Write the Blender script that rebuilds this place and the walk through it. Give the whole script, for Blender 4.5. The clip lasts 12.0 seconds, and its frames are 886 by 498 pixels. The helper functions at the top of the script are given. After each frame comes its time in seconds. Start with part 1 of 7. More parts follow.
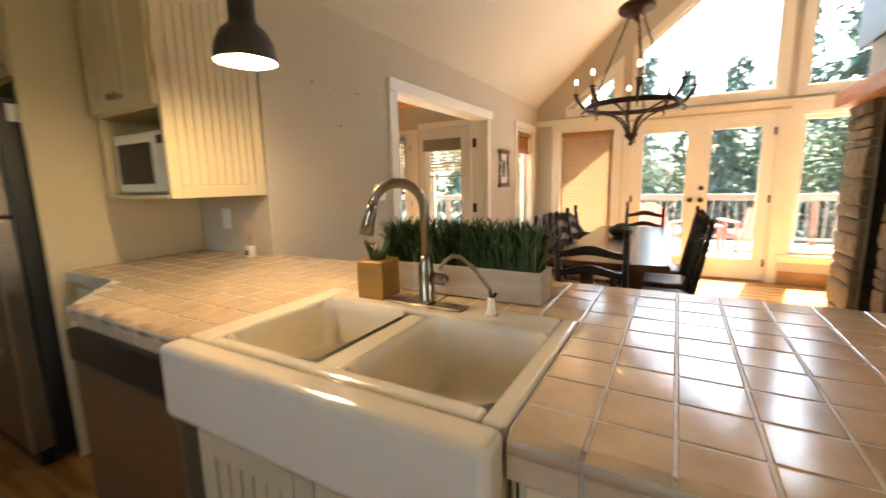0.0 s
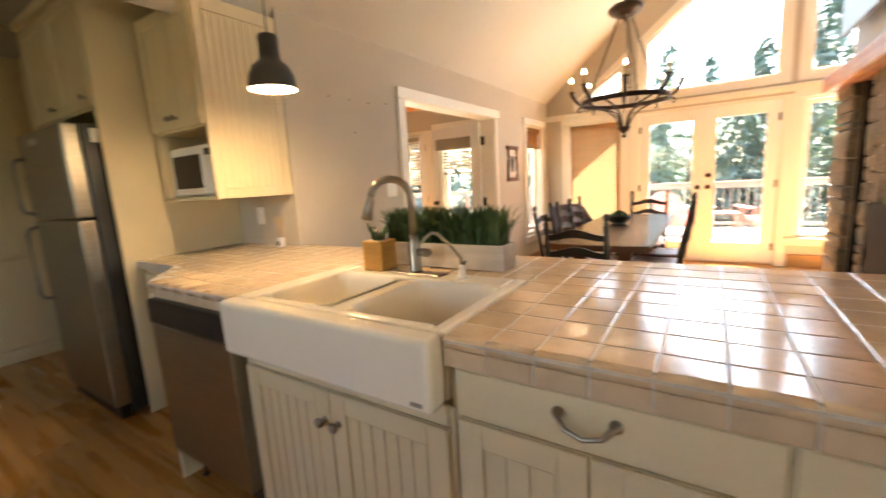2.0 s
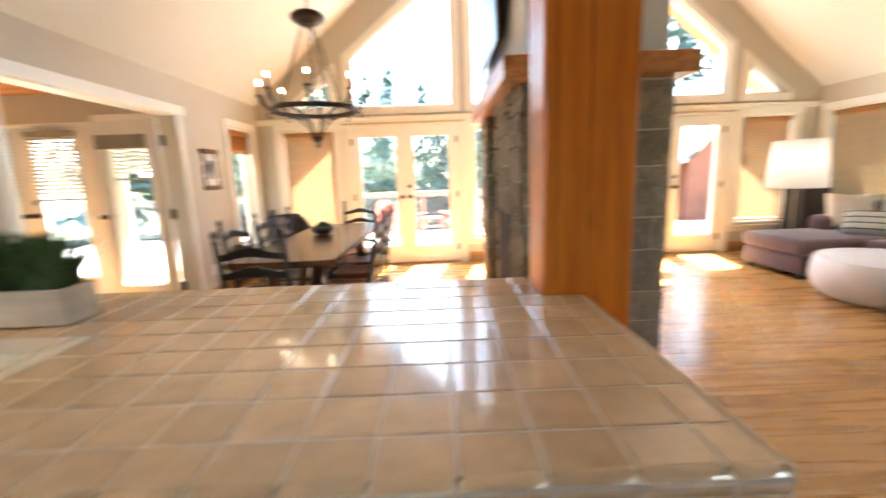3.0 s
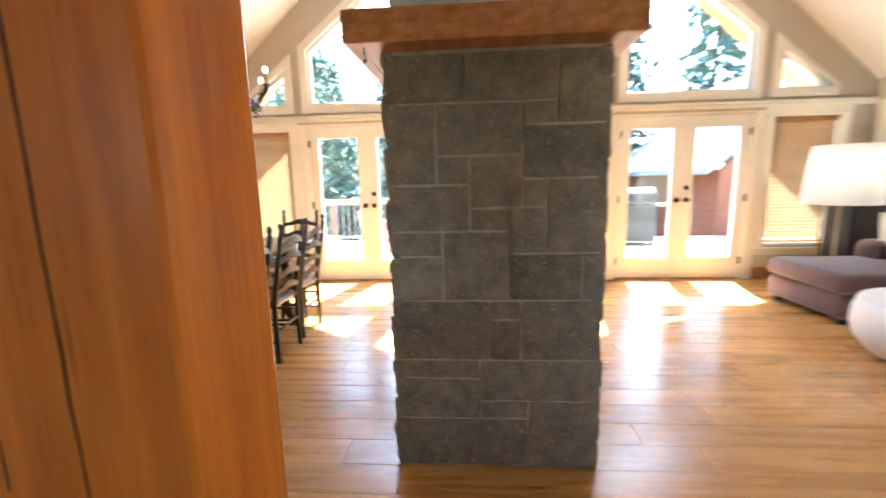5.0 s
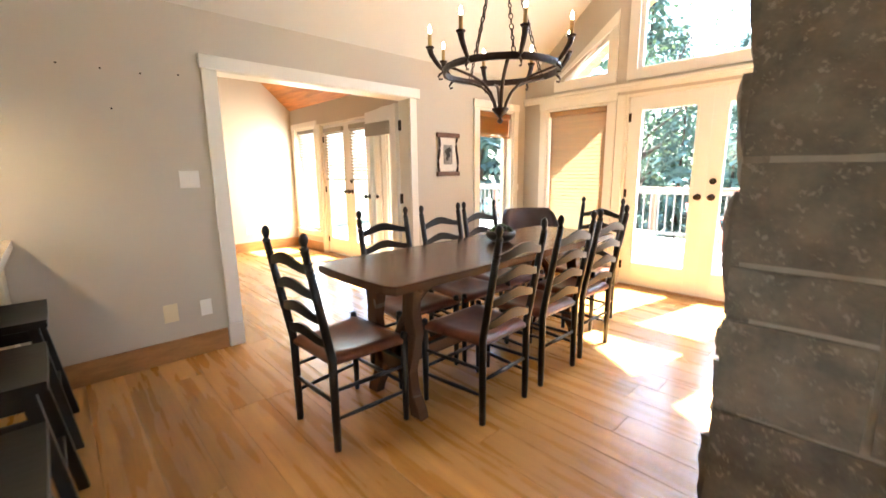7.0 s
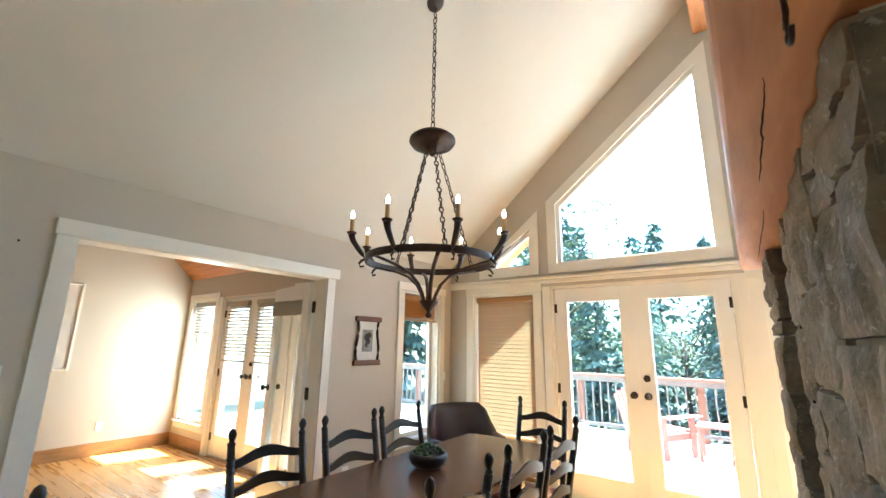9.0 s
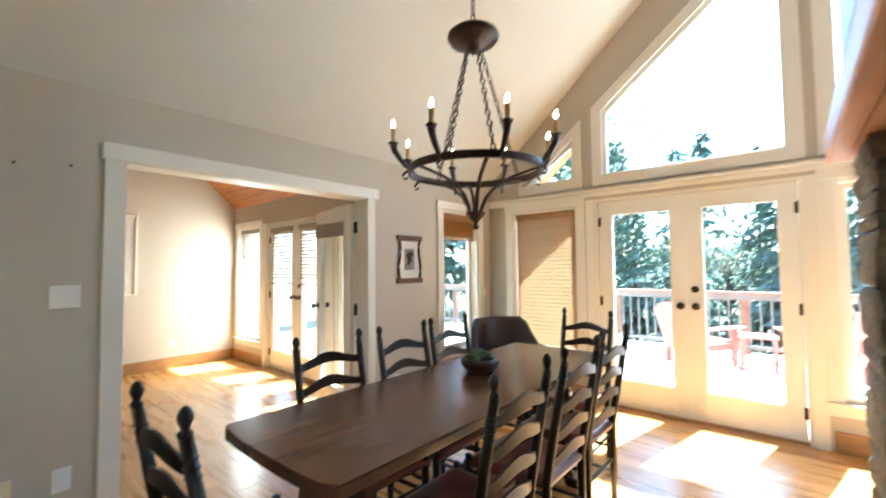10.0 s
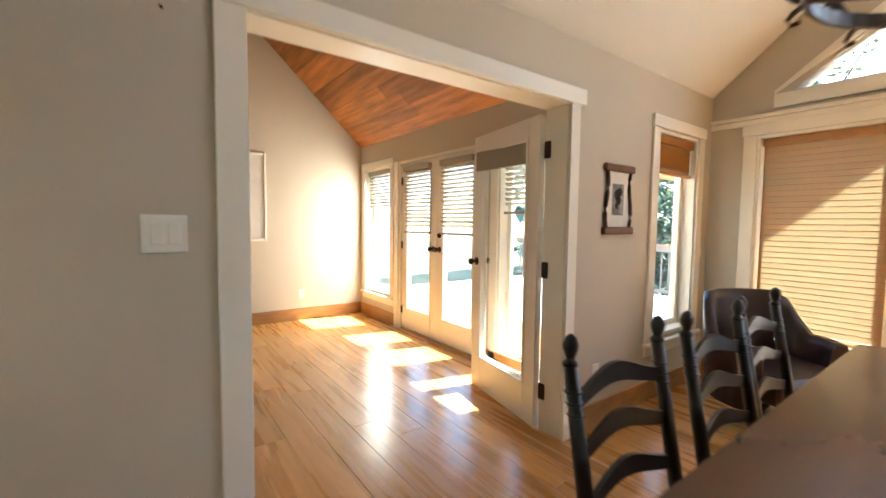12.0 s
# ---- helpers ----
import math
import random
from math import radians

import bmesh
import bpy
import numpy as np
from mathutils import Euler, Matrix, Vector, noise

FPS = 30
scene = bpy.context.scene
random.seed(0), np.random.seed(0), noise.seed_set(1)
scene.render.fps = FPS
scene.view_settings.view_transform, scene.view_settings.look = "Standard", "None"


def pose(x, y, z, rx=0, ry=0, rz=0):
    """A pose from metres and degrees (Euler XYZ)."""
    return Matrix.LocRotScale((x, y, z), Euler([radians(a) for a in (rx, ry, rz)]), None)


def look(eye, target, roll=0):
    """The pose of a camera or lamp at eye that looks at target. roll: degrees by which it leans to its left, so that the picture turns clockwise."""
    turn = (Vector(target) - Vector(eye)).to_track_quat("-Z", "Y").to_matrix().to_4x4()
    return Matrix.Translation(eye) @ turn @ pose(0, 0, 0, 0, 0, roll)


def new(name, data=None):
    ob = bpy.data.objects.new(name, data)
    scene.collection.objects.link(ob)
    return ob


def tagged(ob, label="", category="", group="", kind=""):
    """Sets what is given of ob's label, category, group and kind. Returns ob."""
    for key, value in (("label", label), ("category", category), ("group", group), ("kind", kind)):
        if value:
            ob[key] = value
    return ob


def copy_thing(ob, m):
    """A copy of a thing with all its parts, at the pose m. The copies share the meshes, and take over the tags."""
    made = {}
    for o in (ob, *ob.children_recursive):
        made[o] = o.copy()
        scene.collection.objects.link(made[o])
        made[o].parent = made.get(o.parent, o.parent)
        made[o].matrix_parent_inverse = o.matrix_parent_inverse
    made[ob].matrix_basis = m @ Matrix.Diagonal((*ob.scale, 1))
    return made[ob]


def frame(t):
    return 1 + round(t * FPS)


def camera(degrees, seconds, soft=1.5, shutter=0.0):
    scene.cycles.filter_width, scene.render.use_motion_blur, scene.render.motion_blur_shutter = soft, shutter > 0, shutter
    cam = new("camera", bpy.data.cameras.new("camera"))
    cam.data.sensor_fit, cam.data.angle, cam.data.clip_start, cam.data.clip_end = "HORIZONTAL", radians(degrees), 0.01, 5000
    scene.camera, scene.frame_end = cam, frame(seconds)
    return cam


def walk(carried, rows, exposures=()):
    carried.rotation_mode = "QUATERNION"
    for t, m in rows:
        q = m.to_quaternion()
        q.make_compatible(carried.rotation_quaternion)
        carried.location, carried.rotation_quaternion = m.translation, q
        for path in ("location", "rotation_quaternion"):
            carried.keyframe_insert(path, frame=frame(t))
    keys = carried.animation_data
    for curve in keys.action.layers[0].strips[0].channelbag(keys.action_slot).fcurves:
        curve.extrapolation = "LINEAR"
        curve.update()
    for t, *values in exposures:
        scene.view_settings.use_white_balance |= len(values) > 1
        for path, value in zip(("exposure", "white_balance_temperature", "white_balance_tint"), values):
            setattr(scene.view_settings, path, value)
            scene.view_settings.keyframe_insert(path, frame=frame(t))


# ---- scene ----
cam = camera(94.2, 12.0, shutter=0.5)
PATH = [
    (0, (1.192, 0.974, 1.302), (0.217, 2.69, 0.979), -1.3),
    (0.5, (1.349, 0.872, 1.304), (0.1, 2.4, 0.979), -1.8),
    (1, (1.429, 0.776, 1.295), (0.119, 2.254, 0.976), -2.5),
    (1.5, (1.46, 0.743, 1.288), (0.175, 2.242, 0.97), -2.8),
    (2, (1.501, 0.752, 1.285), (0.417, 2.4, 0.956), -3.4),
    (2.5, (1.624, 0.846, 1.288), (1.033, 2.725, 0.937), -3.3),
    (3, (1.855, 1.075, 1.290), (1.870, 3.042, 0.937), -2.1),
    (3.2, (1.945, 1.135, 1.292), (2.155, 3.10, 0.945), -1.9),
    (4.8, (2.67, 1.77, 1.305), (2.686, 3.744, 0.98), -0.8),
    (5, (2.711, 1.875, 1.301), (2.57, 3.842, 0.972), -1.3),
    (5.5, (2.812, 2.127, 1.299), (2.107, 3.97, 0.975), -1.2),
    (6, (2.776, 2.338, 1.29), (1.67, 3.967, 0.939), -0.6),
    (6.5, (2.632, 2.524, 1.265), (1.3, 3.956, 0.842), -1.7),
    (6.7, (2.596, 2.575, 1.261), (1.182, 3.923, 0.83), -1.3),
    (8.3, (2.32, 2.967, 1.377), (1.002, 4.45, 1.626), 1.7),
    (8.5, (2.278, 2.978, 1.398), (1.034, 4.505, 1.742), 1.4),
    (9, (2.236, 2.997, 1.429), (1.083, 4.57, 1.875), 0.9),
    (9.5, (2.206, 2.998, 1.414), (1.025, 4.578, 1.745), 0.2),
    (10, (2.119, 3.005, 1.362), (0.823, 4.526, 1.451), -0.6),
    (10.5, (1.924, 3.1, 1.321), (0.406, 4.401, 1.258), -0.6),
    (11, (1.6, 3.195, 1.338), (-0.099, 4.248, 1.272), -0.4),
    (11.5, (1.211, 3.198, 1.328), (-0.438, 4.328, 1.265), -1.3),
    (12, (0.828, 3.298, 1.278), (-0.784, 4.476, 1.152), 0.7),
]
LIGHT = [(0, 3.6, 7200, 10), (1.0, 3.95, 7500, 13), (1.5, 4.0, 7500, 13), (2.0, 4.0, 7400, 13), (2.5, 3.95, 6700, 9), (3, 4.05, 6300, 8), (5.5, 4.0, 5700, 5), (6.5, 4.3, 6200, 8), (8.5, 3.55, 5250, -2), (9.5, 3.55, 5150, -3), (10.5, 3.5, 5500, 0), (11, 3.45, 5900, 3), (12, 3.4, 5950, 3)]
walk(cam, [(t, look(eye, target, roll)) for t, eye, target, roll in PATH], LIGHT)
PENDANT_W = 1.5

# ---- world, sun and lamps ----
world = bpy.data.worlds.new("world")
scene.world = world
world.use_nodes = True
wn = world.node_tree
sky = wn.nodes.new("ShaderNodeTexSky")
sky.sky_type, sky.sun_disc = "NISHITA", False
sky.sun_elevation, sky.sun_rotation = radians(56), radians(12)
sky.altitude, sky.dust_density = 300, 2.0
wn.nodes["Background"].inputs["Strength"].default_value = 0.15
wn.links.new(sky.outputs["Color"], wn.nodes["Background"].inputs["Color"])

SUN_TO = Vector((0.14, 0.64, 1.0))
sun = new("sun", bpy.data.lights.new("sun", "SUN"))
sun.data.energy, sun.data.angle, sun.data.color = 5.0, radians(0.5), (1.0, 0.95, 0.88)
sun.matrix_world = look(SUN_TO * 20, (0, 0, 0))


def area_lamp(name, m, w, h, power, color):
    ob = new(name, bpy.data.lights.new(name, "AREA"))
    ob.data.shape, ob.data.size, ob.data.size_y, ob.data.energy, ob.data.color = "RECTANGLE", w, h, power, color
    ob.matrix_world = m
    return ob


def point_lamp(name, at, power, color, radius):
    ob = new(name, bpy.data.lights.new(name, "POINT"))
    ob.data.energy, ob.data.color, ob.data.shadow_soft_size = power, color, radius
    ob.location = at
    return ob


# fill lamps added at two unseen windows, and sky light at the sunroom window
area_lamp("side_skylight", look((7.42, 1.4, 1.25), (2.6, 2.6, 1.0)), 1.5, 1.5, 1.1, (1.0, 0.86, 0.66))
area_lamp("kitchen_skylight", look((0.3, -1.66, 1.55), (0.2, 1.6, 0.9)), 1.4, 0.85, 0.32, (1.0, 0.62, 0.27))
area_lamp("sunroom_skylight", look((-4.03, 5.86, 1.1), (-4.2, 2.9, 0.7)), 0.65, 1.5, 5.0, (1.0, 0.93, 0.80))

# ---- plan: main numbers ----
XL, XR, YG, YB = -0.67, 7.35, 7.15, -1.6
XM = (XL + XR) / 2
WALL_H, SLOPE = 2.33, 0.865
TOP = 0.930          # counter height
SX, SY, SEAVE = -4.54, 5.79, 2.30  # sunroom west and north walls


def roof(x):
    return WALL_H + SLOPE * ((x - XL) if x < XM else (XR - x))


# ---- materials ----
def mat(name, color, rough=0.5, metal=0.0, var=0.1, scale=6.0, bump=0.0, bump_scale=60.0, stretch=(1, 1, 1), tone=None,
        isle=0.0, spec=0.5, coat=0.0, spots=0.0, rough_var=0.0, sheen=0.0):
    """A surface with variation at two scales: broad tone and fine grain, with fine relief."""
    m = bpy.data.materials.new(name)
    m.use_nodes = True
    nt = m.node_tree
    nodes, link = nt.nodes, nt.links.new
    bsdf = nodes["Principled BSDF"]
    bsdf.inputs["Roughness"].default_value = rough
    bsdf.inputs["Metallic"].default_value = metal
    bsdf.inputs["Specular IOR Level"].default_value = spec
    bsdf.inputs["Coat Weight"].default_value = coat
    bsdf.inputs["Coat Roughness"].default_value = 0.15
    bsdf.inputs["Sheen Weight"].default_value = sheen
    co = nodes.new("ShaderNodeTexCoord")
    info = nodes.new("ShaderNodeObjectInfo")
    shift = nodes.new("ShaderNodeVectorMath")
    shift.operation = "MULTIPLY_ADD"
    comb = nodes.new("ShaderNodeCombineXYZ")
    for s in ("X", "Y", "Z"):
        link(info.outputs["Random"], comb.inputs[s])
    link(comb.outputs[0], shift.inputs[0])
    shift.inputs[1].default_value = (37.0, 53.0, 71.0)
    link(co.outputs["Object"], shift.inputs[2])
    mp = nodes.new("ShaderNodeMapping")
    mp.inputs["Scale"].default_value = stretch
    link(shift.outputs[0], mp.inputs["Vector"])
    broad = nodes.new("ShaderNodeTexNoise")
    broad.inputs["Scale"].default_value = scale
    broad.inputs["Detail"].default_value = 4
    fine = nodes.new("ShaderNodeTexNoise")
    fine.inputs["Scale"].default_value = bump_scale
    fine.inputs["Detail"].default_value = 5
    for t in (broad, fine):
        link(mp.outputs[0], t.inputs["Vector"])
    add = nodes.new("ShaderNodeMath")
    add.operation = "MULTIPLY_ADD"
    link(fine.outputs["Fac"], add.inputs[0])
    add.inputs[1].default_value = 0.35
    link(broad.outputs["Fac"], add.inputs[2])
    ramp = nodes.new("ShaderNodeValToRGB")
    dark = tone if tone else tuple(c * (1 - var * 2) for c in color)
    ramp.color_ramp.elements[0].position, ramp.color_ramp.elements[1].position = 0.45, 0.9
    ramp.color_ramp.elements[0].color = (*dark, 1)
    ramp.color_ramp.elements[1].color = (*color, 1)
    link(add.outputs[0], ramp.inputs["Fac"])
    out = ramp.outputs["Color"]
    if isle:
        hsv = nodes.new("ShaderNodeHueSaturation")
        mr = nodes.new("ShaderNodeMapRange")
        mr.inputs["To Min"].default_value, mr.inputs["To Max"].default_value = 1 - isle, 1 + isle
        link(info.outputs["Random"], mr.inputs["Value"])
        link(mr.outputs[0], hsv.inputs["Value"])
        link(out, hsv.inputs["Color"])
        out = hsv.outputs["Color"]
    if spots:
        vor = nodes.new("ShaderNodeTexVoronoi")
        vor.inputs["Scale"].default_value = 2.2
        link(mp.outputs[0], vor.inputs["Vector"])
        sr = nodes.new("ShaderNodeMapRange")
        sr.inputs["From Min"].default_value, sr.inputs["From Max"].default_value = 0.02, 0.09
        sr.inputs["To Min"].default_value, sr.inputs["To Max"].default_value = 1 - spots, 1.0
        link(vor.outputs["Distance"], sr.inputs["Value"])
        mul = nodes.new("ShaderNodeMixRGB")
        mul.blend_type, mul.inputs["Fac"].default_value = "MULTIPLY", 1.0
        link(out, mul.inputs["Color1"])
        link(sr.outputs[0], mul.inputs["Color2"])
        out = mul.outputs["Color"]
    link(out, bsdf.inputs["Base Color"])
    if rough_var:
        rr = nodes.new("ShaderNodeMapRange")
        rr.inputs["To Min"].default_value, rr.inputs["To Max"].default_value = max(rough - rough_var, 0.03), min(rough + rough_var, 1)
        link(broad.outputs["Fac"], rr.inputs["Value"])
        link(rr.outputs[0], bsdf.inputs["Roughness"])
    if bump:
        bp = nodes.new("ShaderNodeBump")
        bp.inputs["Strength"].default_value, bp.inputs["Distance"].default_value = bump, 0.01
        link(add.outputs[0], bp.inputs["Height"])
        link(bp.outputs[0], bsdf.inputs["Normal"])
    return m


def see_through(m, share, color):
    """Lets a share of the light through a thin sheet, spread evenly."""
    nt = m.node_tree
    b, out = nt.nodes["Principled BSDF"], nt.nodes["Material Output"]
    tr, mx = nt.nodes.new("ShaderNodeBsdfTranslucent"), nt.nodes.new("ShaderNodeMixShader")
    tr.inputs["Color"].default_value = (*color, 1)
    mx.inputs[0].default_value = share
    nt.links.new(b.outputs[0], mx.inputs[1])
    nt.links.new(tr.outputs[0], mx.inputs[2])
    nt.links.new(mx.outputs[0], out.inputs["Surface"])
    return m


def flecks(m, color, scale):
    """Scatters small pale grains over a stone."""
    nt = m.node_tree
    b = nt.nodes["Principled BSDF"]
    src = b.inputs["Base Color"].links[0].from_socket
    co = nt.nodes.new("ShaderNodeTexCoord")
    n1, n2 = nt.nodes.new("ShaderNodeTexNoise"), nt.nodes.new("ShaderNodeTexNoise")
    n1.inputs["Scale"].default_value, n2.inputs["Scale"].default_value = scale, scale * 0.3
    n1.inputs["Detail"].default_value, n1.inputs["Roughness"].default_value = 3, 0.6
    mul = nt.nodes.new("ShaderNodeMath")
    mul.operation = "MULTIPLY"
    mr = nt.nodes.new("ShaderNodeMapRange")
    mr.inputs["From Min"].default_value, mr.inputs["From Max"].default_value, mr.inputs["To Max"].default_value = 0.31, 0.40, 0.7
    mx = nt.nodes.new("ShaderNodeMixRGB")
    mx.inputs["Color2"].default_value = (*color, 1)
    for n in (n1, n2):
        nt.links.new(co.outputs["Object"], n.inputs["Vector"])
    nt.links.new(n1.outputs["Fac"], mul.inputs[0])
    nt.links.new(n2.outputs["Fac"], mul.inputs[1])
    nt.links.new(mul.outputs[0], mr.inputs["Value"])
    nt.links.new(mr.outputs[0], mx.inputs["Fac"])
    nt.links.new(src, mx.inputs["Color1"])
    nt.links.new(mx.outputs[0], b.inputs["Base Color"])
    return m


def glow(name, color, strength):
    m = bpy.data.materials.new(name)
    m.use_nodes = True
    b = m.node_tree.nodes["Principled BSDF"]
    b.inputs["Base Color"].default_value = (*color, 1)
    b.inputs["Emission Color"].default_value = (*color, 1)
    b.inputs["Emission Strength"].default_value = strength
    return m


def glass_mat(name, tint=(1, 1, 1)):
    m = bpy.data.materials.new(name)
    m.use_nodes = True
    nt = m.node_tree
    nodes, link = nt.nodes, nt.links.new
    for n in list(nodes):
        if n.type == "BSDF_PRINCIPLED":
            nodes.remove(n)
    tr, gl = nodes.new("ShaderNodeBsdfTransparent"), nodes.new("ShaderNodeBsdfGlossy")
    mx, lw = nodes.new("ShaderNodeMixShader"), nodes.new("ShaderNodeLayerWeight")
    pw, ad = nodes.new("ShaderNodeMath"), nodes.new("ShaderNodeMath")
    pw.operation, ad.operation = "POWER", "MULTIPLY_ADD"
    tr.inputs["Color"].default_value = (*tint, 1)
    gl.inputs["Roughness"].default_value = 0.02
    lw.inputs["Blend"].default_value = 0.5
    link(lw.outputs["Facing"], pw.inputs[0])
    pw.inputs[1].default_value = 4.0
    link(pw.outputs[0], ad.inputs[0])
    ad.inputs[1].default_value, ad.inputs[2].default_value = 0.45, 0.03
    link(ad.outputs[0], mx.inputs[0])
    link(tr.outputs[0], mx.inputs[1])
    link(gl.outputs[0], mx.inputs[2])
    link(mx.outputs[0], nodes["Material Output"].inputs["Surface"])
    return m


M_WALL = mat("wall_paint", (0.55, 0.49, 0.400), 0.75, var=0.02, scale=1.5, bump=0.06, bump_scale=220)
M_GREY = mat("grey_paint", (0.62, 0.64, 0.68), 0.7, var=0.03, scale=1.5, bump=0.05, bump_scale=200)
M_CEIL = mat("ceiling_paint", (0.70, 0.67, 0.61), 0.85, var=0.02, scale=1.0, bump=0.08, bump_scale=180)
M_TRIM = mat("trim_paint", (0.82, 0.78, 0.69), 0.4, var=0.02, scale=3, bump=0.03, bump_scale=90)
M_CAB = mat("cabinet_paint", (0.72, 0.61, 0.40), 0.42, var=0.04, scale=3, bump=0.04, bump_scale=70)
M_GROOVE = mat("groove_shadow_paint", (0.50, 0.42, 0.29), 0.6, var=0.05)
M_OAK = mat("oak_floor", (0.57, 0.290, 0.078), 0.28, var=0.2, scale=2.2, bump=0.05, bump_scale=22, stretch=(0.5, 7, 4), tone=(0.38, 0.175, 0.042),
            isle=0.15, spots=0.7, rough_var=0.08, coat=0.25)
M_JOINT = mat("dark_joint", (0.50, 0.265, 0.075), 0.8)
M_BASE = mat("oak_baseboard", (0.44, 0.22, 0.075), 0.38, var=0.2, scale=2, bump=0.04, bump_scale=18, stretch=(3, 3, 12))
M_FIR = mat("fir_timber", (0.70, 0.215, 0.024), 0.36, var=0.2, scale=2.0, bump=0.10, bump_scale=14, stretch=(9, 9, 0.6), tone=(0.40, 0.098, 0.010), rough_var=0.1, spots=0.55, spec=0.3)
M_FIRH = mat("fir_beam", (0.60, 0.29, 0.11), 0.45, var=0.2, scale=3.2, bump=0.12, bump_scale=14, stretch=(5, 0.5, 9), tone=(0.34, 0.12, 0.036), spots=0.35)
M_CEDAR = mat("cedar_boards", (0.52, 0.20, 0.045), 0.42, var=0.3, scale=2.0, bump=0.06, bump_scale=18, stretch=(0.8, 8, 8), isle=0.38)
M_STONE = flecks(mat("basalt_block", (0.275, 0.228, 0.172), 0.75, var=0.3, scale=14, bump=0.9, bump_scale=75, tone=(0.14, 0.121, 0.098), isle=0.20), (0.42, 0.365, 0.29), 130.0)
M_MORTAR = mat("mortar", (0.52, 0.45, 0.36), 0.95, var=0.15, scale=12, bump=0.6, bump_scale=90)
M_TILE = mat("glazed_tile", (0.66, 0.50, 0.34), 0.14, var=0.09, scale=14, bump=0.05, bump_scale=30, isle=0.07, rough_var=0.07, coat=0.25)
M_GROUT = mat("grout", (0.66, 0.60, 0.52), 0.35, var=0.15, scale=20, bump=0.2, bump_scale=200)
M_CERAMIC = mat("sink_fireclay", (0.84, 0.77, 0.64), 0.12, var=0.015, scale=3, coat=0.5)
M_STEEL = mat("brushed_steel", (0.34, 0.31, 0.27), 0.30, 0.95, var=0.08, scale=6, bump=0.04, bump_scale=40, stretch=(1, 1, 30))
M_NICKEL = mat("brushed_nickel", (0.35, 0.31, 0.26), 0.28, 1.0, var=0.05, bump=0.01, bump_scale=90)
M_BLACK = mat("black_plastic", (0.014, 0.014, 0.016), 0.4, var=0.1)
M_DARKWOOD = mat("ebonised_wood", (0.013, 0.011, 0.010), 0.38, var=0.2, scale=5, bump=0.06, bump_scale=40, stretch=(3, 3, 1))
M_TABLE = mat("dark_walnut_top", (0.125, 0.060, 0.032), 0.25, var=0.2, scale=1.6, bump=0.015, bump_scale=60, stretch=(4, 0.5, 3), tone=(0.080, 0.040, 0.023), rough_var=0.08)
M_LEATHER = mat("brown_leather_seat", (0.24, 0.085, 0.045), 0.35, var=0.25, scale=9, bump=0.12, bump_scale=120)
M_PLUM = mat("dark_leather", (0.045, 0.024, 0.025), 0.38, var=0.2, scale=8, bump=0.15, bump_scale=140)
M_IRON = mat("wrought_iron", (0.050, 0.022, 0.013), 0.42, 0.15, var=0.3, scale=18, bump=0.25, bump_scale=70)
M_PEND = mat("pendant_enamel", (0.045, 0.042, 0.038), 0.5, 0.2, var=0.1, bump=0.02)
M_PENDIN = mat("pendant_inside", (0.85, 0.82, 0.75), 0.5, var=0.02)
M_CANDLE = mat("candle_sleeve", (0.55, 0.36, 0.14), 0.5, var=0.1, scale=20, bump=0.1)
M_BULB = glow("bulb_glow", (1.0, 0.80, 0.52), 8.0)
M_BAMBOO = mat("wooden_blind_slat", (0.36, 0.125, 0.013), 0.6, spec=0.15, var=0.12, scale=4, bump=0.04, bump_scale=25, stretch=(0.8, 8, 8), isle=0.06)
see_through(M_BAMBOO, 0.25, (0.98, 0.90, 0.66))
# white slats: their shade against bright glass is put into this grey base
M_BLINDW = mat("greyed_blind_slat", (0.36, 0.335, 0.28), 0.5, var=0.03, scale=3)
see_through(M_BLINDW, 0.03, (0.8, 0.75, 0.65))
M_SHADE = mat("lamp_shade_linen", (0.88, 0.86, 0.82), 0.9, var=0.03, scale=30, bump=0.1, bump_scale=300)
see_through(M_SHADE, 0.72, (0.96, 0.94, 0.90))
M_SOFA = mat("plum_upholstery", (0.125, 0.062, 0.058), 0.9, var=0.15, scale=9, bump=0.25, bump_scale=260, sheen=0.4)
M_CUSH = mat("cream_cushion", (0.72, 0.66, 0.56), 0.9, var=0.06, scale=8, bump=0.2, bump_scale=240)
M_STRIPE = mat("charcoal_stripe", (0.12, 0.12, 0.13), 0.9, var=0.1)
M_OTTO = mat("white_plaster_drum", (0.78, 0.74, 0.72), 0.45, var=0.04, scale=6, bump=0.08, bump_scale=90)
M_LEAF = mat("grass_blade", (0.055, 0.115, 0.035), 0.5, var=0.3, scale=14, tone=(0.02, 0.05, 0.018))
M_PLANTER = mat("limewashed_planter", (0.58, 0.50, 0.42), 0.7, var=0.15, scale=4, bump=0.2, bump_scale=30, stretch=(1, 1, 6))
M_BAMBOX = mat("bamboo_box", (0.48, 0.25, 0.06), 0.4, var=0.12, scale=5, stretch=(1, 1, 8), bump=0.03)
M_WHITE = mat("white_plastic", (0.86, 0.84, 0.79), 0.35, var=0.02)
M_ALMOND = mat("almond_plate", (0.80, 0.70, 0.46), 0.4, var=0.03)
M_PAPER = mat("print_paper", (0.72, 0.69, 0.64), 0.8, var=0.05, scale=9)
M_INK = mat("print_ink", (0.06, 0.055, 0.05), 0.8, var=0.4, scale=25)
M_GREY2 = mat("print_grey", (0.34, 0.33, 0.32), 0.8, var=0.3, scale=25)
M_FRAME = mat("red_brown_frame", (0.16, 0.065, 0.03), 0.4, var=0.2, scale=6, stretch=(2, 2, 2))
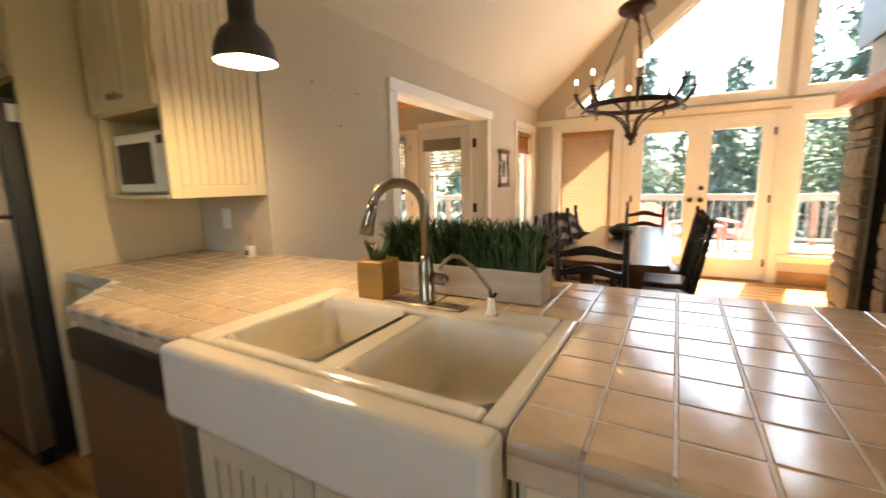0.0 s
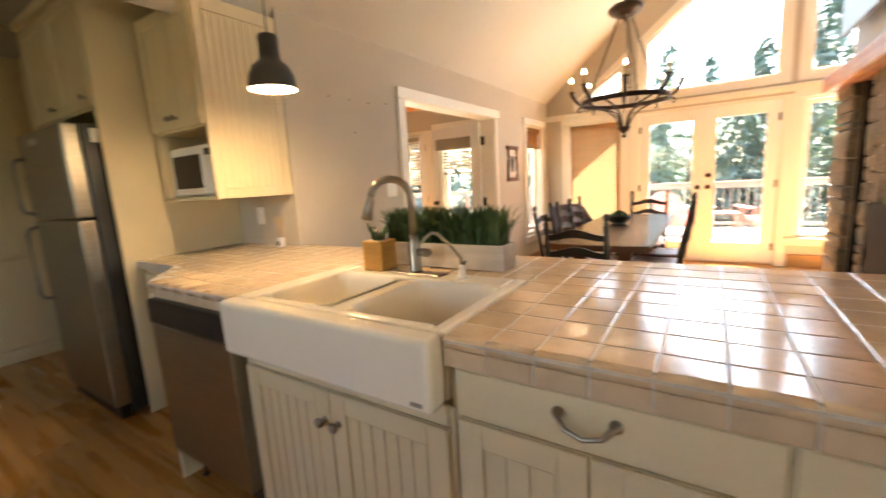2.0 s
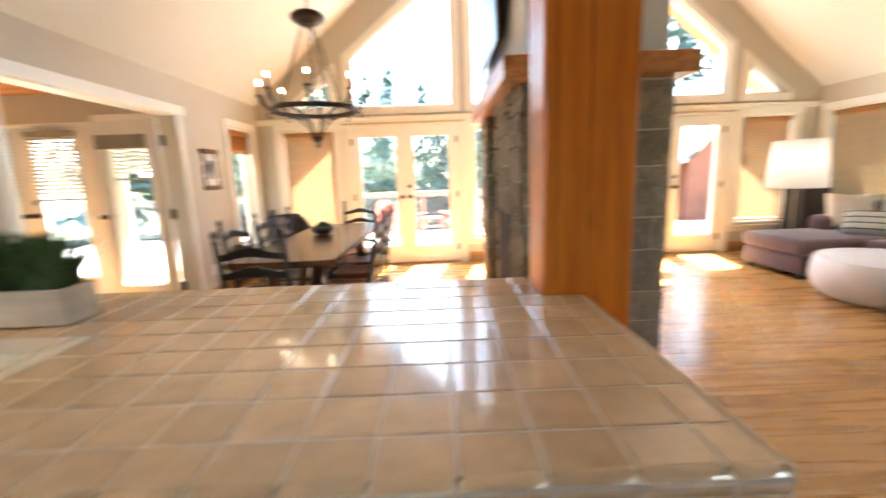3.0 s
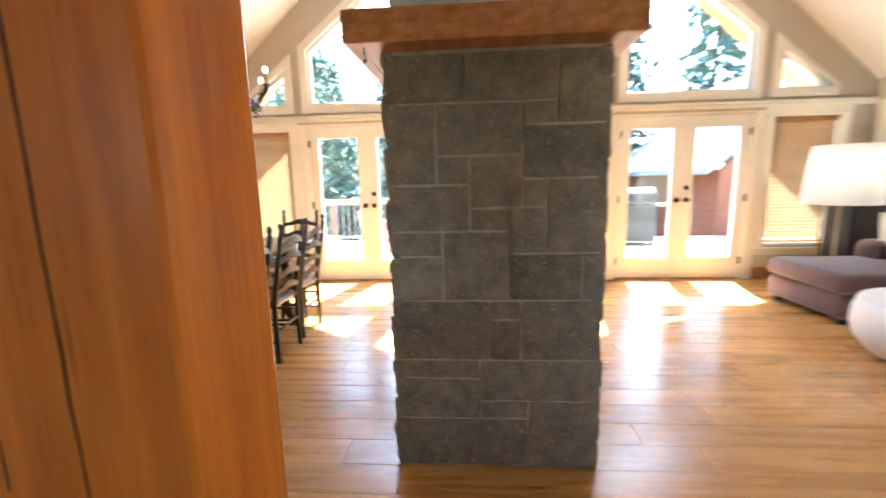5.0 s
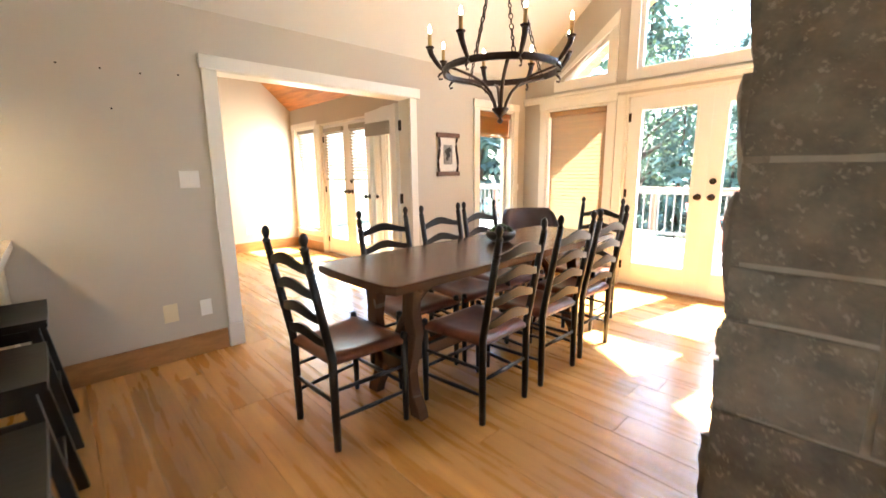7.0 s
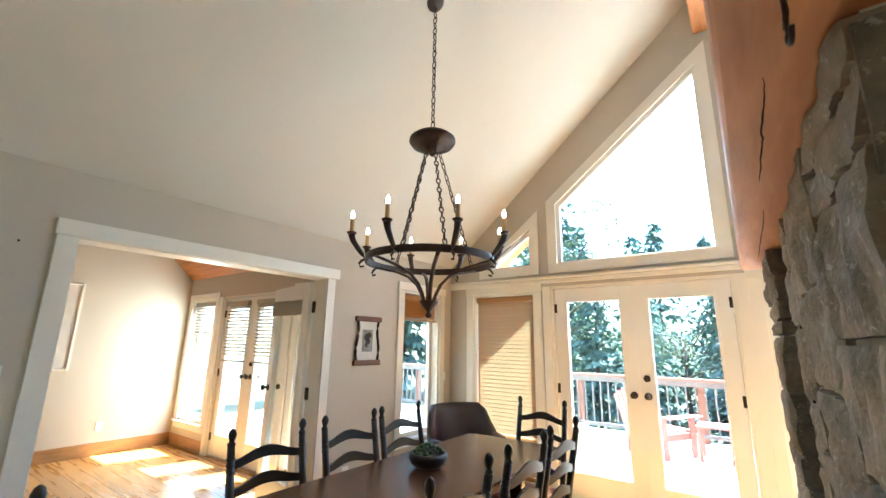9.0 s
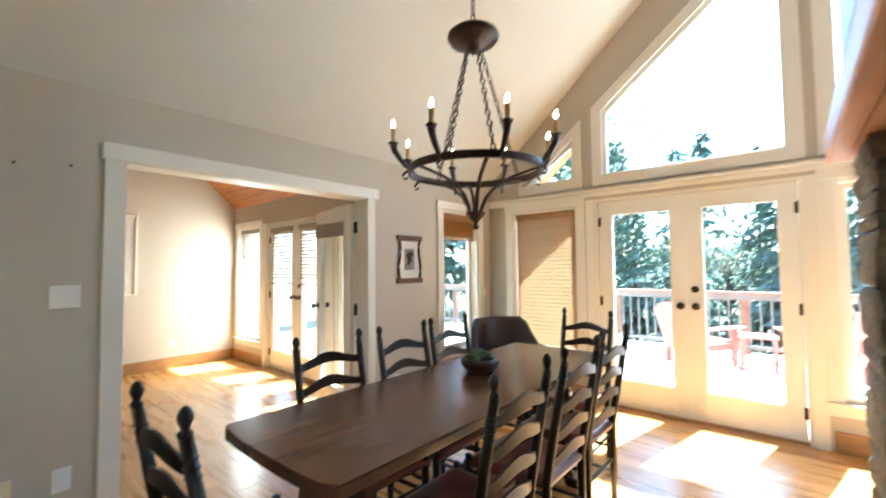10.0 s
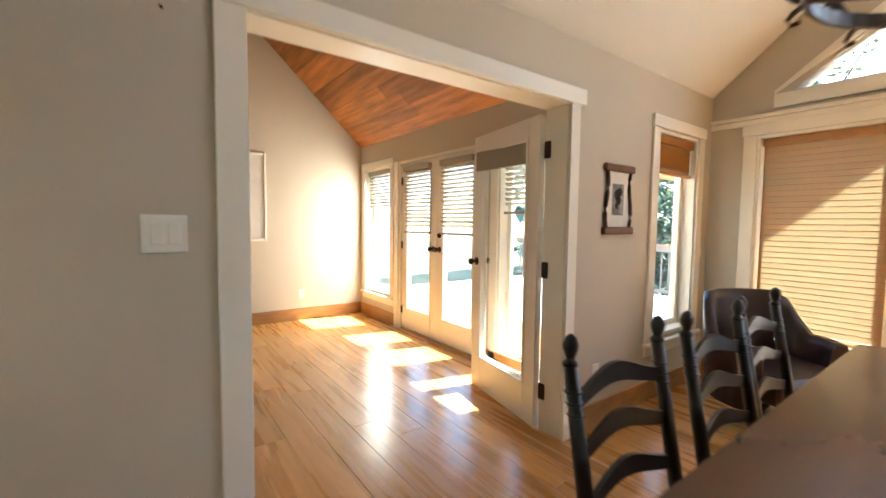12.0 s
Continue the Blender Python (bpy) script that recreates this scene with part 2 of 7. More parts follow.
M_DOORW = mat("door_paint", (0.83, 0.82, 0.78), 0.35, var=0.02, scale=2, bump=0.02, bump_scale=60)
M_HINGE = mat("dark_bronze", (0.05, 0.035, 0.025), 0.4, 0.7, var=0.2)
M_GLASS = glass_mat("window_glass", (0.96, 0.98, 0.97))
M_DECK = mat("deck_boards", (0.70, 0.66, 0.60), 0.8, var=0.15, scale=3, bump=0.15, bump_scale=30, stretch=(1, 8, 4), isle=0.1)
M_RAIL = mat("deck_rail", (0.30, 0.15, 0.10), 0.7, var=0.15, scale=5, bump=0.1)
M_BALU = mat("pale_baluster", (0.17, 0.16, 0.15), 0.6, var=0.05)
# pale red: the outdoor glare is mixed into the paint colour
M_RED = mat("red_chair_paint", (0.56, 0.16, 0.13), 0.5, var=0.1, scale=8)
M_NEEDLE = mat("conifer_needles", (0.15, 0.235, 0.20), 0.8, var=0.25, scale=6, tone=(0.11, 0.175, 0.145), isle=0.2)
M_BROAD = mat("broad_leaves", (0.15, 0.22, 0.11), 0.7, var=0.35, scale=6, tone=(0.06, 0.10, 0.04), isle=0.25)
M_BARK = mat("bark", (0.13, 0.095, 0.075), 0.95, var=0.3, scale=8, bump=0.8, bump_scale=20, stretch=(3, 3, 0.6))
M_GROUND = mat("forest_ground", (0.16, 0.17, 0.09), 0.95, var=0.3, scale=0.6, bump=0.4, bump_scale=8)
M_SIDING = mat("red_cedar_siding", (0.30, 0.10, 0.055), 0.7, var=0.2, scale=3, bump=0.1, bump_scale=20, stretch=(1, 1, 6))
M_ROOFING = mat("roof_shingle", (0.30, 0.30, 0.31), 0.9, var=0.2, scale=12, bump=0.4, bump_scale=40)
M_NEARBLACK = mat("near_black_rough", (0.02, 0.018, 0.016), 0.95, var=0.3, scale=9, bump=0.3)


# ---- building helpers ----
def quad_box(bm, lo, hi):
    x0, y0, z0 = lo
    x1, y1, z1 = hi
    v = [bm.verts.new(c) for c in ((x0, y0, z0), (x1, y0, z0), (x1, y1, z0), (x0, y1, z0), (x0, y0, z1), (x1, y0, z1), (x1, y1, z1), (x0, y1, z1))]
    for f in ((3, 2, 1, 0), (4, 5, 6, 7), (0, 1, 5, 4), (1, 2, 6, 5), (2, 3, 7, 6), (3, 0, 4, 7)):
        bm.faces.new([v[i] for i in f])
    return v


def rounded(bm, lo, hi, r=0.004, seg=1, m=None):
    """A box with bevelled edges, added to bm."""
    b = bmesh.new()
    quad_box(b, lo, hi)
    r = min(r, 0.45 * min(hi[i] - lo[i] for i in range(3)))
    bmesh.ops.bevel(b, geom=list(b.edges), offset=r, segments=seg, profile=0.5, affect="EDGES")
    join_bm(bm, b, m)


def join_bm(bm, b, m=None):
    if m is not None:
        bmesh.ops.transform(b, matrix=m, verts=b.verts)
    index = {v: bm.verts.new(v.co) for v in b.verts}
    for f in b.faces:
        nf = bm.faces.new([index[v] for v in f.verts])
        nf.smooth = f.smooth
    b.free()


def prism(bm, x0, x1, y0, y1, za0, za1, zb0, zb1):
    """A column between x0 and x1 whose bottom runs za0-za1 and whose top runs zb0-zb1."""
    v = [bm.verts.new(c) for c in ((x0, y0, za0), (x1, y0, za1), (x1, y1, za1), (x0, y1, za0), (x0, y0, zb0), (x1, y0, zb1), (x1, y1, zb1), (x0, y1, zb0))]
    for f in ((3, 2, 1, 0), (4, 5, 6, 7), (0, 1, 5, 4), (1, 2, 6, 5), (2, 3, 7, 6), (3, 0, 4, 7)):
        bm.faces.new([v[i] for i in f])


def lathe(bm, profile, n=20, at=(0, 0, 0), smooth=True):
    """Turns (radius, height) pairs round the z axis."""
    rings = []
    for r, z in profile:
        rings.append([bm.verts.new((at[0] + r * math.cos(2 * math.pi * i / n), at[1] + r * math.sin(2 * math.pi * i / n), at[2] + z)) for i in range(n)])
    for a, b in zip(rings, rings[1:]):
        for i in range(n):
            f = bm.faces.new((a[i], a[(i + 1) % n], b[(i + 1) % n], b[i]))
            f.smooth = smooth
    for ring, flip in ((rings[0], True), (rings[-1], False)):
        bm.faces.new(ring[::-1] if flip else ring)


def tube(bm, pts, radius, n=8, flat=1.0, closed=False):
    """Sweeps a round section along pts; radius is a number or one for each point."""
    pts = [Vector(p) for p in pts]
    rads = radius if isinstance(radius, (list, tuple)) else [radius] * len(pts)
    up = Vector((0, 0, 1))
    rings = []
    for i, p in enumerate(pts):
        if closed:
            d = pts[(i + 1) % len(pts)] - pts[i - 1]
        else:
            d = pts[min(i + 1, len(pts) - 1)] - pts[max(i - 1, 0)]
        d.normalize()
        side = d.cross(up)
        if side.length < 1e-3:
            side = d.cross(Vector((0, 1, 0)))
        side.normalize()
        o = side.cross(d).normalized()
        rings.append([bm.verts.new(p + (side * math.cos(a) + o * math.sin(a) * flat) * rads[i]) for a in (2 * math.pi * k / n for k in range(n))])
    pairs = list(zip(rings, rings[1:])) + ([(rings[-1], rings[0])] if closed else [])
    for a, b in pairs:
        for i in range(n):
            f = bm.faces.new((a[i], a[(i + 1) % n], b[(i + 1) % n], b[i]))
            f.smooth = True
    if not closed:
        bm.faces.new(rings[0][::-1])
        bm.faces.new(rings[-1])


def arc(a, b, c, n=10):
    """Points of a quadratic curve from a by b to c."""
    a, b, c = Vector(a), Vector(b), Vector(c)
    return [a * (1 - t) ** 2 + b * 2 * t * (1 - t) + c * t * t for t in (i / n for i in range(n + 1))]


def ball(bm, at, r, squash=1.0, n=10):
    b = bmesh.new()
    bmesh.ops.create_uvsphere(b, u_segments=n, v_segments=max(n // 2 + 1, 5), radius=r)
    for f in b.faces:
        f.smooth = True
    join_bm(bm, b, Matrix.Translation(at) @ Matrix.Diagonal((1, 1, squash, 1)))


def slab_curve(bm, upper, lower, y0, y1):
    """A board in the xz plane, between an upper and a lower line of (x, z), thick from y0 to y1."""
    n = len(upper)
    f0 = [[bm.verts.new((x, y, z)) for x, z in line] for line in (lower, upper) for y in (y0, y1)]
    lo0, lo1, up0, up1 = f0
    for i in range(n - 1):
        bm.faces.new((lo0[i], lo0[i + 1], up0[i + 1], up0[i]))
        bm.faces.new((lo1[i + 1], lo1[i], up1[i], up1[i + 1]))
        bm.faces.new((up0[i], up0[i + 1], up1[i + 1], up1[i]))
        bm.faces.new((lo0[i + 1], lo0[i], lo1[i], lo1[i + 1]))
    bm.faces.new((lo0[0], up0[0], up1[0], lo1[0]))
    bm.faces.new((up0[-1], lo0[-1], lo1[-1], up1[-1]))


def poly_plate(bm, pts, z0, z1):
    lo = [bm.verts.new((x, y, z0)) for x, y in pts]
    hi = [bm.verts.new((x, y, z1)) for x, y in pts]
    bm.faces.new(lo[::-1])
    bm.faces.new(hi)
    for i in range(len(pts)):
        j = (i + 1) % len(pts)
        bm.faces.new((lo[i], lo[j], hi[j], hi[i]))


def part(name, bm, material, parent=None, label="", at=None):
    """Links a bmesh as one mesh object, under a thing or a part if given."""
    me = bpy.data.meshes.new(name)
    bmesh.ops.recalc_face_normals(bm, faces=bm.faces)
    bm.to_mesh(me)
    bm.free()
    me.materials.append(material)
    ob = new(name, me)
    if parent:
        ob.parent = parent
    if at is not None:
        ob.matrix_basis = at if isinstance(at, Matrix) else Matrix.Translation(at)
    if label:
        tagged(ob, label)
    return ob


def thing(name, at, label, category, group="", turn=0):
    ob = new(name)
    ob.empty_display_size = 0.1
    ob.matrix_basis = pose(*at, 0, 0, turn)
    return tagged(ob, label, category, group)


def boxes(*pairs, r=0.0, seg=1):
    bm = bmesh.new()
    for lo, hi in pairs:
        if r:
            rounded(bm, lo, hi, r, seg)
        else:
            quad_box(bm, lo, hi)
    return bm


def structure(name, bm, material, label, category="structure"):
    return tagged(part(name, bm, material), label, category, kind="structure")


# ---- large structure ----
T = 0.16  # wall thickness


def wall_panel(bm, axis, at0, at1, span, z0, z1, holes):
    """A wall with rectangular openings. axis 'x': it stands at x from at0 to at1 and runs along y; holes are (a, b, za, zb)."""
    cuts = sorted({span[0], span[1], *(h[0] for h in holes), *(h[1] for h in holes)})
    for a, b in zip(cuts, cuts[1:]):
        mid = (a + b) / 2
        z = z0
        for h in sorted((h for h in holes if h[0] < mid < h[1]), key=lambda h: h[2]):
            if h[2] > z + 1e-4:
                quad_box(bm, (at0, a, z) if axis == "x" else (a, at0, z), (at1, b, h[2]) if axis == "x" else (b, at1, h[2]))
            z = h[3]
        if z < z1 - 1e-4:
            quad_box(bm, (at0, a, z) if axis == "x" else (a, at0, z), (at1, b, z1) if axis == "x" else (b, at1, z1))


# west wall of the great room, with the wide opening and the narrow window
OP0, OP1, OPZ = 3.592, 5.26, 1.955
WN = (6.27, 6.91, 0.45, 1.97)
bm = bmesh.new()
wall_panel(bm, "x", XL - T, XL, (2.42, YG + T), 0, WALL_H + 0.02, [(OP0 - 0.021, OP1 + 0.021, 0, OPZ + 0.021), WN])
structure("wall_west", bm, M_WALL, "white painted wall with a wide cased opening")

# north gable wall


def glass_top(x):
    return 2.90 + 0.80 * ((x if x < XM else 2 * XM - x) - 0.634)


LOW = [(-0.35, 0.42, 0.42, 1.98), (0.60, 2.19, 0.0, 2.03), (2.36, 3.25, 0.38, 1.98), (3.43, 4.32, 0.38, 1.98), (4.49, 6.08, 0.0, 2.03), (6.26, 7.03, 0.42, 1.98)]
UPZ = 2.24
UP = [(-0.18, 0.41), (0.67, 2.14), (2.36, 3.25), (3.43, 4.32), (4.54, 6.01), (6.27, 6.86)]
bm = bmesh.new()
cuts = sorted({XL - T, XR + T, XM, *(v for h in LOW for v in h[:2]), *(v for u in UP for v in u)})
for a, b in zip(cuts, cuts[1:]):
    mid = (a + b) / 2
    z = 0.0
    low = [h for h in LOW if h[0] < mid < h[1]]
    if low:
        if low[0][2] > 0:
            prism(bm, a, b, YG, YG + T, 0, 0, low[0][2], low[0][2])
        z = low[0][3]
    up = [u for u in UP if u[0] < mid < u[1]]
    if up:
        prism(bm, a, b, YG, YG + T, z, z, UPZ, UPZ)
        ga, gb = max(glass_top(a), UPZ + 0.01), max(glass_top(b), UPZ + 0.01)
        prism(bm, a, b, YG, YG + T, ga, gb, roof(a), roof(b))
    else:
        prism(bm, a, b, YG, YG + T, z, z, max(roof(a), WALL_H), max(roof(b), WALL_H))
structure("wall_north", bm, M_WALL, "white gable wall full of windows and glazed doors")

# east wall, with its blind-covered window
EWN = (6.02, 6.98, 0.45, 2.0)
# EWN2 and KWN: unseen openings, added only to bring fill light in
EWN2 = (0.5, 2.3, 0.45, 2.05)
KWN = (-0.5, 1.1, 1.10, 2.05)
bm = bmesh.new()
wall_panel(bm, "x", XR, XR + T, (YB, YG + T), 0, WALL_H + 0.02, [EWN, EWN2])
structure("wall_east", bm, M_WALL, "white painted side wall of the living room")

# south wall behind the kitchen and living room
bm = bmesh.new()
wall_panel(bm, "y", YB - T, YB, (-3.6, XL), 0, 2.75, [])
wall_panel(bm, "y", YB - T, YB, (XL, XR + T), 0, WALL_H, [KWN])
for a, b in ((XL, XM), (XM, XR + T)):
    prism(bm, a, b, YB - T, YB, WALL_H, WALL_H, max(roof(a), WALL_H + 0.001), max(roof(b), WALL_H + 0.001))
structure("wall_south", bm, M_WALL, "white painted wall closing the kitchen")

# kitchen recess: its west wall, its back wall and its flat ceiling
structure("wall_kitchen_west", boxes(((-3.6, YB, 0), (-3.44, 2.58, 2.75))), M_WALL, "painted kitchen wall beside the pantry")
structure("wall_kitchen_back", boxes(((-3.44, 2.42, 0), (XL - T, 2.58, 2.75))), M_WALL, "painted kitchen wall behind the cabinets")
structure("ceiling_kitchen", boxes(((-3.6, YB - T, 2.75), (XL, 2.58, 2.87))), M_CEIL, "flat painted kitchen ceiling")
structure("wall_kitchen_header", boxes(((XL - 0.12, YB, 2.33), (XL, 2.42, 2.75))), M_WALL, "painted header above the kitchen recess")

# vaulted ceiling in two slopes
for nm, a, b in (("ceiling_west", XL - T, XM), ("ceiling_east", XM, XR + T)):
    bm = bmesh.new()
    ra = roof(a) if a >= XL else roof(XL) - SLOPE * T
    rb = roof(b) if b <= XR else roof(XR) - SLOPE * T
    prism(bm, a, b, YB - T, YG + T, ra, rb, ra + 0.2, rb + 0.2)
    structure(nm, bm, M_CEIL, "white sloping vaulted ceiling")
# roof overhang past the gable, with its rake boards
for nm, a, b in (("eave_west", XL - 0.7, XM), ("eave_east", XM, XR + 0.7)):
    bm = bmesh.new()
    fa = WALL_H + SLOPE * (a - XL) if a < XM else roof(a)
    fb = roof(b) if b <= XM else WALL_H + SLOPE * (XR - b)
    prism(bm, a, b, YG + T, YG + T + 1.02, fa + 0.05, fb + 0.05, fa + 0.22, fb + 0.22)
    structure(nm, bm, M_FIRH, "wooden underside of the roof overhang", "eave")

# sunroom shell
SWN = (-4.38, -3.68, 0.36, 1.98)
SFD = (-3.49, -1.99, 0.0, 2.0)
SW2 = (-1.78, -1.00, 0.10, 1.98)
bm = bmesh.new()
wall_panel(bm, "y", SY, SY + T, (SX - T, XL - T), 0, SEAVE, [SWN, SFD, SW2])
structure("wall_sunroom_north", bm, M_WALL, "white sunroom wall with a window and glazed doors")
bm = bmesh.new()
SRIDGE = 3.2
prism_y = ((SY, SEAVE), (SRIDGE, SEAVE + 0.92 * (SY - SRIDGE)), (0.2, SEAVE))
for (ya, za), (yb, zb) in zip(prism_y, prism_y[1:]):
    v = [bm.verts.new(c) for c in ((SX, ya, 0), (SX, yb, 0), (SX, yb, zb), (SX, ya, za), (SX - T, ya, 0), (SX - T, yb, 0), (SX - T, yb, zb), (SX - T, ya, za))]
    for f in ((0, 1, 2, 3), (7, 6, 5, 4), (0, 4, 5, 1), (1, 5, 6, 2), (2, 6, 7, 3), (3, 7, 4, 0)):
        bm.faces.new([v[i] for i in f])
structure("wall_sunroom_west", bm, M_WALL, "white sunroom end wall catching sunlight")
structure("wall_sunroom_south", boxes(((SX - T, 0.04, 0), (-3.6, 0.2, SEAVE))), M_WALL, "white sunroom wall out of the sun")
structure("wall_sunroom_kitchen", boxes(((-3.6, 2.58, 0), (XL - T, 2.70, 2.75))), M_WALL, "white sunroom wall backing the kitchen")
structure("wall_sunroom_east", boxes(((XL - T, 0.2, WALL_H + 0.02), (XL - 0.02, SY, 5.4))), M_WALL, "white upper wall of the sunroom")

# boarded sunroom ceiling: one mesh, boards with open joints
bm = bmesh.new()
run = math.hypot(1, 0.92)
count = 26
for i in range(count):
    s0, s1 = i * 0.15, i * 0.15 + 0.147
    x = SX - 0.05
    while x < XL - T:
        w = random.uniform(1.0, 2.4)
        x1 = min(x + w, XL - T)
        off = random.uniform(0, 0.004)
        c = [(SY - s / run, SEAVE + 0.92 * s / run) for s in (s0, s1)]
        nrm = (0.92 / run * (0.02 + off), (0.02 + off) / run)
        v = []
        for xx in (x, x1 - 0.003):
            for (y, z) in c:
                v.append(bm.verts.new((xx, y, z + off)))
        for xx in (x, x1 - 0.003):
            for (y, z) in c:
                v.append(bm.verts.new((xx, y + 0.02, z + 0.03)))
        for f in ((0, 1, 3, 2), (4, 6, 7, 5), (0, 4, 5, 1), (2, 3, 7, 6), (0, 2, 6, 4), (1, 5, 7, 3)):
            bm.faces.new([v[k] for k in f])
        x = x1
sun_ceiling = structure("ceiling_sunroom", bm, M_CEDAR, "warm cedar board ceiling of the sunroom")
nt = M_CEDAR.node_tree
isl = nt.nodes.new("ShaderNodeNewGeometry")
for n in nt.nodes:
    if n.type == "MAP_RANGE":
        nt.links.new(isl.outputs["Random Per Island"], n.inputs["Value"])
        break
bm = bmesh.new()
for a, b, za, zb in ((SRIDGE - 0.2, SY + 0.1, SEAVE + 0.92 * (SY - SRIDGE + 0.2), SEAVE - 0.09), (0.0, SRIDGE - 0.2, 2.3, SEAVE + 0.92 * (SY - SRIDGE + 0.2))):
    v = [bm.verts.new(c) for c in ((SX - T, a, za + 0.06), (XL - T, a, za + 0.06), (XL - T, b, zb + 0.06), (SX - T, b, zb + 0.06), (SX - T, a, za + 0.2), (XL - T, a, za + 0.2), (XL - T, b, zb + 0.2), (SX - T, b, zb + 0.2))]
    for f in ((3, 2, 1, 0), (4, 5, 6, 7), (0, 1, 5, 4), (1, 2, 6, 5), (2, 3, 7, 6), (3, 0, 4, 7)):
        bm.faces.new([v[k] for k in f])
structure("roof_sunroom", bm, M_CEDAR, "wooden roof deck above the sunroom")

# baseboards
bm = boxes(((XL, 2.42, 0), (XL + 0.018, 3.478, 0.15)), ((XL, 5.352, 0), (XL + 0.018, YG, 0.15)), r=0.004)
structure("baseboard_west", bm, M_BASE, "tall oak baseboard", "baseboard")
bm = boxes(((XL + 0.02, YG - 0.018, 0), (0.50, YG, 0.15)), ((2.30, YG - 0.018, 0), (4.38, YG, 0.15)), ((6.18, YG - 0.018, 0), (XR - 0.02, YG, 0.15)), r=0.004)
structure("baseboard_north", bm, M_BASE, "tall oak baseboard", "baseboard")
structure("baseboard_east", boxes(((XR - 0.018, YB, 0), (XR, YG, 0.15)), r=0.004), M_BASE, "tall oak baseboard", "baseboard")
bm = boxes(((SX, 0.2, 0), (SX + 0.018, SY, 0.15)), ((SX + 0.02, SY - 0.018, 0), (SFD[0] - 0.087, SY, 0.15)), ((SFD[1] + 0.087, SY - 0.018, 0), (XL - T, SY, 0.15)), r=0.004)
structure("baseboard_sunroom", bm, M_BASE, "tall oak baseboard", "baseboard")

# casing of the wide opening, with plinth and overhanging head
door_case = structure("trim_opening", boxes(
    ((XL - T, OP0 - 0.02, 0), (XL - 0.0, OP0, OPZ + 0.02)), ((XL - T, OP1, 0), (XL, OP1 + 0.02, OPZ + 0.02)), ((XL - T, OP0, OPZ), (XL, OP1, OPZ + 0.02)), r=0.002),
    M_TRIM, "cream painted jambs of the wide opening", "door frame")
part("casing", boxes(((XL, OP0 - 0.10, 0.17), (XL + 0.02, OP0 - 0.004, OPZ + 0.005)), r=0.003), M_TRIM, door_case)
part("casing", boxes(((XL, OP1 + 0.004, 0.17), (XL + 0.02, OP1 + 0.088, OPZ + 0.005)), r=0.003), M_TRIM, door_case)
part("plinth_block", boxes(((XL, OP0 - 0.105, 0), (XL + 0.026, OP0 - 0.002, 0.17)), r=0.003), M_TRIM, door_case)
part("plinth_block", boxes(((XL, OP1 + 0.002, 0), (XL + 0.026, OP1 + 0.092, 0.17)), r=0.003), M_TRIM, door_case)
part("head", boxes(((XL, OP0 - 0.112, OPZ + 0.005), (XL + 0.032, OP1 + 0.125, OPZ + 0.095)), r=0.004), M_TRIM, door_case)


def window_unit(name, label, axis, at, a, b, z0, z1, depth, parent_kind="window", sash=True, side=1, casing=0.085):
    """A casement in a wall: axis is the wall's normal, at its inner face, side the way into the room."""
    def bxs(lo, hi, r=0.003):
        # lo, hi: (along, out of wall into room, z)
        u0, n0, w0 = lo
        u1, n1, w1 = hi
        n0, n1 = sorted((at + side * n0, at + side * n1))
        return ((n0, u0, w0), (n1, u1, w1)) if axis == "x" else ((u0, n0, w0), (u1, n1, w1))
    c = casing
    root = structure(name, boxes(bxs((a, -depth, z0), (a + 0.025, 0, z1)), bxs((b - 0.025, -depth, z0), (b, 0, z1)),
                                 bxs((a + 0.025, -depth, z1 - 0.025), (b - 0.025, 0, z1)), bxs((a + 0.025, -depth, z0), (b - 0.025, 0, z0 + 0.025)), r=0.002), M_TRIM, label, "window")
    part("casing", boxes(bxs((a - c, 0, z0 - 0.02), (a + 0.006, 0.018, z1 + 0.0)), r=0.003), M_TRIM, root)
    part("casing", boxes(bxs((b - 0.006, 0, z0 - 0.02), (b + c, 0.018, z1 + 0.0)), r=0.003), M_TRIM, root)
    part("head", boxes(bxs((a - c - 0.01, 0, z1 + 0.001), (b + c + 0.01, 0.024, z1 + 0.085)), r=0.003), M_TRIM, root)
    part("window_sill", boxes(bxs((a - c - 0.015, 0, z0 - 0.045), (b + c + 0.015, 0.045, z0 - 0.021)), r=0.004), M_TRIM, root)
    part("apron", boxes(bxs((a - c, 0, z0 - 0.12), (b + c, 0.016, z0 - 0.046)), r=0.003), M_TRIM, root)
    if sash:
        s = 0.045
        d0, d1 = -depth + 0.03, -depth + 0.07
        a2, b2, y0, y1 = a + 0.026, b - 0.026, z0 + 0.026, z1 - 0.026
        part("window_frame", boxes(bxs((a2, d0, y0), (a2 + s, d1, y1)), bxs((b2 - s, d0, y0), (b2, d1, y1)),
                                   bxs((a2 + s, d0, y1 - s), (b2 - s, d1, y1)), bxs((a2 + s, d0, y0), (b2 - s, d1, y0 + s)), r=0.003), M_TRIM, root)
        g = part("pane", boxes(bxs((a2 + s - 0.006, d0 + 0.015, y0 + s - 0.006), (b2 - s + 0.006, d0 + 0.021, y1 - s + 0.006))), M_GLASS, root)
        g.visible_shadow = False
    return root


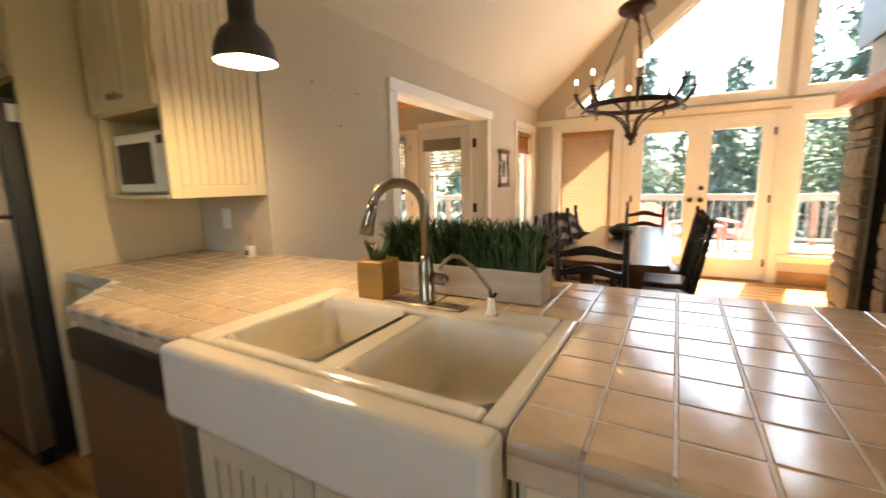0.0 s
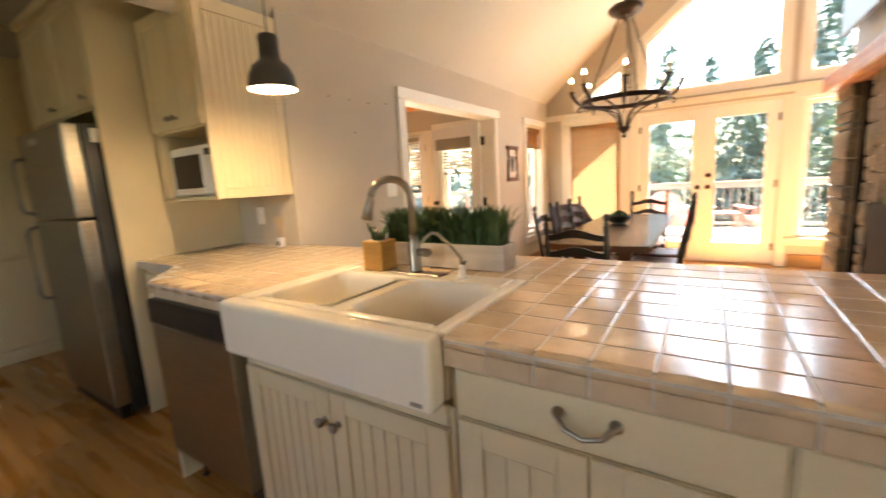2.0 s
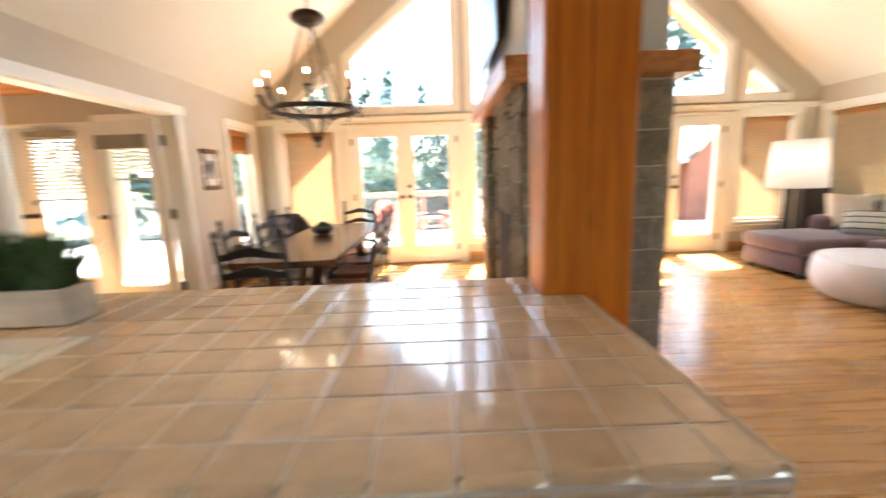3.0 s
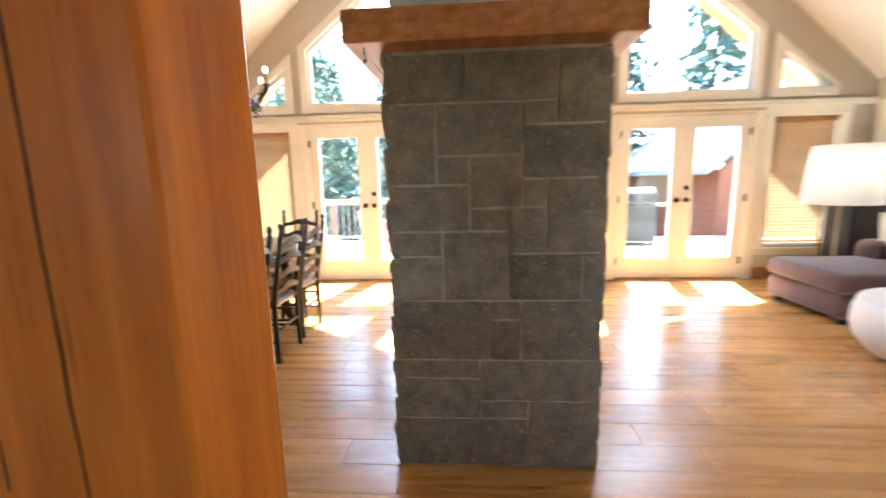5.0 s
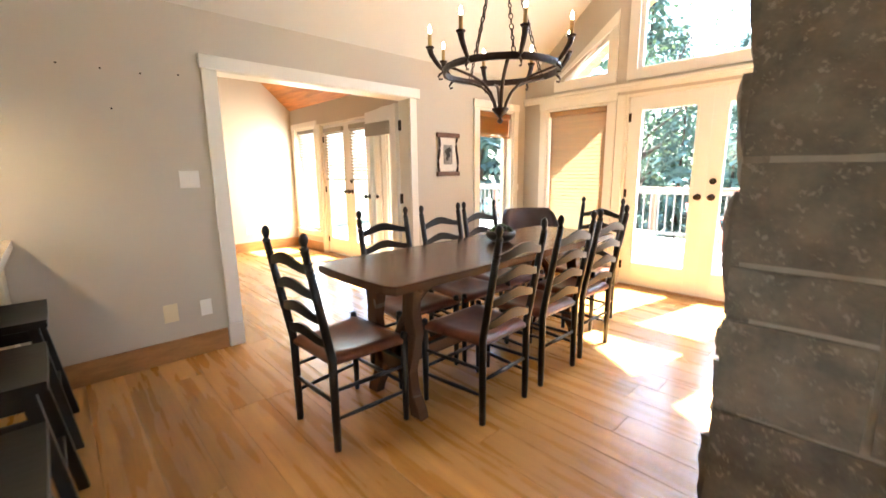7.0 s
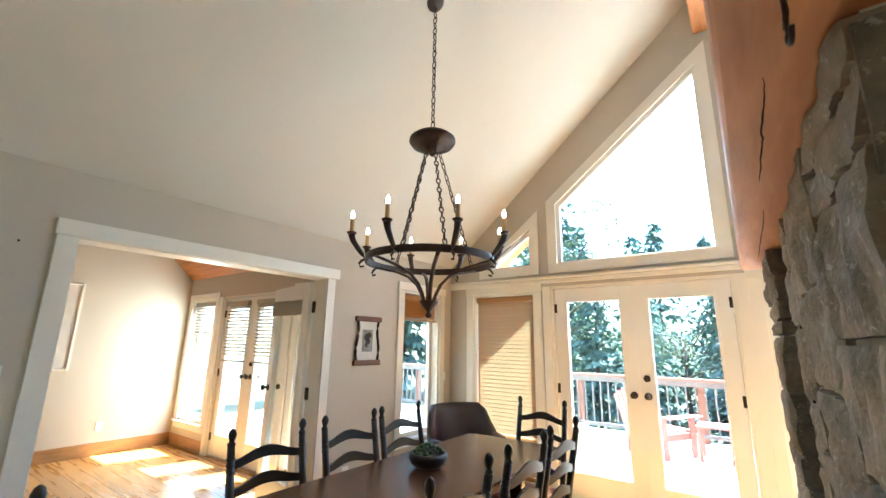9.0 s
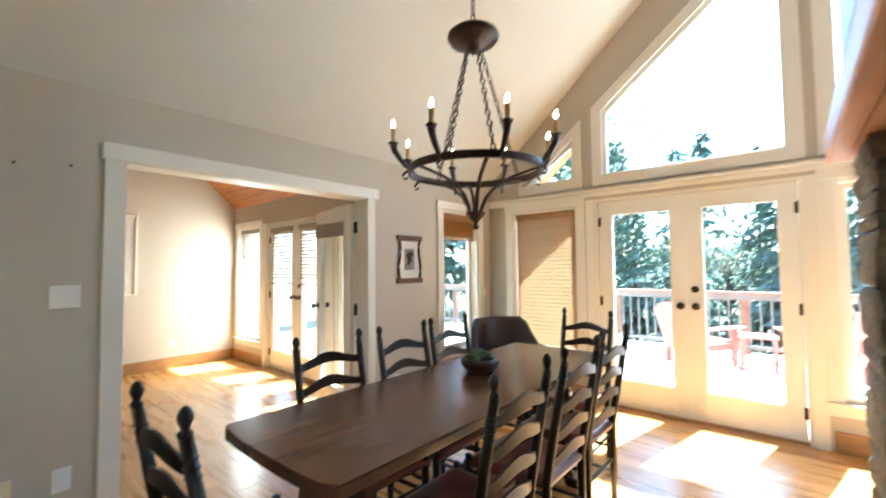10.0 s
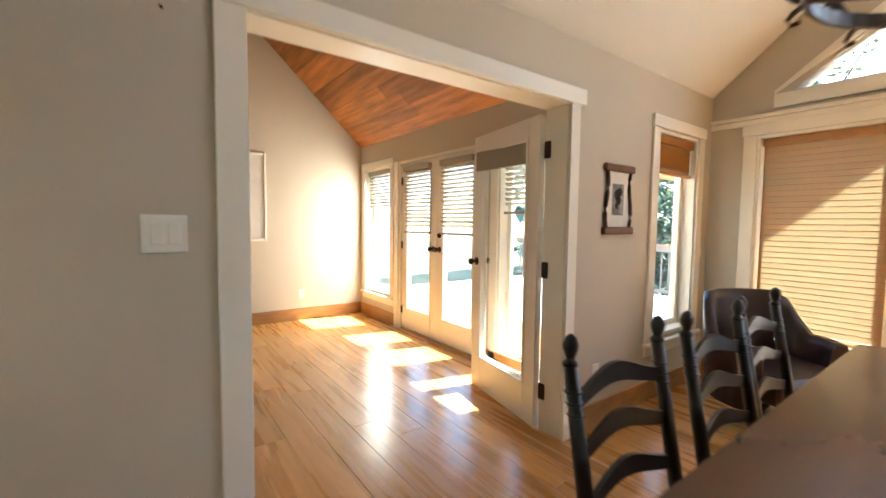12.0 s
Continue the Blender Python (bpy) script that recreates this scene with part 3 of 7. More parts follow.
window_unit("window_1", "narrow white double window with a raised wooden blind", "x", XL, *WN[:2], WN[2], WN[3], T)
window_unit("window_2", "window behind a lowered wooden blind", "y", YG, *LOW[0][:2], LOW[0][2], LOW[0][3], T, side=-1)
window_unit("window_3", "fixed window beside the stone fireplace", "y", YG, *LOW[2][:2], LOW[2][2], LOW[2][3], T, side=-1)
window_unit("window_4", "fixed window beside the stone fireplace", "y", YG, *LOW[3][:2], LOW[3][2], LOW[3][3], T, side=-1)
window_unit("window_5", "window behind a lowered wooden blind", "y", YG, *LOW[5][:2], LOW[5][2], LOW[5][3], T, side=-1)
window_unit("window_6", "wide side window behind an orange wooden blind", "x", XR, *EWN[:2], EWN[2], EWN[3], T, side=-1)
window_unit("window_14", "unseen side window added for fill light", "x", XR, *EWN2[:2], EWN2[2], EWN2[3], T, side=-1)
window_unit("window_16", "unseen kitchen window added for fill light", "y", YB, *KWN[:2], KWN[2], KWN[3], T)
window_unit("window_15", "tall white sunroom window by the doors", "y", SY, *SW2[:2], SW2[2], SW2[3], T, side=-1)
window_unit("window_7", "sunroom window with a half-raised white blind", "y", SY, *SWN[:2], SWN[2], SWN[3], T, side=-1)


def gable_light(name, a, b):
    """A fixed gable window whose head follows the roof, with frame, casing and glass."""
    za, zb = (max(glass_top(v), UPZ + 0.012) for v in (a, b))
    root = new(name)
    tagged(root, "tall fixed gable window with a sloping head", "window", kind="structure")

    def ring(nm, w, y0, y1, inset):
        bm = bmesh.new()
        sl = (zb - za) / (b - a)
        i = inset
        up = math.hypot(1, sl)
        a2, b2, z2 = a + i, b - i, UPZ + i
        ta, tb = za + sl * i - i * up, zb - sl * i - i * up
        prism(bm, a2, b2, y0, y1, z2, z2, z2 + w, z2 + w)
        if ta > z2 + w:
            prism(bm, a2, a2 + w, y0, y1, z2 + w, z2 + w, max(ta - w * up, z2 + w), max(ta + sl * w - w * up, z2 + w))
        if tb > z2 + w:
            prism(bm, b2 - w, b2, y0, y1, z2 + w, z2 + w, max(tb - sl * w - w * up, z2 + w), max(tb - w * up, z2 + w))
        prism(bm, a2, b2, y0, y1, max(ta - w * up, z2 + w), max(tb - w * up, z2 + w), max(ta, z2 + w + 0.002), max(tb, z2 + w + 0.002))
        return part(nm, bm, M_TRIM, root)
    ring("window_frame", 0.05, YG + 0.05, YG + 0.10, 0.0)
    ring("casing", 0.10, YG - 0.02, YG - 0.002, -0.075)
    bm = bmesh.new()
    prism(bm, a + 0.03, b - 0.03, YG + 0.072, YG + 0.078, UPZ + 0.03, UPZ + 0.03, max(za - 0.01, UPZ + 0.034), max(zb - 0.01, UPZ + 0.034))
    part("pane", bm, M_GLASS, root).visible_shadow = False
    return root


for i, (a, b) in enumerate(UP):
    gable_light(f"window_{8 + i}", a, b)
structure("trim_belt", boxes(((XL, YG - 0.045, 2.105), (XR, YG - 0.002, 2.135)), ((XL, YG - 0.028, 2.06), (XR, YG - 0.002, 2.104)), r=0.005), M_TRIM,
          "cream moulded belt course across the gable", "trim")

POST = (2.155, 2.42, 2.25, 2.437)
# structural timber post and purlin
post = structure("post", boxes(((POST[0], POST[2], 0), (POST[1], POST[3], 4.36)), r=0.012, seg=2), M_FIR, "square orange fir timber post", "post")


def crack(rng, fixed, u, z0, z1, face):
    """A drying check in a timber face: a thin wandering dark sliver that tapers at both ends."""
    bm = bmesh.new()
    n = 26
    rows, d = [], 0.0
    for i in range(n + 1):
        f = i / n
        d += rng.gauss(0, 0.0011)
        w = 0.0004 + 0.0013 * math.sin(math.pi * f) ** 0.6 * rng.uniform(0.6, 1.1)
        z = z0 + (z1 - z0) * f
        rows.append([bm.verts.new({"x": (fixed + o, u + d + s * w, z), "y": (u + d + s * w, fixed + o, z), "z": (u + d + s * w, z, fixed + o)}[face]) for s, o in ((-1, 0.0012), (1, 0.0012), (1, -0.0012), (-1, -0.0012))])
    for a, b in zip(rows, rows[1:]):
        for i in range(4):
            bm.faces.new((a[i], a[(i + 1) % 4], b[(i + 1) % 4], b[i]))
    bm.faces.new(rows[0][::-1])
    bm.faces.new(rows[-1])
    return bm


crng = random.Random(5)
for args in ((POST[2], 2.29, 0.92, 2.3, "y"), (POST[2], 2.195, 0.97, 1.75, "y"), (POST[1], 2.36, 0.55, 0.68, "x"), (POST[0], 2.36, 1.3, 2.6, "x")):
    part("crack", crack(crng, *args), M_NEARBLACK, post, "dark drying crack")
structure("purlin", boxes(((2.14, YB + 0.02, 4.36), (2.38, YG - 0.002, 4.60)), r=0.012, seg=2), M_FIRH, "orange fir purlin under the vault", "beam")

# ---- stone fireplace ----
CX0, CX1, CY0, CY1, CZ = 2.368, 3.255, 3.585, 5.46, 1.805
NICHE = (4.68, 4.98)
chimney = structure("chimney", boxes(((CX0 + 0.013, CY0 + 0.0065, 0), (CX1 - 0.010, NICHE[0] - 0.002, CZ)), ((CX0 + 0.36, NICHE[0] - 0.002, 0), (CX1 - 0.010, NICHE[1] + 0.002, CZ)),
                                     ((CX0 + 0.013, NICHE[1] + 0.002, 0), (CX1 - 0.010, CY1 - 0.010, CZ))), M_MORTAR, "grey basalt block fireplace with pale mortar joints", "fireplace")
part("flue_wall", boxes(((CX0 + 0.03, CY0 + 0.03, CZ + 0.121), (CX1 - 0.03, CY1 - 0.03, 5.6))), M_GREY, chimney, "grey painted chimney breast")
# one near-black colour on the back and both sides of the recess
part("niche_lining", boxes(((CX0 + 0.340, NICHE[0], 0), (CX0 + 0.358, NICHE[1], CZ - 0.002)), ((CX0 + 0.02, NICHE[0], 0), (CX0 + 0.339, NICHE[0] + 0.015, CZ - 0.002)), ((CX0 + 0.02, NICHE[1] - 0.015, 0), (CX0 + 0.339, NICHE[1], CZ - 0.002))), M_NEARBLACK, chimney, "near-black lining of the chimney recess")
bm = bmesh.new()
pts = [(3.98, 0.0), (4.50, 0.0), (4.50, 0.955), (4.42, 0.975), (4.24, 0.985), (4.06, 0.975), (3.98, 0.955)]
poly_plate(bm, pts, 0.0, 0.012)
part("firebox", bm, M_NEARBLACK, chimney, "black firebox opening with a shallow arch", at=Matrix(((0, 0, -1, CX0 + 0.006), (1, 0, 0, 0), (0, 1, 0, 0.02), (0, 0, 0, 1))))
mantel = tagged(part("mantel", boxes(((CX0 - 0.128, CY0 - 0.12, CZ), (CX1 + 0.088, CY1 + 0.05, CZ + 0.12)), r=0.008, seg=2), M_FIRH),
                "thick orange fir mantel beam with cracks", "mantel")
for args in ((CZ, 2.295, 3.68, 4.15, "z"), (CZ, 2.31, 4.4, 5.2, "z")):
    part("crack", crack(crng, *args), M_NEARBLACK, mantel, "dark drying crack")
bm = bmesh.new()
tube(bm, [(2.31, 3.52, CZ + 0.002), (2.31, 3.52, CZ - 0.02)] + [(2.31, 3.52 + 0.018 * math.sin(a), CZ - 0.038 + 0.018 * math.cos(a)) for a in np.linspace(0, 4.2, 9)], 0.003, 6)
tagged(part("hook", bm, M_HINGE), "small iron hook under the mantel", "hook")


# ---- kitchen: island ----
def cabinet_door(parent, a0, a1, z0, z1, face, axis="y", out=-1, bead=True, knob=None, handle=None, name="door"):
    """A framed door: rails and stiles round a beaded or plain panel."""
    def b(u0, u1, n0, n1, w0, w1):
        lo, hi = sorted((face + out * n0, face + out * n1))
        return ((lo, u0, w0), (hi, u1, w1)) if axis == "x" else ((u0, lo, w0), (u1, hi, w1))
    s = 0.062 if (z1 - z0) > 0.3 else 0.0
    d = part(name, boxes(b(a0, a1, 0, 0.010, z0, z1), r=0.001), M_CAB, parent)
    if s:
        bm = boxes(b(a0, a0 + s, 0.010, 0.020, z0, z1), b(a1 - s, a1, 0.010, 0.020, z0, z1), b(a0 + s, a1 - s, 0.010, 0.020, z0, z0 + s), b(a0 + s, a1 - s, 0.010, 0.020, z1 - s, z1), r=0.0025)
        part("frame", bm, M_CAB, d)
        if bead:
            n = max(int((a1 - a0 - 2 * s) / 0.046), 2)
            w = (a1 - a0 - 2 * s - 0.008) / n
            for i in range(n):
                lo, hi = b(a0 + s + 0.004 + i * w + 0.0035, a0 + s + 0.004 + (i + 1) * w - 0.0035, 0.010, 0.015, z0 + s + 0.002, z1 - s - 0.002)
                part("board", boxes((lo, hi), r=0.0018), M_CAB, d)
    else:
        part("front", boxes(b(a0, a1, 0.010, 0.020, z0, z1), r=0.004), M_CAB, d)
    if knob:
        u, z = knob
        bm = bmesh.new()
        lathe(bm, [(0.011, 0), (0.006, 0.004), (0.006, 0.012), (0.013, 0.016), (0.0165, 0.024), (0.013, 0.031), (0.004, 0.034)], 16)
        m = (pose(u, face + out * 0.02, z, 90 if out < 0 else -90) if axis == "y" else pose(face + out * 0.02, u, z, 0, 90 if out > 0 else -90))
        part("knob", bm, M_NICKEL, d, "brushed nickel knob", at=m)
    if handle:
        u, z = handle
        bm = bmesh.new()
        f = face + out * 0.02
        pts = [(u - 0.055, f, z + 0.006), (u - 0.052, f + out * 0.02, z + 0.006), (u - 0.035, f + out * 0.03, z - 0.012), (u, f + out * 0.032, z - 0.022),
               (u + 0.035, f + out * 0.03, z - 0.012), (u + 0.052, f + out * 0.02, z + 0.006), (u + 0.055, f, z + 0.006)]
        tube(bm, pts, [0.011, 0.007, 0.0055, 0.0055, 0.0055, 0.007, 0.011], 10)
        for q in (-0.055, 0.055):
            ball(bm, (u + q, f + out * 0.006, z + 0.006), 0.013, 1.0, 10)
        part("handle", bm, M_NICKEL, d, "nickel drop handle")
    return d


FY = 1.525      # face of the island cabinets
sink_cab = thing("sink_cabinet", (0.6, 1.85, 0), "cream beadboard sink cabinet with two doors", "cabinet")
m0 = Matrix.Translation((-0.6, -1.85, 0))


def local(ob):
    for c in ob.children_recursive:
        if c.parent == ob:
            c.matrix_basis = ob.matrix_basis.inverted() @ c.matrix_basis
    return ob


part("body", boxes(((0.1355, FY + 0.001, 0.10), (0.997, 2.17, 0.740)), ((0.15, FY + 0.06, 0), (0.985, 2.13, 0.10)), ((0.118, FY + 0.003, 0.10), (0.1350, 2.17, 0.88)), ((0.9905, FY + 0.003, 0.741), (0.9985, 2.17, 0.88)), r=0.003), M_CAB, sink_cab)
cabinet_door(sink_cab, 0.145, 0.563, 0.115, 0.685, FY, knob=(0.537, 0.588))
cabinet_door(sink_cab, 0.567, 0.985, 0.115, 0.685, FY, knob=(0.597, 0.588))
part("rail", boxes(((0.145, FY - 0.014, 0.692), (0.985, FY, 0.748)), r=0.002), M_CAB, sink_cab)
local(sink_cab)

drawer_cab = thing("drawer_cabinet", (1.55, 1.85, 0), "cream beadboard base cabinet with a wide drawer", "cabinet")
part("body", boxes(((1.003, FY + 0.001, 0.10), (2.24, 2.17, 0.865)), ((1.015, FY + 0.06, 0), (2.23, 2.16, 0.10)), r=0.003), M_CAB, drawer_cab)
cabinet_door(drawer_cab, 1.02, 1.62, 0.738, 0.855, FY, name="drawer", handle=(1.315, 0.808))
cabinet_door(drawer_cab, 1.63, 2.225, 0.738, 0.855, FY, name="drawer", handle=(1.932, 0.808))
cabinet_door(drawer_cab, 1.02, 1.318, 0.115, 0.728, FY)
cabinet_door(drawer_cab, 1.322, 1.62, 0.115, 0.728, FY)
cabinet_door(drawer_cab, 1.63, 2.225, 0.115, 0.728, FY)
local(drawer_cab)

dish = thing("dishwasher", (-0.12, 1.85, 0), "stainless dishwasher with a black control strip", "dishwasher")
part("body", boxes(((-0.480, FY + 0.02, 0.10), (0.113, 2.17, 0.868)), r=0.004), M_BLACK, dish)
part("door", boxes(((-0.478, FY - 0.05, 0.17), (0.111, FY + 0.019, 0.757)), r=0.006, seg=2), M_STEEL, dish, "brushed stainless door")
part("control_strip", boxes(((-0.478, FY - 0.058, 0.762), (0.111, FY + 0.019, 0.868)), r=0.01, seg=2), M_BLACK, dish, "black control strip")
part("kick_plate", boxes(((-0.46, FY + 0.05, 0.02), (0.10, FY + 0.07, 0.10)), r=0.002), M_BLACK, dish)
for x in (-0.42, 0.07):
    bm = bmesh.new()
    lathe(bm, [(0.014, 0), (0.014, 0.01), (0.006, 0.012), (0.006, 0.1)], 10, (x, FY + 0.035, 0))
    part("foot", bm, M_BLACK, dish)
local(dish)
tagged(part("end_panel", boxes(((-0.504, FY - 0.03, 0.0), (-0.485, 2.17, 0.88)), r=0.002), M_CAB), "cream end panel beside the dishwasher", "panel")
tagged(part("island_back", boxes(((-0.504, 2.172, 0), (2.24, 2.192, 0.88)), r=0.003), M_CAB), "cream back panel of the island", "panel")

# farmhouse sink: apron, rims, two bowls
sink = thing("farmhouse_sink", (0.6, 1.75, 0.66), "white fireclay apron sink with two bowls", "sink")
S0, S1, SF, SB = 0.138, 0.988, 1.442, 2.045


def bowl(x0, x1, y0, y1, z0, z1, n=5, r=0.05):
    """A hollow with rounded corners and a rounded bottom, opening upwards."""
    def loop(inset, z):
        rr = r
        pts = []
        for cx, cy, a0 in ((x1 - rr, y1 - rr, 0), (x0 + rr, y1 - rr, 90), (x0 + rr, y0 + rr, 180), (x1 - rr, y0 + rr, 270)):
            for k in range(n + 1):
                a = radians(a0 + 90 * k / n)
                pts.append((cx + (rr - inset) * math.cos(a), cy + (rr - inset) * math.sin(a), z))
        return pts
    bm = bmesh.new()
    rings = [[bm.verts.new(p) for p in loop(i, z)] for i, z in ((-0.006, z1), (0.0, z1 - 0.006), (0.004, z1 - 0.03), (0.010, z0 + 0.05), (0.022, z0 + 0.012), (0.045, z0))]
    for a, b in zip(rings, rings[1:]):
        for i in range(len(a)):
            f = bm.faces.new((a[i], a[(i + 1) % len(a)], b[(i + 1) % len(a)], b[i]))
            f.smooth = True
    bm.faces.new(rings[-1])
    return bm


ZT = TOP + 0.006
XA, XB, BF, BB = 0.532, 0.616, 1.556, 1.925   # bowl edges at the divider, bowl front and back
part("apron", boxes(((S0, SF, 0.752), (S1, SF + 0.070, ZT)), r=0.016, seg=4), M_CERAMIC, sink)
part("badge", boxes(((0.93, SF - 0.0015, 0.770), (0.965, SF + 0.002, 0.781)), r=0.003, seg=2), M_NICKEL, sink, "small oval badge")
part("rim", boxes(((S0, SF + 0.0705, 0.753), (0.222, SB, ZT)), ((0.944, SF + 0.0705, 0.753), (S1, SB, ZT)), ((0.222, BB + 0.004, 0.753), (0.944, SB, ZT)), ((0.222, SF + 0.0705, 0.753), (0.944, BF - 0.004, ZT)), ((XA + 0.004, BF - 0.003, 0.753), (XB - 0.004, BB + 0.003, ZT - 0.010)), r=0.010, seg=3), M_CERAMIC, sink)
part("bowl", bowl(0.218, XA, BF, BB, 0.755, ZT - 0.004), M_CERAMIC, sink)
part("bowl", bowl(XB, 0.948, BF, BB, 0.755, ZT - 0.004), M_CERAMIC, sink)
for x in (0.375, 0.78):
    bm = bmesh.new()
    lathe(bm, [(0.042, 0), (0.042, 0.003), (0.03, 0.004), (0.028, 0.001)], 24, (x, 1.74, 0.7555))
    part("drain", bm, M_NICKEL, sink, "steel drain")
local(sink)

# gooseneck tap
tap = thing("kitchen_tap", (0.552, 1.995, ZT), "brushed nickel gooseneck pull-down kitchen tap", "tap")
bm = bmesh.new()
rounded(bm, (-0.130, -0.029, 0), (0.130, 0.029, 0.006), 0.0029, 1)
part("base_plate", bm, M_NICKEL, tap, "dark nickel deck plate")
bm = bmesh.new()
lathe(bm, [(0.027, 0.006), (0.027, 0.02), (0.0235, 0.026), (0.0235, 0.10), (0.0215, 0.12), (0.0165, 0.135), (0.0155, 0.15)], 20)
part("body", bm, M_NICKEL, tap)
bm = bmesh.new()
dx, dy = -0.80, -0.60
neck = [(0, 0, 0.145), (0, 0, 0.29)] + [(dx * (0.075 - 0.075 * math.cos(a)), dy * (0.075 - 0.075 * math.cos(a)), 0.29 + 0.075 * math.sin(a)) for a in np.linspace(0.25, 2.95, 12)]
tube(bm, neck, 0.0145, 12)
part("neck", bm, M_NICKEL, tap)
bm = bmesh.new()
e = Vector(neck[-1])
tube(bm, [e, e + Vector((dx * 0.004, dy * 0.004, -0.02)), e + Vector((dx * 0.012, dy * 0.012, -0.045)), e + Vector((dx * 0.022, dy * 0.022, -0.085))], [0.0155, 0.016, 0.0185, 0.0215], 14)
part("spray_head", bm, M_NICKEL, tap)
bm = bmesh.new()
tube(bm, [(0.02, 0.0, 0.085), (0.062, 0.004, 0.082)], [0.018, 0.017], 12)
rounded(bm, (0.058, -0.010, 0.074), (0.074, 0.012, 0.092), 0.004)
part("lever", bm, M_NICKEL, tap)

ftap = thing("filter_tap", (0.765, 1.985, ZT), "small white filtered water tap with a chrome spout", "tap")
bm = bmesh.new()
lathe(bm, [(0.017, 0), (0.017, 0.008), (0.012, 0.012), (0.0115, 0.04), (0.009, 0.05)], 16)
part("body", bm, M_WHITE, ftap)
bm = bmesh.new()
tube(bm, [(0, 0, 0.048), (-0.002, -0.002, 0.075), (-0.04, -0.02, 0.13), (-0.072, -0.036, 0.163), (-0.092, -0.046, 0.168), (-0.112, -0.056, 0.152), (-0.124, -0.062, 0.13)], 0.006, 10)
part("spout", bm, M_NICKEL, ftap)
bm = bmesh.new()
tube(bm, [(0, 0, 0.044), (0.012, 0.01, 0.062)], [0.007, 0.004], 8)
part("lever", bm, M_BLACK, ftap)

soap = thing("soap_box", (0.352, 2.020, ZT), "bamboo box with a soap pump and a succulent", "soap dispenser")
part("box", boxes(((-0.050, -0.050, 0), (0.050, 0.050, 0.122)), r=0.004), M_BAMBOX, soap)
bm = bmesh.new()
lathe(bm, [(0.018, 0.122), (0.018, 0.145), (0.007, 0.15), (0.006, 0.175)], 12)
tube(bm, [(0, 0, 0.172), (-0.042, -0.016, 0.175)], 0.0055, 8)
part("pump", bm, M_NICKEL, soap)
bm = bmesh.new()
for i in range(16):
    a = random.uniform(0, 6.28)
    tube(bm, arc((0.02 * math.cos(a), 0.02 * math.sin(a), 0.121), (0.025 * math.cos(a), 0.025 * math.sin(a), 0.15), (0.045 * math.cos(a), 0.045 * math.sin(a), random.uniform(0.15, 0.20)), 4), [0.005, 0.006, 0.005, 0.003, 0.001], 5)
part("succulent", bm, M_LEAF, soap)

planter = thing("grass_planter", (0.573, 2.18, TOP + 0.004), "whitewashed wooden trough of artificial grass", "planter")
bm = bmesh.new()
L, D, HH, tk = 0.292, 0.058, 0.098, 0.012
for lo, hi in (((-L, -D, 0), (L, -D + tk, HH)), ((-L, D - tk, 0), (L, D, HH)), ((-L, -D + tk, 0), (-L + tk, D - tk, HH)), ((L - tk, -D + tk, 0), (L, D - tk, HH)), ((-L + tk, -D + tk, 0.0), (L - tk, D - tk, 0.06))):
    rounded(bm, lo, hi, 0.0025)
part("trough", bm, M_PLANTER, planter)
rng = random.Random(5)
bm = bmesh.new()
for i in range(1500):
    x, y = rng.uniform(-L + 0.02, L - 0.02), rng.uniform(-D + 0.014, D - 0.014)
    h = rng.uniform(0.11, 0.20)
    lean = Vector((rng.gauss(0, 0.022), rng.gauss(0, 0.022), 0))
    a = rng.uniform(0, 3.14)
    w = rng.uniform(0.0032, 0.0055)
    side = Vector((math.cos(a) * w, math.sin(a) * w, 0))
    p = Vector((x, y, 0.058))
    q1, q2, q3 = p + lean * 0.3 + Vector((0, 0, h * 0.5)), p + lean * 1.0 + Vector((0, 0, h * 0.85)), p + lean * 1.9 + Vector((0, 0, h))
    dn = side.cross(Vector((0, 0, 1))).normalized() * 0.0012
    for o in (1,):
        v = [bm.verts.new(c) for c in (p - side, p + side, q1 + side, q1 - side, q2 + side * 0.8, q2 - side * 0.8, q3)]
        bm.faces.new((v[0], v[1], v[2], v[3]))
        bm.faces.new((v[3], v[2], v[4], v[5]))
        bm.faces.new((v[5], v[4], v[6]))
tagged(part("grass", bm, M_LEAF, planter), kind="stuff")

# counter bed, tiles come last in the file
NY = 1.518   # line of the front tiles
CP = [(-1.285, 1.745), (-0.825, 1.745), (-0.545, NY), (0.136, NY), (0.136, 2.047), (0.990, 2.047), (0.990, NY), (2.265, NY), (2.265, 2.245), (2.150, 2.245), (2.150, 2.47), (-0.668, 2.47), (-0.668, 2.415), (-1.285, 2.415)]
bm = bmesh.new()
lo = [bm.verts.new((x, y, 0.883)) for x, y in CP]
hi = [bm.verts.new((x, y, TOP - 0.0018)) for x, y in CP]
bm.faces.new(lo[::-1])
bm.faces.new(hi)
for i in range(len(CP)):
    j = (i + 1) % len(CP)
    bm.faces.new((lo[i], lo[j], hi[j], hi[i]))
countertop = tagged(part("countertop", bm, M_GROUT), "glazed beige square tile countertop with recessed grout", "countertop")

# ---- kitchen recess ----
corner = thing("corner_cabinet", (-0.98, 2.1, 0), "cream corner base cabinet under the tiled counter", "cabinet")
part("body", boxes(((-1.285, 1.79, 0.10), (-0.510, 2.415, 0.882)), ((-1.28, 1.84, 0), (-0.52, 2.41, 0.10)), r=0.003), M_CAB, corner)
cabinet_door(corner, -1.27, -0.84, 0.115, 0.85, 1.79, knob=(-0.88, 0.60))
local(corner)

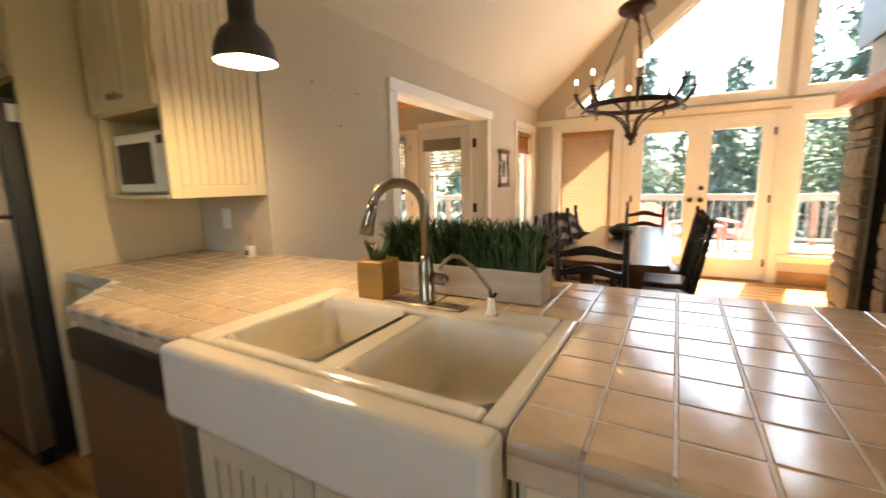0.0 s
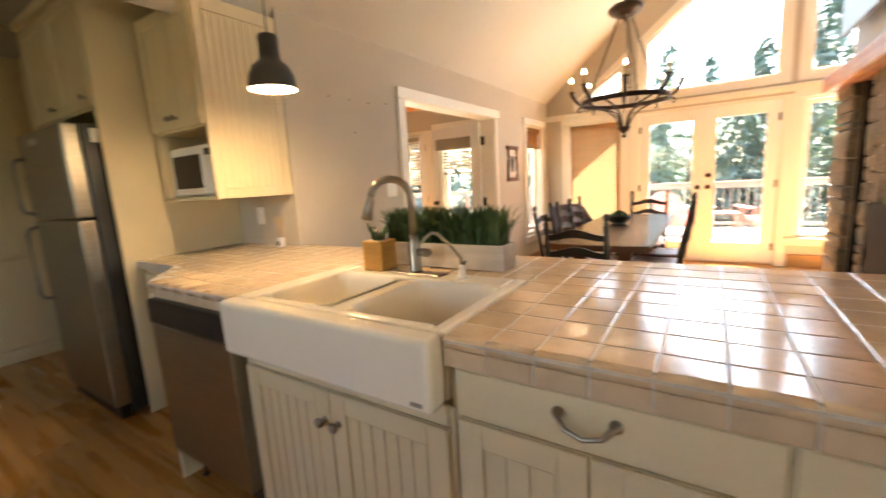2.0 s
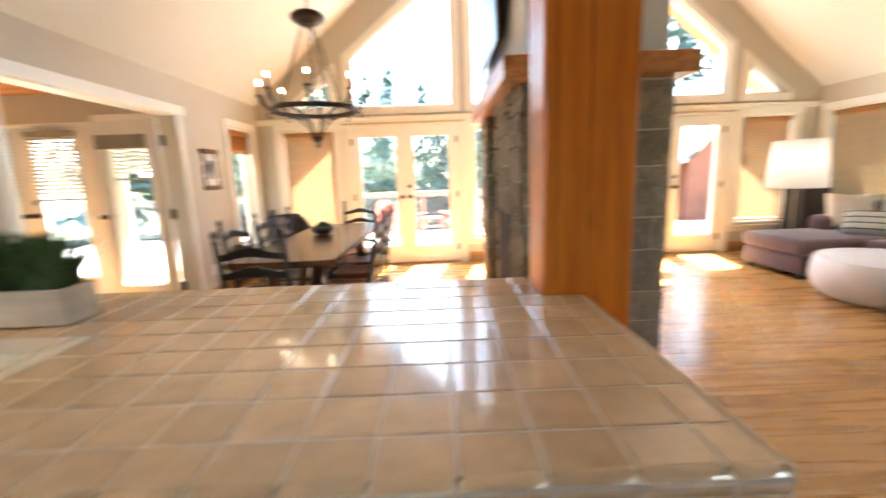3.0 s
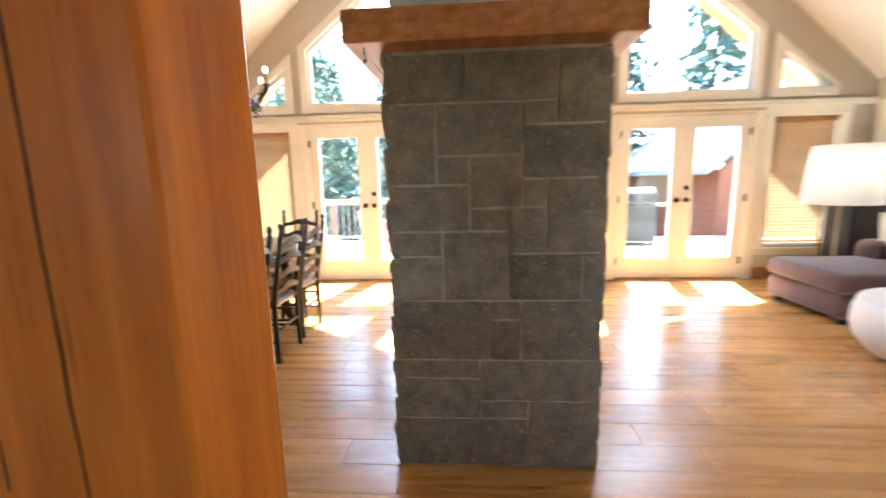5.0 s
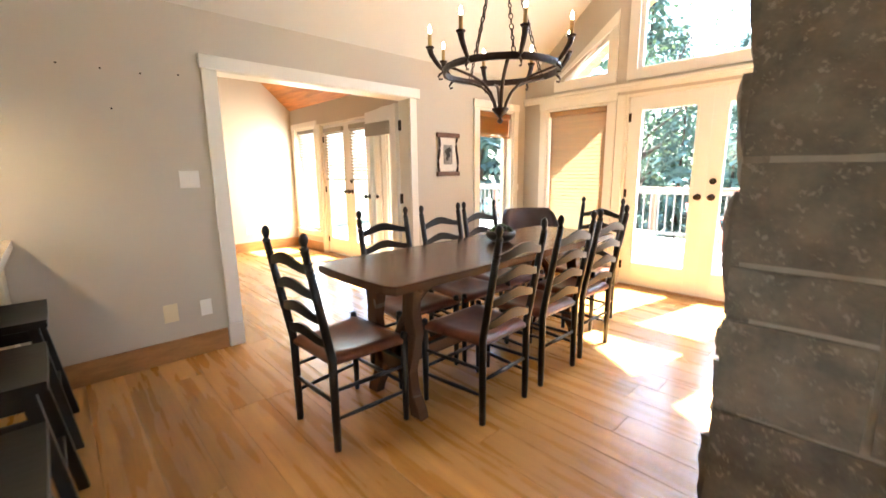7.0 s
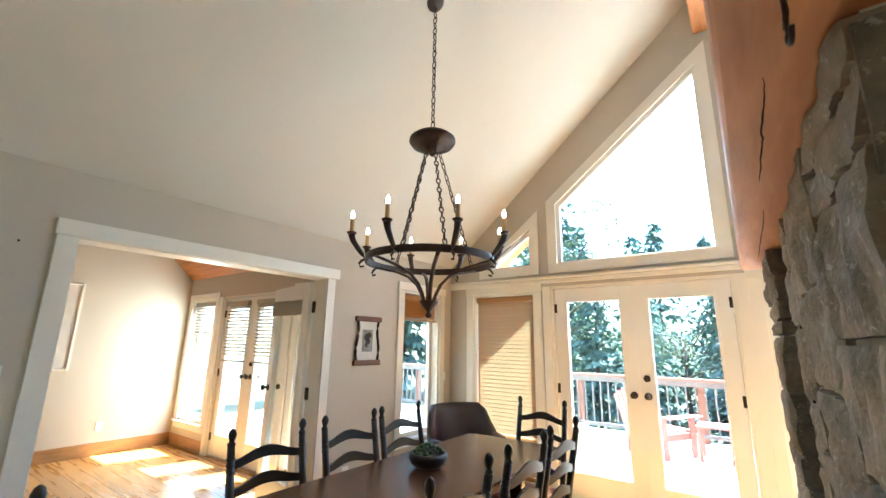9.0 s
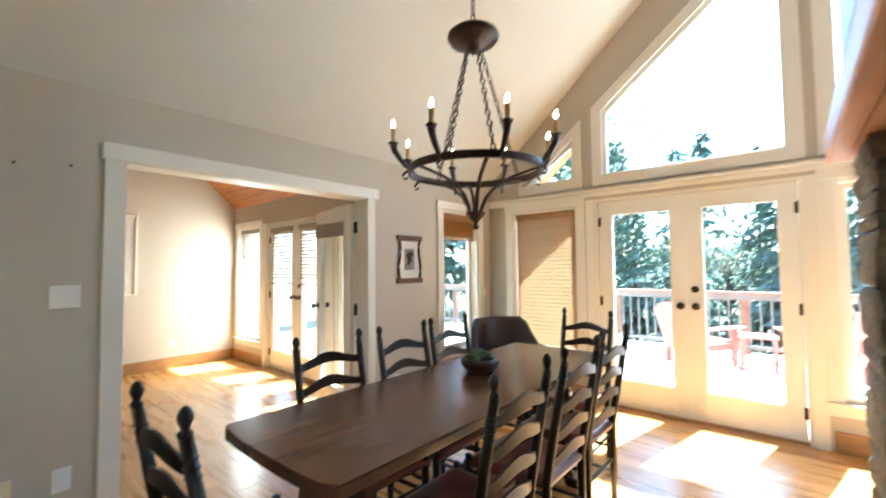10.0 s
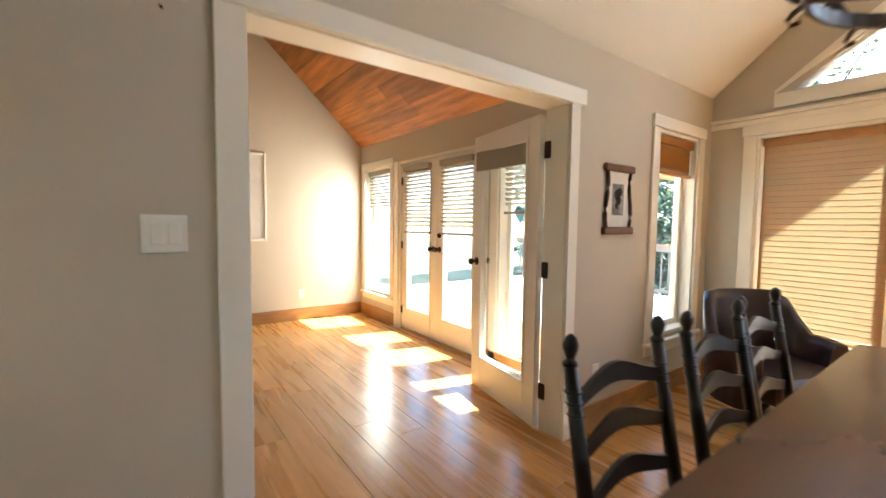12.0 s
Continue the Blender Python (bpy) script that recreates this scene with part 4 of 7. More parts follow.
upper = thing("wall_cabinet", (-0.98, 2.18, 1.27), "cream wall cabinet with beadboard side and microwave shelf", "cabinet")
UX0, UX1, UY0 = -1.25, -0.69, 1.945
part("body", boxes(((UX0, UY0 + 0.003, 1.635), (UX1 - 0.012, 2.418, 2.26)), ((UX0, UY0 + 0.003, 1.272), (UX0 + 0.018, 2.418, 1.634)), ((UX0 + 0.018, 2.40, 1.272), (UX1 - 0.012, 2.418, 1.634)), r=0.002), M_CAB, upper)
part("shelf", boxes(((UX0 - 0.01, UY0 - 0.006, 1.254), (UX1 - 0.012, 2.418, 1.271)), r=0.003), M_CAB, upper)
side = part("side_panel", boxes(((UX1 - 0.011, UY0, 1.254), (UX1, 2.418, 2.27)), r=0.002), M_CAB, upper, "beadboard side panel")
bm = bmesh.new()
n = 9
for i in range(n):
    w = (2.36 - (UY0 + 0.05)) / n
    part("board", boxes(((UX1, UY0 + 0.05 + i * w + 0.003, 1.31), (UX1 + 0.005, UY0 + 0.05 + (i + 1) * w - 0.003, 2.20)), r=0.002), M_CAB, side)
part("panel_frame", boxes(((UX1 + 0.0005, UY0, 1.254), (UX1 + 0.010, UY0 + 0.048, 2.27)), ((UX1 + 0.0005, 2.362, 1.254), (UX1 + 0.010, 2.418, 2.27)), ((UX1 + 0.0005, UY0 + 0.048, 1.254), (UX1 + 0.010, 2.362, 1.308)), ((UX1 + 0.0005, UY0 + 0.048, 2.202), (UX1 + 0.010, 2.362, 2.27)), r=0.002), M_CAB, side)
cabinet_door(upper, UX0 + 0.01, -0.972, 1.645, 2.25, UY0, bead=False, knob=(-1.0, 1.70))
cabinet_door(upper, -0.968, UX1 - 0.01, 1.645, 2.25, UY0, bead=False, knob=(-0.94, 1.70))
local(upper)

micro = thing("microwave", (-0.97, 2.15, 1.272), "white microwave oven on the cabinet shelf", "microwave")
part("case", boxes(((-0.24, -0.15, 0.006), (0.255, 0.23, 0.285)), r=0.006), M_WHITE, micro)
part("door", boxes(((-0.235, -0.168, 0.012), (0.13, -0.151, 0.28)), r=0.005), M_WHITE, micro)
part("window", boxes(((-0.205, -0.170, 0.05), (0.095, -0.167, 0.235))), M_BLACK, micro, "dark door window")
part("control_panel", boxes(((0.135, -0.168, 0.012), (0.25, -0.151, 0.28)), r=0.004), M_WHITE, micro)
part("display", boxes(((0.15, -0.170, 0.225), (0.235, -0.1675, 0.26))), M_BLACK, micro)

# tall side panel, fridge and the cabinet above it
PX = -1.31
tagged(part("tall_panel", boxes(((PX, 1.69, 0), (PX + 0.022, 2.418, 2.39)), r=0.002), M_CAB), "tall cream panel beside the fridge", "panel")
fridge = thing("fridge", (-1.72, 1.95, 0), "stainless two-door fridge with black sides", "refrigerator")
FX0, FX1 = -2.09, -1.335
part("body", boxes(((FX0, 1.62, 0.03), (FX1, 2.38, 1.70)), r=0.006), M_BLACK, fridge, "black fridge cabinet")
for nm, z0, z1 in (("freezer_door", 1.195, 1.70), ("fridge_door", 0.09, 1.185)):
    d = part(nm, boxes(((FX0, 1.535, z0), (FX1, 1.617, z1)), r=0.012, seg=3), M_STEEL, fridge, "brushed stainless door")
    bm = bmesh.new()
    za, zb = (z0 + 0.03, z1 - 0.14) if nm == "freezer_door" else (z1 - 0.50, z1 - 0.04)
    hx = FX0 + 0.06
    tube(bm, [(hx, 1.536, za), (hx, 1.49, za + 0.01), (hx, 1.475, za + 0.04), (hx, 1.475, zb - 0.04), (hx, 1.49, zb - 0.01), (hx, 1.536, zb)], 0.012, 10)
    part("handle", bm, M_STEEL, d, "long bar handle")
for nm, x0, x1, z0, z1, mm in (("note", FX1 + 0.001, FX1 + 0.003, 1.60, 1.675, M_WHITE),):
    part(nm, boxes(((x0, 1.66, z0), (x1, 1.73, z1))), mm, fridge, "white paper note")
part("kick_grille", boxes(((FX0 + 0.01, 1.56, 0.01), (FX1 - 0.01, 1.61, 0.085)), r=0.003), M_BLACK, fridge)
local(fridge)
bm = bmesh.new()
txt = bpy.data.curves.new("lettering", "FONT")
txt.body, txt.size, txt.extrude, txt.align_x = "SMITH", 0.055, 0.001, "CENTER"
letters = new("lettering", txt)
letters.data.materials.append(M_WHITE)
letters.parent = fridge
letters.matrix_basis = fridge.matrix_basis.inverted() @ pose(-1.80, 1.533, 1.62, 90, 0, 0)
tagged(letters, "white stick-on letters")
over = thing("fridge_cabinet", (-1.75, 2.05, 1.78), "cream cabinet above the fridge with small knobs", "cabinet")
part("body", boxes(((-2.30, 1.705, 1.78), (PX - 0.002, 2.418, 2.38)), r=0.002), M_CAB, over)
cabinet_door(over, -2.29, -1.815, 1.79, 2.37, 1.705, bead=False, knob=(-1.86, 1.84))
cabinet_door(over, -1.805, PX - 0.01, 1.79, 2.37, 1.705, bead=False, knob=(-1.37, 1.84))
local(over)
tagged(part("crown_moulding", boxes(((-2.30, 1.66, 2.381), (PX + 0.05, 2.418, 2.43)), r=0.012, seg=3), M_CAB), "cream crown moulding above the cabinets", "moulding")

pantry = thing("pantry", (-3.3, 1.4, 0), "tall cream beadboard pantry doors", "pantry")
part("body", boxes(((-3.435, 0.98, 0.0), (-3.30, 1.90, 2.46)), ((-3.435, 1.90, 0.0), (-2.31, 2.415, 2.46)), r=0.004), M_CAB, pantry)
for z0, z1 in ((0.17, 0.84), (0.90, 1.66), (1.74, 2.40)):
    d = part("panel", boxes(((-3.299, 1.01, z0 - 0.05), (-3.289, 1.87, z1 + 0.03)), r=0.002), M_CAB, pantry)
    bm = bmesh.new()
    for i in range(17):
        part("board", boxes(((-3.289, 1.04 + i * 0.0475 + 0.003, z0), (-3.282, 1.04 + (i + 1) * 0.0475 - 0.003, z1)), r=0.002), M_CAB, d)
part("skirting", boxes(((-3.299, 0.99, 0.0), (-3.275, 1.90, 0.11)), r=0.004), M_CAB, pantry)
local(pantry)
lowcab = thing("base_cabinet", (-3.1, 0.3, 0), "cream base cabinet with a tan worktop", "cabinet")
part("body", boxes(((-3.43, -0.6, 0.10), (-2.98, 0.93, 0.875)), ((-3.43, -0.6, 0.0), (-3.04, 0.92, 0.10)), r=0.003), M_CAB, lowcab)
part("worktop", boxes(((-3.435, -0.62, 0.876), (-2.95, 0.95, 0.92)), r=0.004), M_TILE, lowcab, "tan tiled worktop")
cabinet_door(lowcab, 0.45, 0.91, 0.69, 0.86, -2.98, axis="x", out=1, name="drawer")
cabinet_door(lowcab, 0.45, 0.91, 0.12, 0.68, -2.98, axis="x", out=1, bead=False)
local(lowcab)
tagged(part("phone", boxes(((-3.435, 0.86, 1.16), (-3.40, 0.93, 1.24)), r=0.006), M_BLACK), "small black wall phone above the worktop", "phone")

# pendant lamp
pend = thing("pendant_lamp", (-0.06, 1.905, 1.70), "dark enamel dome pendant lamp, lit", "pendant lamp")
bm = bmesh.new()
lathe(bm, [(0.098, 0.0), (0.098, 0.012), (0.090, 0.055), (0.072, 0.092), (0.045, 0.115), (0.041, 0.135), (0.041, 0.205), (0.036, 0.215), (0.006, 0.222)], 28)
bm.faces.ensure_lookup_table()
for f in [f for f in bm.faces if len(f.verts) > 20 and f.calc_center_median().z < 0.01]:
    bm.faces.remove(f)
shade = part("shade", bm, M_PEND, pend)
bm = bmesh.new()
lathe(bm, [(0.094, 0.001), (0.094, 0.010), (0.086, 0.053), (0.068, 0.088), (0.030, 0.108)], 28)
bm.faces.ensure_lookup_table()
for f in [f for f in bm.faces if len(f.verts) > 20 and f.calc_center_median().z < 0.01]:
    bm.faces.remove(f)
part("reflector", bm, M_PENDIN, shade)
bm = bmesh.new()
ball(bm, (0, 0, 0.052), 0.028)
part("bulb", bm, M_BULB, pend).visible_shadow = False
bm = bmesh.new()
tube(bm, [(0, 0, 0.22), (0, 0, roof(-0.06) - 1.70 - 0.01)], 0.0025, 6)
part("cord", bm, M_BLACK, pend)
bm = bmesh.new()
lathe(bm, [(0.05, 0), (0.05, 0.02), (0.02, 0.03)], 20, (0, 0, roof(-0.06) - 1.70 - 0.06))
part("ceiling_rose", bm, M_PEND, pend)
point_lamp("pendant_light", (-0.06, 1.905, 1.72), PENDANT_W, (1.0, 0.72, 0.40), 0.03)

# small things on the counter and walls
diff = thing("reed_diffuser", (-0.74, 2.33, TOP + 0.002), "glass reed diffuser with thin reeds", "diffuser")
part("bottle", boxes(((-0.02, -0.02, 0), (0.02, 0.02, 0.06)), r=0.005, seg=2), M_PAPER, diff)
part("label", boxes(((-0.012, -0.0215, 0.015), (0.012, -0.0203, 0.04))), M_INK, diff)
for i in range(6):
    bm = bmesh.new()
    a = i * 1.05
    tube(bm, [(0, 0, 0.058), (0.03 * math.cos(a), 0.03 * math.sin(a), 0.19)], 0.0015, 5)
    part("reed", bm, M_BAMBOX, diff)


def wall_plate(name, label, y, z, w, h, material, rocker=True, axis="x", at=XL):
    t = thing(name, (at, y, z) if axis == "x" else (y, at, z), label, "switch" if "switch" in name else "outlet")
    if axis == "x":
        part("plate", boxes(((0.0, -w / 2, -h / 2), (0.007, w / 2, h / 2)), r=0.003, seg=2), material, t)
        if rocker == 1:
            part("rocker", boxes(((0.007, -w * 0.3, -h * 0.28), (0.0105, -w * 0.02, h * 0.28)), r=0.0015), material, t)
            part("dimmer", boxes(((0.007, w * 0.08, -h * 0.28), (0.0095, w * 0.34, h * 0.28)), r=0.0015), material, t)
        elif rocker == 2:
            for s in (-1, 1):
                part("socket", boxes(((0.007, -w * 0.22, s * h * 0.2 - 0.013), (0.009, w * 0.22, s * h * 0.2 + 0.013)), r=0.001), material, t)
    else:
        part("plate", boxes(((-w / 2, -0.007, -h / 2), (w / 2, 0.0, h / 2)), r=0.003, seg=2), material, t)
        for s in (-1, 1):
            part("socket", boxes(((-w * 0.22, -0.009, s * h * 0.2 - 0.013), (w * 0.22, -0.007, s * h * 0.2 + 0.013)), r=0.001), material, t)
    return t


wall_plate("light_switch", "white double rocker switch plate beside the opening", 3.352, 1.235, 0.118, 0.115, M_WHITE, 1)
wall_plate("cover_plate", "almond blank cover plate above the baseboard", 3.143, 0.34, 0.085, 0.125, M_ALMOND, 0)
wall_plate("power_outlet", "white power outlet above the baseboard", 3.358, 0.335, 0.072, 0.115, M_WHITE, 2)
wall_plate("power_outlet", "white power outlet under the wall cabinet", -1.05, 1.12, 0.07, 0.115, M_WHITE, 2, "y", 2.42)
wall_plate("power_outlet", "white power outlet on the sunroom wall", 4.95, 0.34, 0.072, 0.115, M_WHITE, 2, "x", SX)
wall_plate("power_outlet", "white power outlet behind the dining chairs", 5.60, 0.34, 0.072, 0.115, M_WHITE, 2)
for y, z in ((2.774, 1.883), (2.965, 1.882), (3.157, 1.88), (2.99, 1.66), (3.36, 1.90)):
    bm = bmesh.new()
    lathe(bm, [(0.006, 0), (0.005, 0.003), (0.001, 0.004)], 8)
    tagged(part("nail", bm, M_HINGE, at=pose(XL, y, z, 0, 90, 0)), "small dark nail stuck in the white wall", "nail", "nails in the wall")


# ---- dining area ----
def make_chair():
    """A ladder-back chair: origin on the floor under the seat's middle, its back at -y."""
    t = thing("dining_chair", (0, 0, 0), "black ladder-back dining chair with a brown leather seat", "chair", "chairs round the dining table")
    W, Dp, rake = 0.205, 0.19, 0.10
    for s in (-1, 1):
        bm = bmesh.new()
        x = s * 0.185
        zs = [0, 0.2, 0.45, 0.7, 0.96]
        tube(bm, [(x, -Dp - (0.0 if z < 0.45 else rake * (z - 0.45) / 0.55), z) for z in zs], [0.017, 0.019, 0.020, 0.019, 0.017], 10)
        top = Vector((x, -Dp - rake * 0.51 / 0.55, 0.96))
        lathe(bm, [(0.017, -0.004), (0.019, 0.004), (0.011, 0.012), (0.012, 0.018), (0.018, 0.034), (0.019, 0.046), (0.013, 0.062), (0.004, 0.070)], 10, top)
        for k in range(3):
            c = Vector((x, -Dp - rake * (0.40 + k * 0.025) / 0.55, 0.85 + k * 0.025))
            lathe(bm, [(0.018, -0.004), (0.022, 0), (0.018, 0.004)], 10, c)
        part("back_post", bm, M_DARKWOOD, t)
        bm = bmesh.new()
        tube(bm, [(s * 0.225, Dp, 0), (s * 0.225, Dp, 0.25), (s * 0.225, Dp, 0.46)], [0.014, 0.018, 0.019], 10)
        lathe(bm, [(0.019, 0), (0.015, 0.008), (0.018, 0.02), (0.004, 0.028)], 10, (s * 0.225, Dp, 0.455))
        part("leg", bm, M_DARKWOOD, t)
        for z in (0.16, 0.30):
            bm = bmesh.new()
            tube(bm, [(s * 0.19, -Dp, z), (s * 0.208, 0, z), (s * 0.225, Dp, z)], [0.008, 0.0115, 0.008], 8)
            part("stretcher", bm, M_DARKWOOD, t)
    for y, z in ((Dp, 0.20), (Dp, 0.33), (-Dp, 0.24)):
        bm = bmesh.new()
        w = 0.225 if y > 0 else 0.185
        tube(bm, [(-w, y, z), (0, y, z), (w, y, z)], [0.008, 0.012, 0.008], 8)
        part("stretcher", bm, M_DARKWOOD, t)
    for i in range(4):
        zc = 0.545 + i * 0.115
        y = -Dp - rake * (zc - 0.45) / 0.55
        xs = np.linspace(-0.178, 0.178, 15)
        up = [(x, zc + 0.020 + 0.020 * math.cos(x / 0.178 * math.pi)) for x in xs]
        dn = [(x, zc - 0.024 + 0.012 * math.cos(x / 0.178 * math.pi)) for x in xs]
        bm = bmesh.new()
        slab_curve(bm, up, dn, y - 0.006, y + 0.006)
        for v in bm.verts:
            v.co.y -= 0.022 * (1 - (v.co.x / 0.178) ** 2)
        part("slat", bm, M_DARKWOOD, t)
    # pillowed leather seat on a rail
    nx, ny = 12, 10
    bm = bmesh.new()
    grid = []
    for j in range(ny + 1):
        row = []
        v = j / ny
        w = 0.195 + 0.045 * v
        for i in range(nx + 1):
            u = i / nx * 2 - 1
            edge = max(abs(u), abs(v * 2 - 1))
            z = 0.468 - 0.022 * (1 - u * u) * (1 - (v * 2 - 1) ** 2) * 1.2 - (0.020 if edge > 0.99 else 0)
            row.append(bm.verts.new((u * w, -0.20 + v * 0.41, z)))
        grid.append(row)
    for j in range(ny):
        for i in range(nx):
            bm.faces.new((grid[j][i], grid[j][i + 1], grid[j + 1][i + 1], grid[j + 1][i])).smooth = True
    g = bmesh.ops.extrude_face_region(bm, geom=list(bm.faces))
    for v in (e for e in g["geom"] if isinstance(e, bmesh.types.BMVert)):
        v.co.z = 0.425
    part("seat", bm, M_LEATHER, t, "worn brown leather seat")
    return t


chair = make_chair()
spots = [(0.775, 3.65, 2), (0.545, 4.255, -92), (0.575, 4.76, -91), (0.56, 5.22, -90), (1.11, 4.275, 91), (1.10, 4.82, 90), (1.08, 5.33, 89), (0.87, 5.86, 176)]
chair.matrix_basis = pose(spots[0][0], spots[0][1], 0, 0, 0, spots[0][2])
for x, y, r in spots[1:]:
    copy_thing(chair, pose(x, y, 0, 0, 0, r))

# trestle table with a bow-ended top
table = thing("dining_table", (0.83, 4.71, 0), "long dark walnut trestle dining table", "table")
TZ = 0.785
bm = bmesh.new()
pts = []
hw, hl = 0.355, 1.112
for s in (-1, 1):
    for a in np.linspace(-1, 1, 13):
        e = 0.018 * (1 - a * a)
        c = 0.02 * max(abs(a) - 0.9, 0) / 0.1
        pts.append((-s * a * hw, s * (hl - 0.05 + e - c)))
poly_plate(bm, pts, TZ - 0.042, TZ)
bmesh.ops.recalc_face_normals(bm, faces=bm.faces)
bmesh.ops.bevel(bm, geom=[e for e in bm.edges if abs(e.verts[0].co.z - e.verts[1].co.z) < 1e-5], offset=0.007, segments=2, affect="EDGES")
part("tabletop", bm, M_TABLE, table)
for s in (-1, 1):
    y = s * 0.80
    for q in (-1, 1):
        bm = bmesh.new()
        xs = [(0.20, 0.0), (0.185, 0.05), (0.13, 0.14), (0.115, 0.24), (0.15, 0.36), (0.175, 0.46), (0.15, 0.58), (0.165, 0.70), (0.19, TZ - 0.085)]
        rings = []
        for x, z in xs:
            rings.append([bm.verts.new((q * (x + dx), y + dy, z)) for dx, dy in ((-0.042, -0.03), (0.042, -0.03), (0.042, 0.03), (-0.042, 0.03))])
        for a, b in zip(rings, rings[1:]):
            for i in range(4):
                bm.faces.new((a[i], a[(i + 1) % 4], b[(i + 1) % 4], b[i]))
        bm.faces.new(rings[0][::-1])
        bm.faces.new(rings[-1])
        bmesh.ops.bevel(bm, geom=list(bm.edges), offset=0.005, segments=1, affect="EDGES")
        part("leg", bm, M_TABLE, table)
    part("cross_rail", boxes(((-0.28, y - 0.035, TZ - 0.085), (0.28, y + 0.035, TZ - 0.043)), r=0.006), M_TABLE, table)
    bm = bmesh.new()
    tube(bm, arc((0, y, 0.27), (0, y * 0.92, 0.62), (0, y * 0.42, TZ - 0.05), 10), 0.026, 8, 1.3)
    part("brace", bm, M_TABLE, table)
    part("tie", boxes(((-0.13, y - 0.03, 0.21), (0.13, y + 0.03, 0.30)), r=0.006), M_TABLE, table)
part("stretcher", boxes(((-0.035, -0.80, 0.215), (0.035, 0.80, 0.295)), r=0.006), M_TABLE, table)

bowl_t = thing("moss_bowl", (0.78, 4.88, TZ), "dark round bowl filled with green moss", "bowl")
bm = bmesh.new()
lathe(bm, [(0.045, 0), (0.06, 0.004), (0.095, 0.03), (0.105, 0.055), (0.098, 0.078), (0.088, 0.078), (0.08, 0.06)], 24)
part("bowl", bm, M_BLACK, bowl_t)
bm = bmesh.new()
rng = random.Random(9)
for i in range(70):
    a, r = rng.uniform(0, 6.28), 0.085 * math.sqrt(rng.random())
    ball(bm, (r * math.cos(a), r * math.sin(a), 0.068 + 0.048 * (1 - (r / 0.085) ** 2)), rng.uniform(0.008, 0.016), 0.8, 6)
part("moss", bm, M_LEAF, bowl_t, "green moss")

# bar stools at the island
stool = thing("bar_stool", (-0.12, 2.405, 0), "dark wooden saddle-seat counter stool", "stool", "stools at the island")
bm = bmesh.new()
nx = 14
up, dn = [], []
for i in range(nx + 1):
    x = -0.215 + 0.43 * i / nx
    z = 0.625 + 0.022 * (x / 0.215) ** 2
    up.append((x, z))
    dn.append((x, z - 0.034))
slab_curve(bm, up, dn, -0.165, 0.165)
bmesh.ops.bevel(bm, geom=[e for e in bm.edges if e.is_manifold and e.calc_face_angle(0) > 0.8], offset=0.006, segments=2, affect="EDGES")
part("seat", bm, M_DARKWOOD, stool)
for sx in (-1, 1):
    for sy in (-1, 1):
        bm = bmesh.new()
        a, b = Vector((sx * 0.16, sy * 0.115, 0.605)), Vector((sx * 0.205, sy * 0.19, 0))
        w = 0.019
        rings = [[bm.verts.new(p + Vector((dx * w, dy * w, 0))) for dx, dy in ((-1, -1), (1, -1), (1, 1), (-1, 1))] for p in (b, a)]
        for i in range(4):
            bm.faces.new((rings[0][i], rings[0][(i + 1) % 4], rings[1][(i + 1) % 4], rings[1][i]))
        bm.faces.new(rings[0][::-1])
        bm.faces.new(rings[1])
        bmesh.ops.bevel(bm, geom=list(bm.edges), offset=0.003, segments=1, affect="EDGES")
        part("leg", bm, M_DARKWOOD, stool)
for sy in (-1, 1):
    part("stretcher", boxes(((-0.18, sy * 0.155 - 0.010, 0.24), (0.18, sy * 0.155 + 0.010, 0.27)), r=0.003), M_DARKWOOD, stool)
    part("apron", boxes(((-0.16, sy * 0.118 - 0.009, 0.55), (0.16, sy * 0.118 + 0.009, 0.60)), r=0.002), M_DARKWOOD, stool)
for sx in (-1, 1):
    part("stretcher", boxes(((sx * 0.187 - 0.010, -0.16, 0.17), (sx * 0.187 + 0.010, 0.16, 0.20)), r=0.003), M_DARKWOOD, stool)
    part("apron", boxes(((sx * 0.163 - 0.009, -0.11, 0.55), (sx * 0.163 + 0.009, 0.11, 0.60)), r=0.002), M_DARKWOOD, stool)
for x in (0.64, 1.36):
    copy_thing(stool, pose(x, 2.405, 0))

# chandelier
CXY = (0.83, 4.79)
RC = roof(CXY[0])
chand = thing("chandelier", (*CXY, 1.56), "wrought iron ring chandelier with candle bulbs, lit", "chandelier")


def chain(a, b, link_l=0.042, r=0.0038, w=0.011):
    """Round links from a to b, each turned a quarter against the last."""
    a, b = Vector(a), Vector(b)
    d = b - a
    n = max(int(d.length / (link_l * 0.80)), 1)
    q = d.to_track_quat("Z", "X")
    bm = bmesh.new()
    for i in range(n):
        c = a + d * ((i + 0.5) / n)
        lw = w * (1.0 if i % 3 else 0.75)
        hl = link_l * 0.5 * (1.0 if i % 3 else 0.7)
        side = q @ Vector((1, 0, 0) if i % 2 else (0, 1, 0))
        ax = d.normalized()
        pts = [c + side * lw * math.cos(t) + ax * (hl * math.sin(t)) for t in np.linspace(0, 2 * math.pi, 11)[:-1]]
        tube(bm, pts, r, 5, closed=True)
    return bm


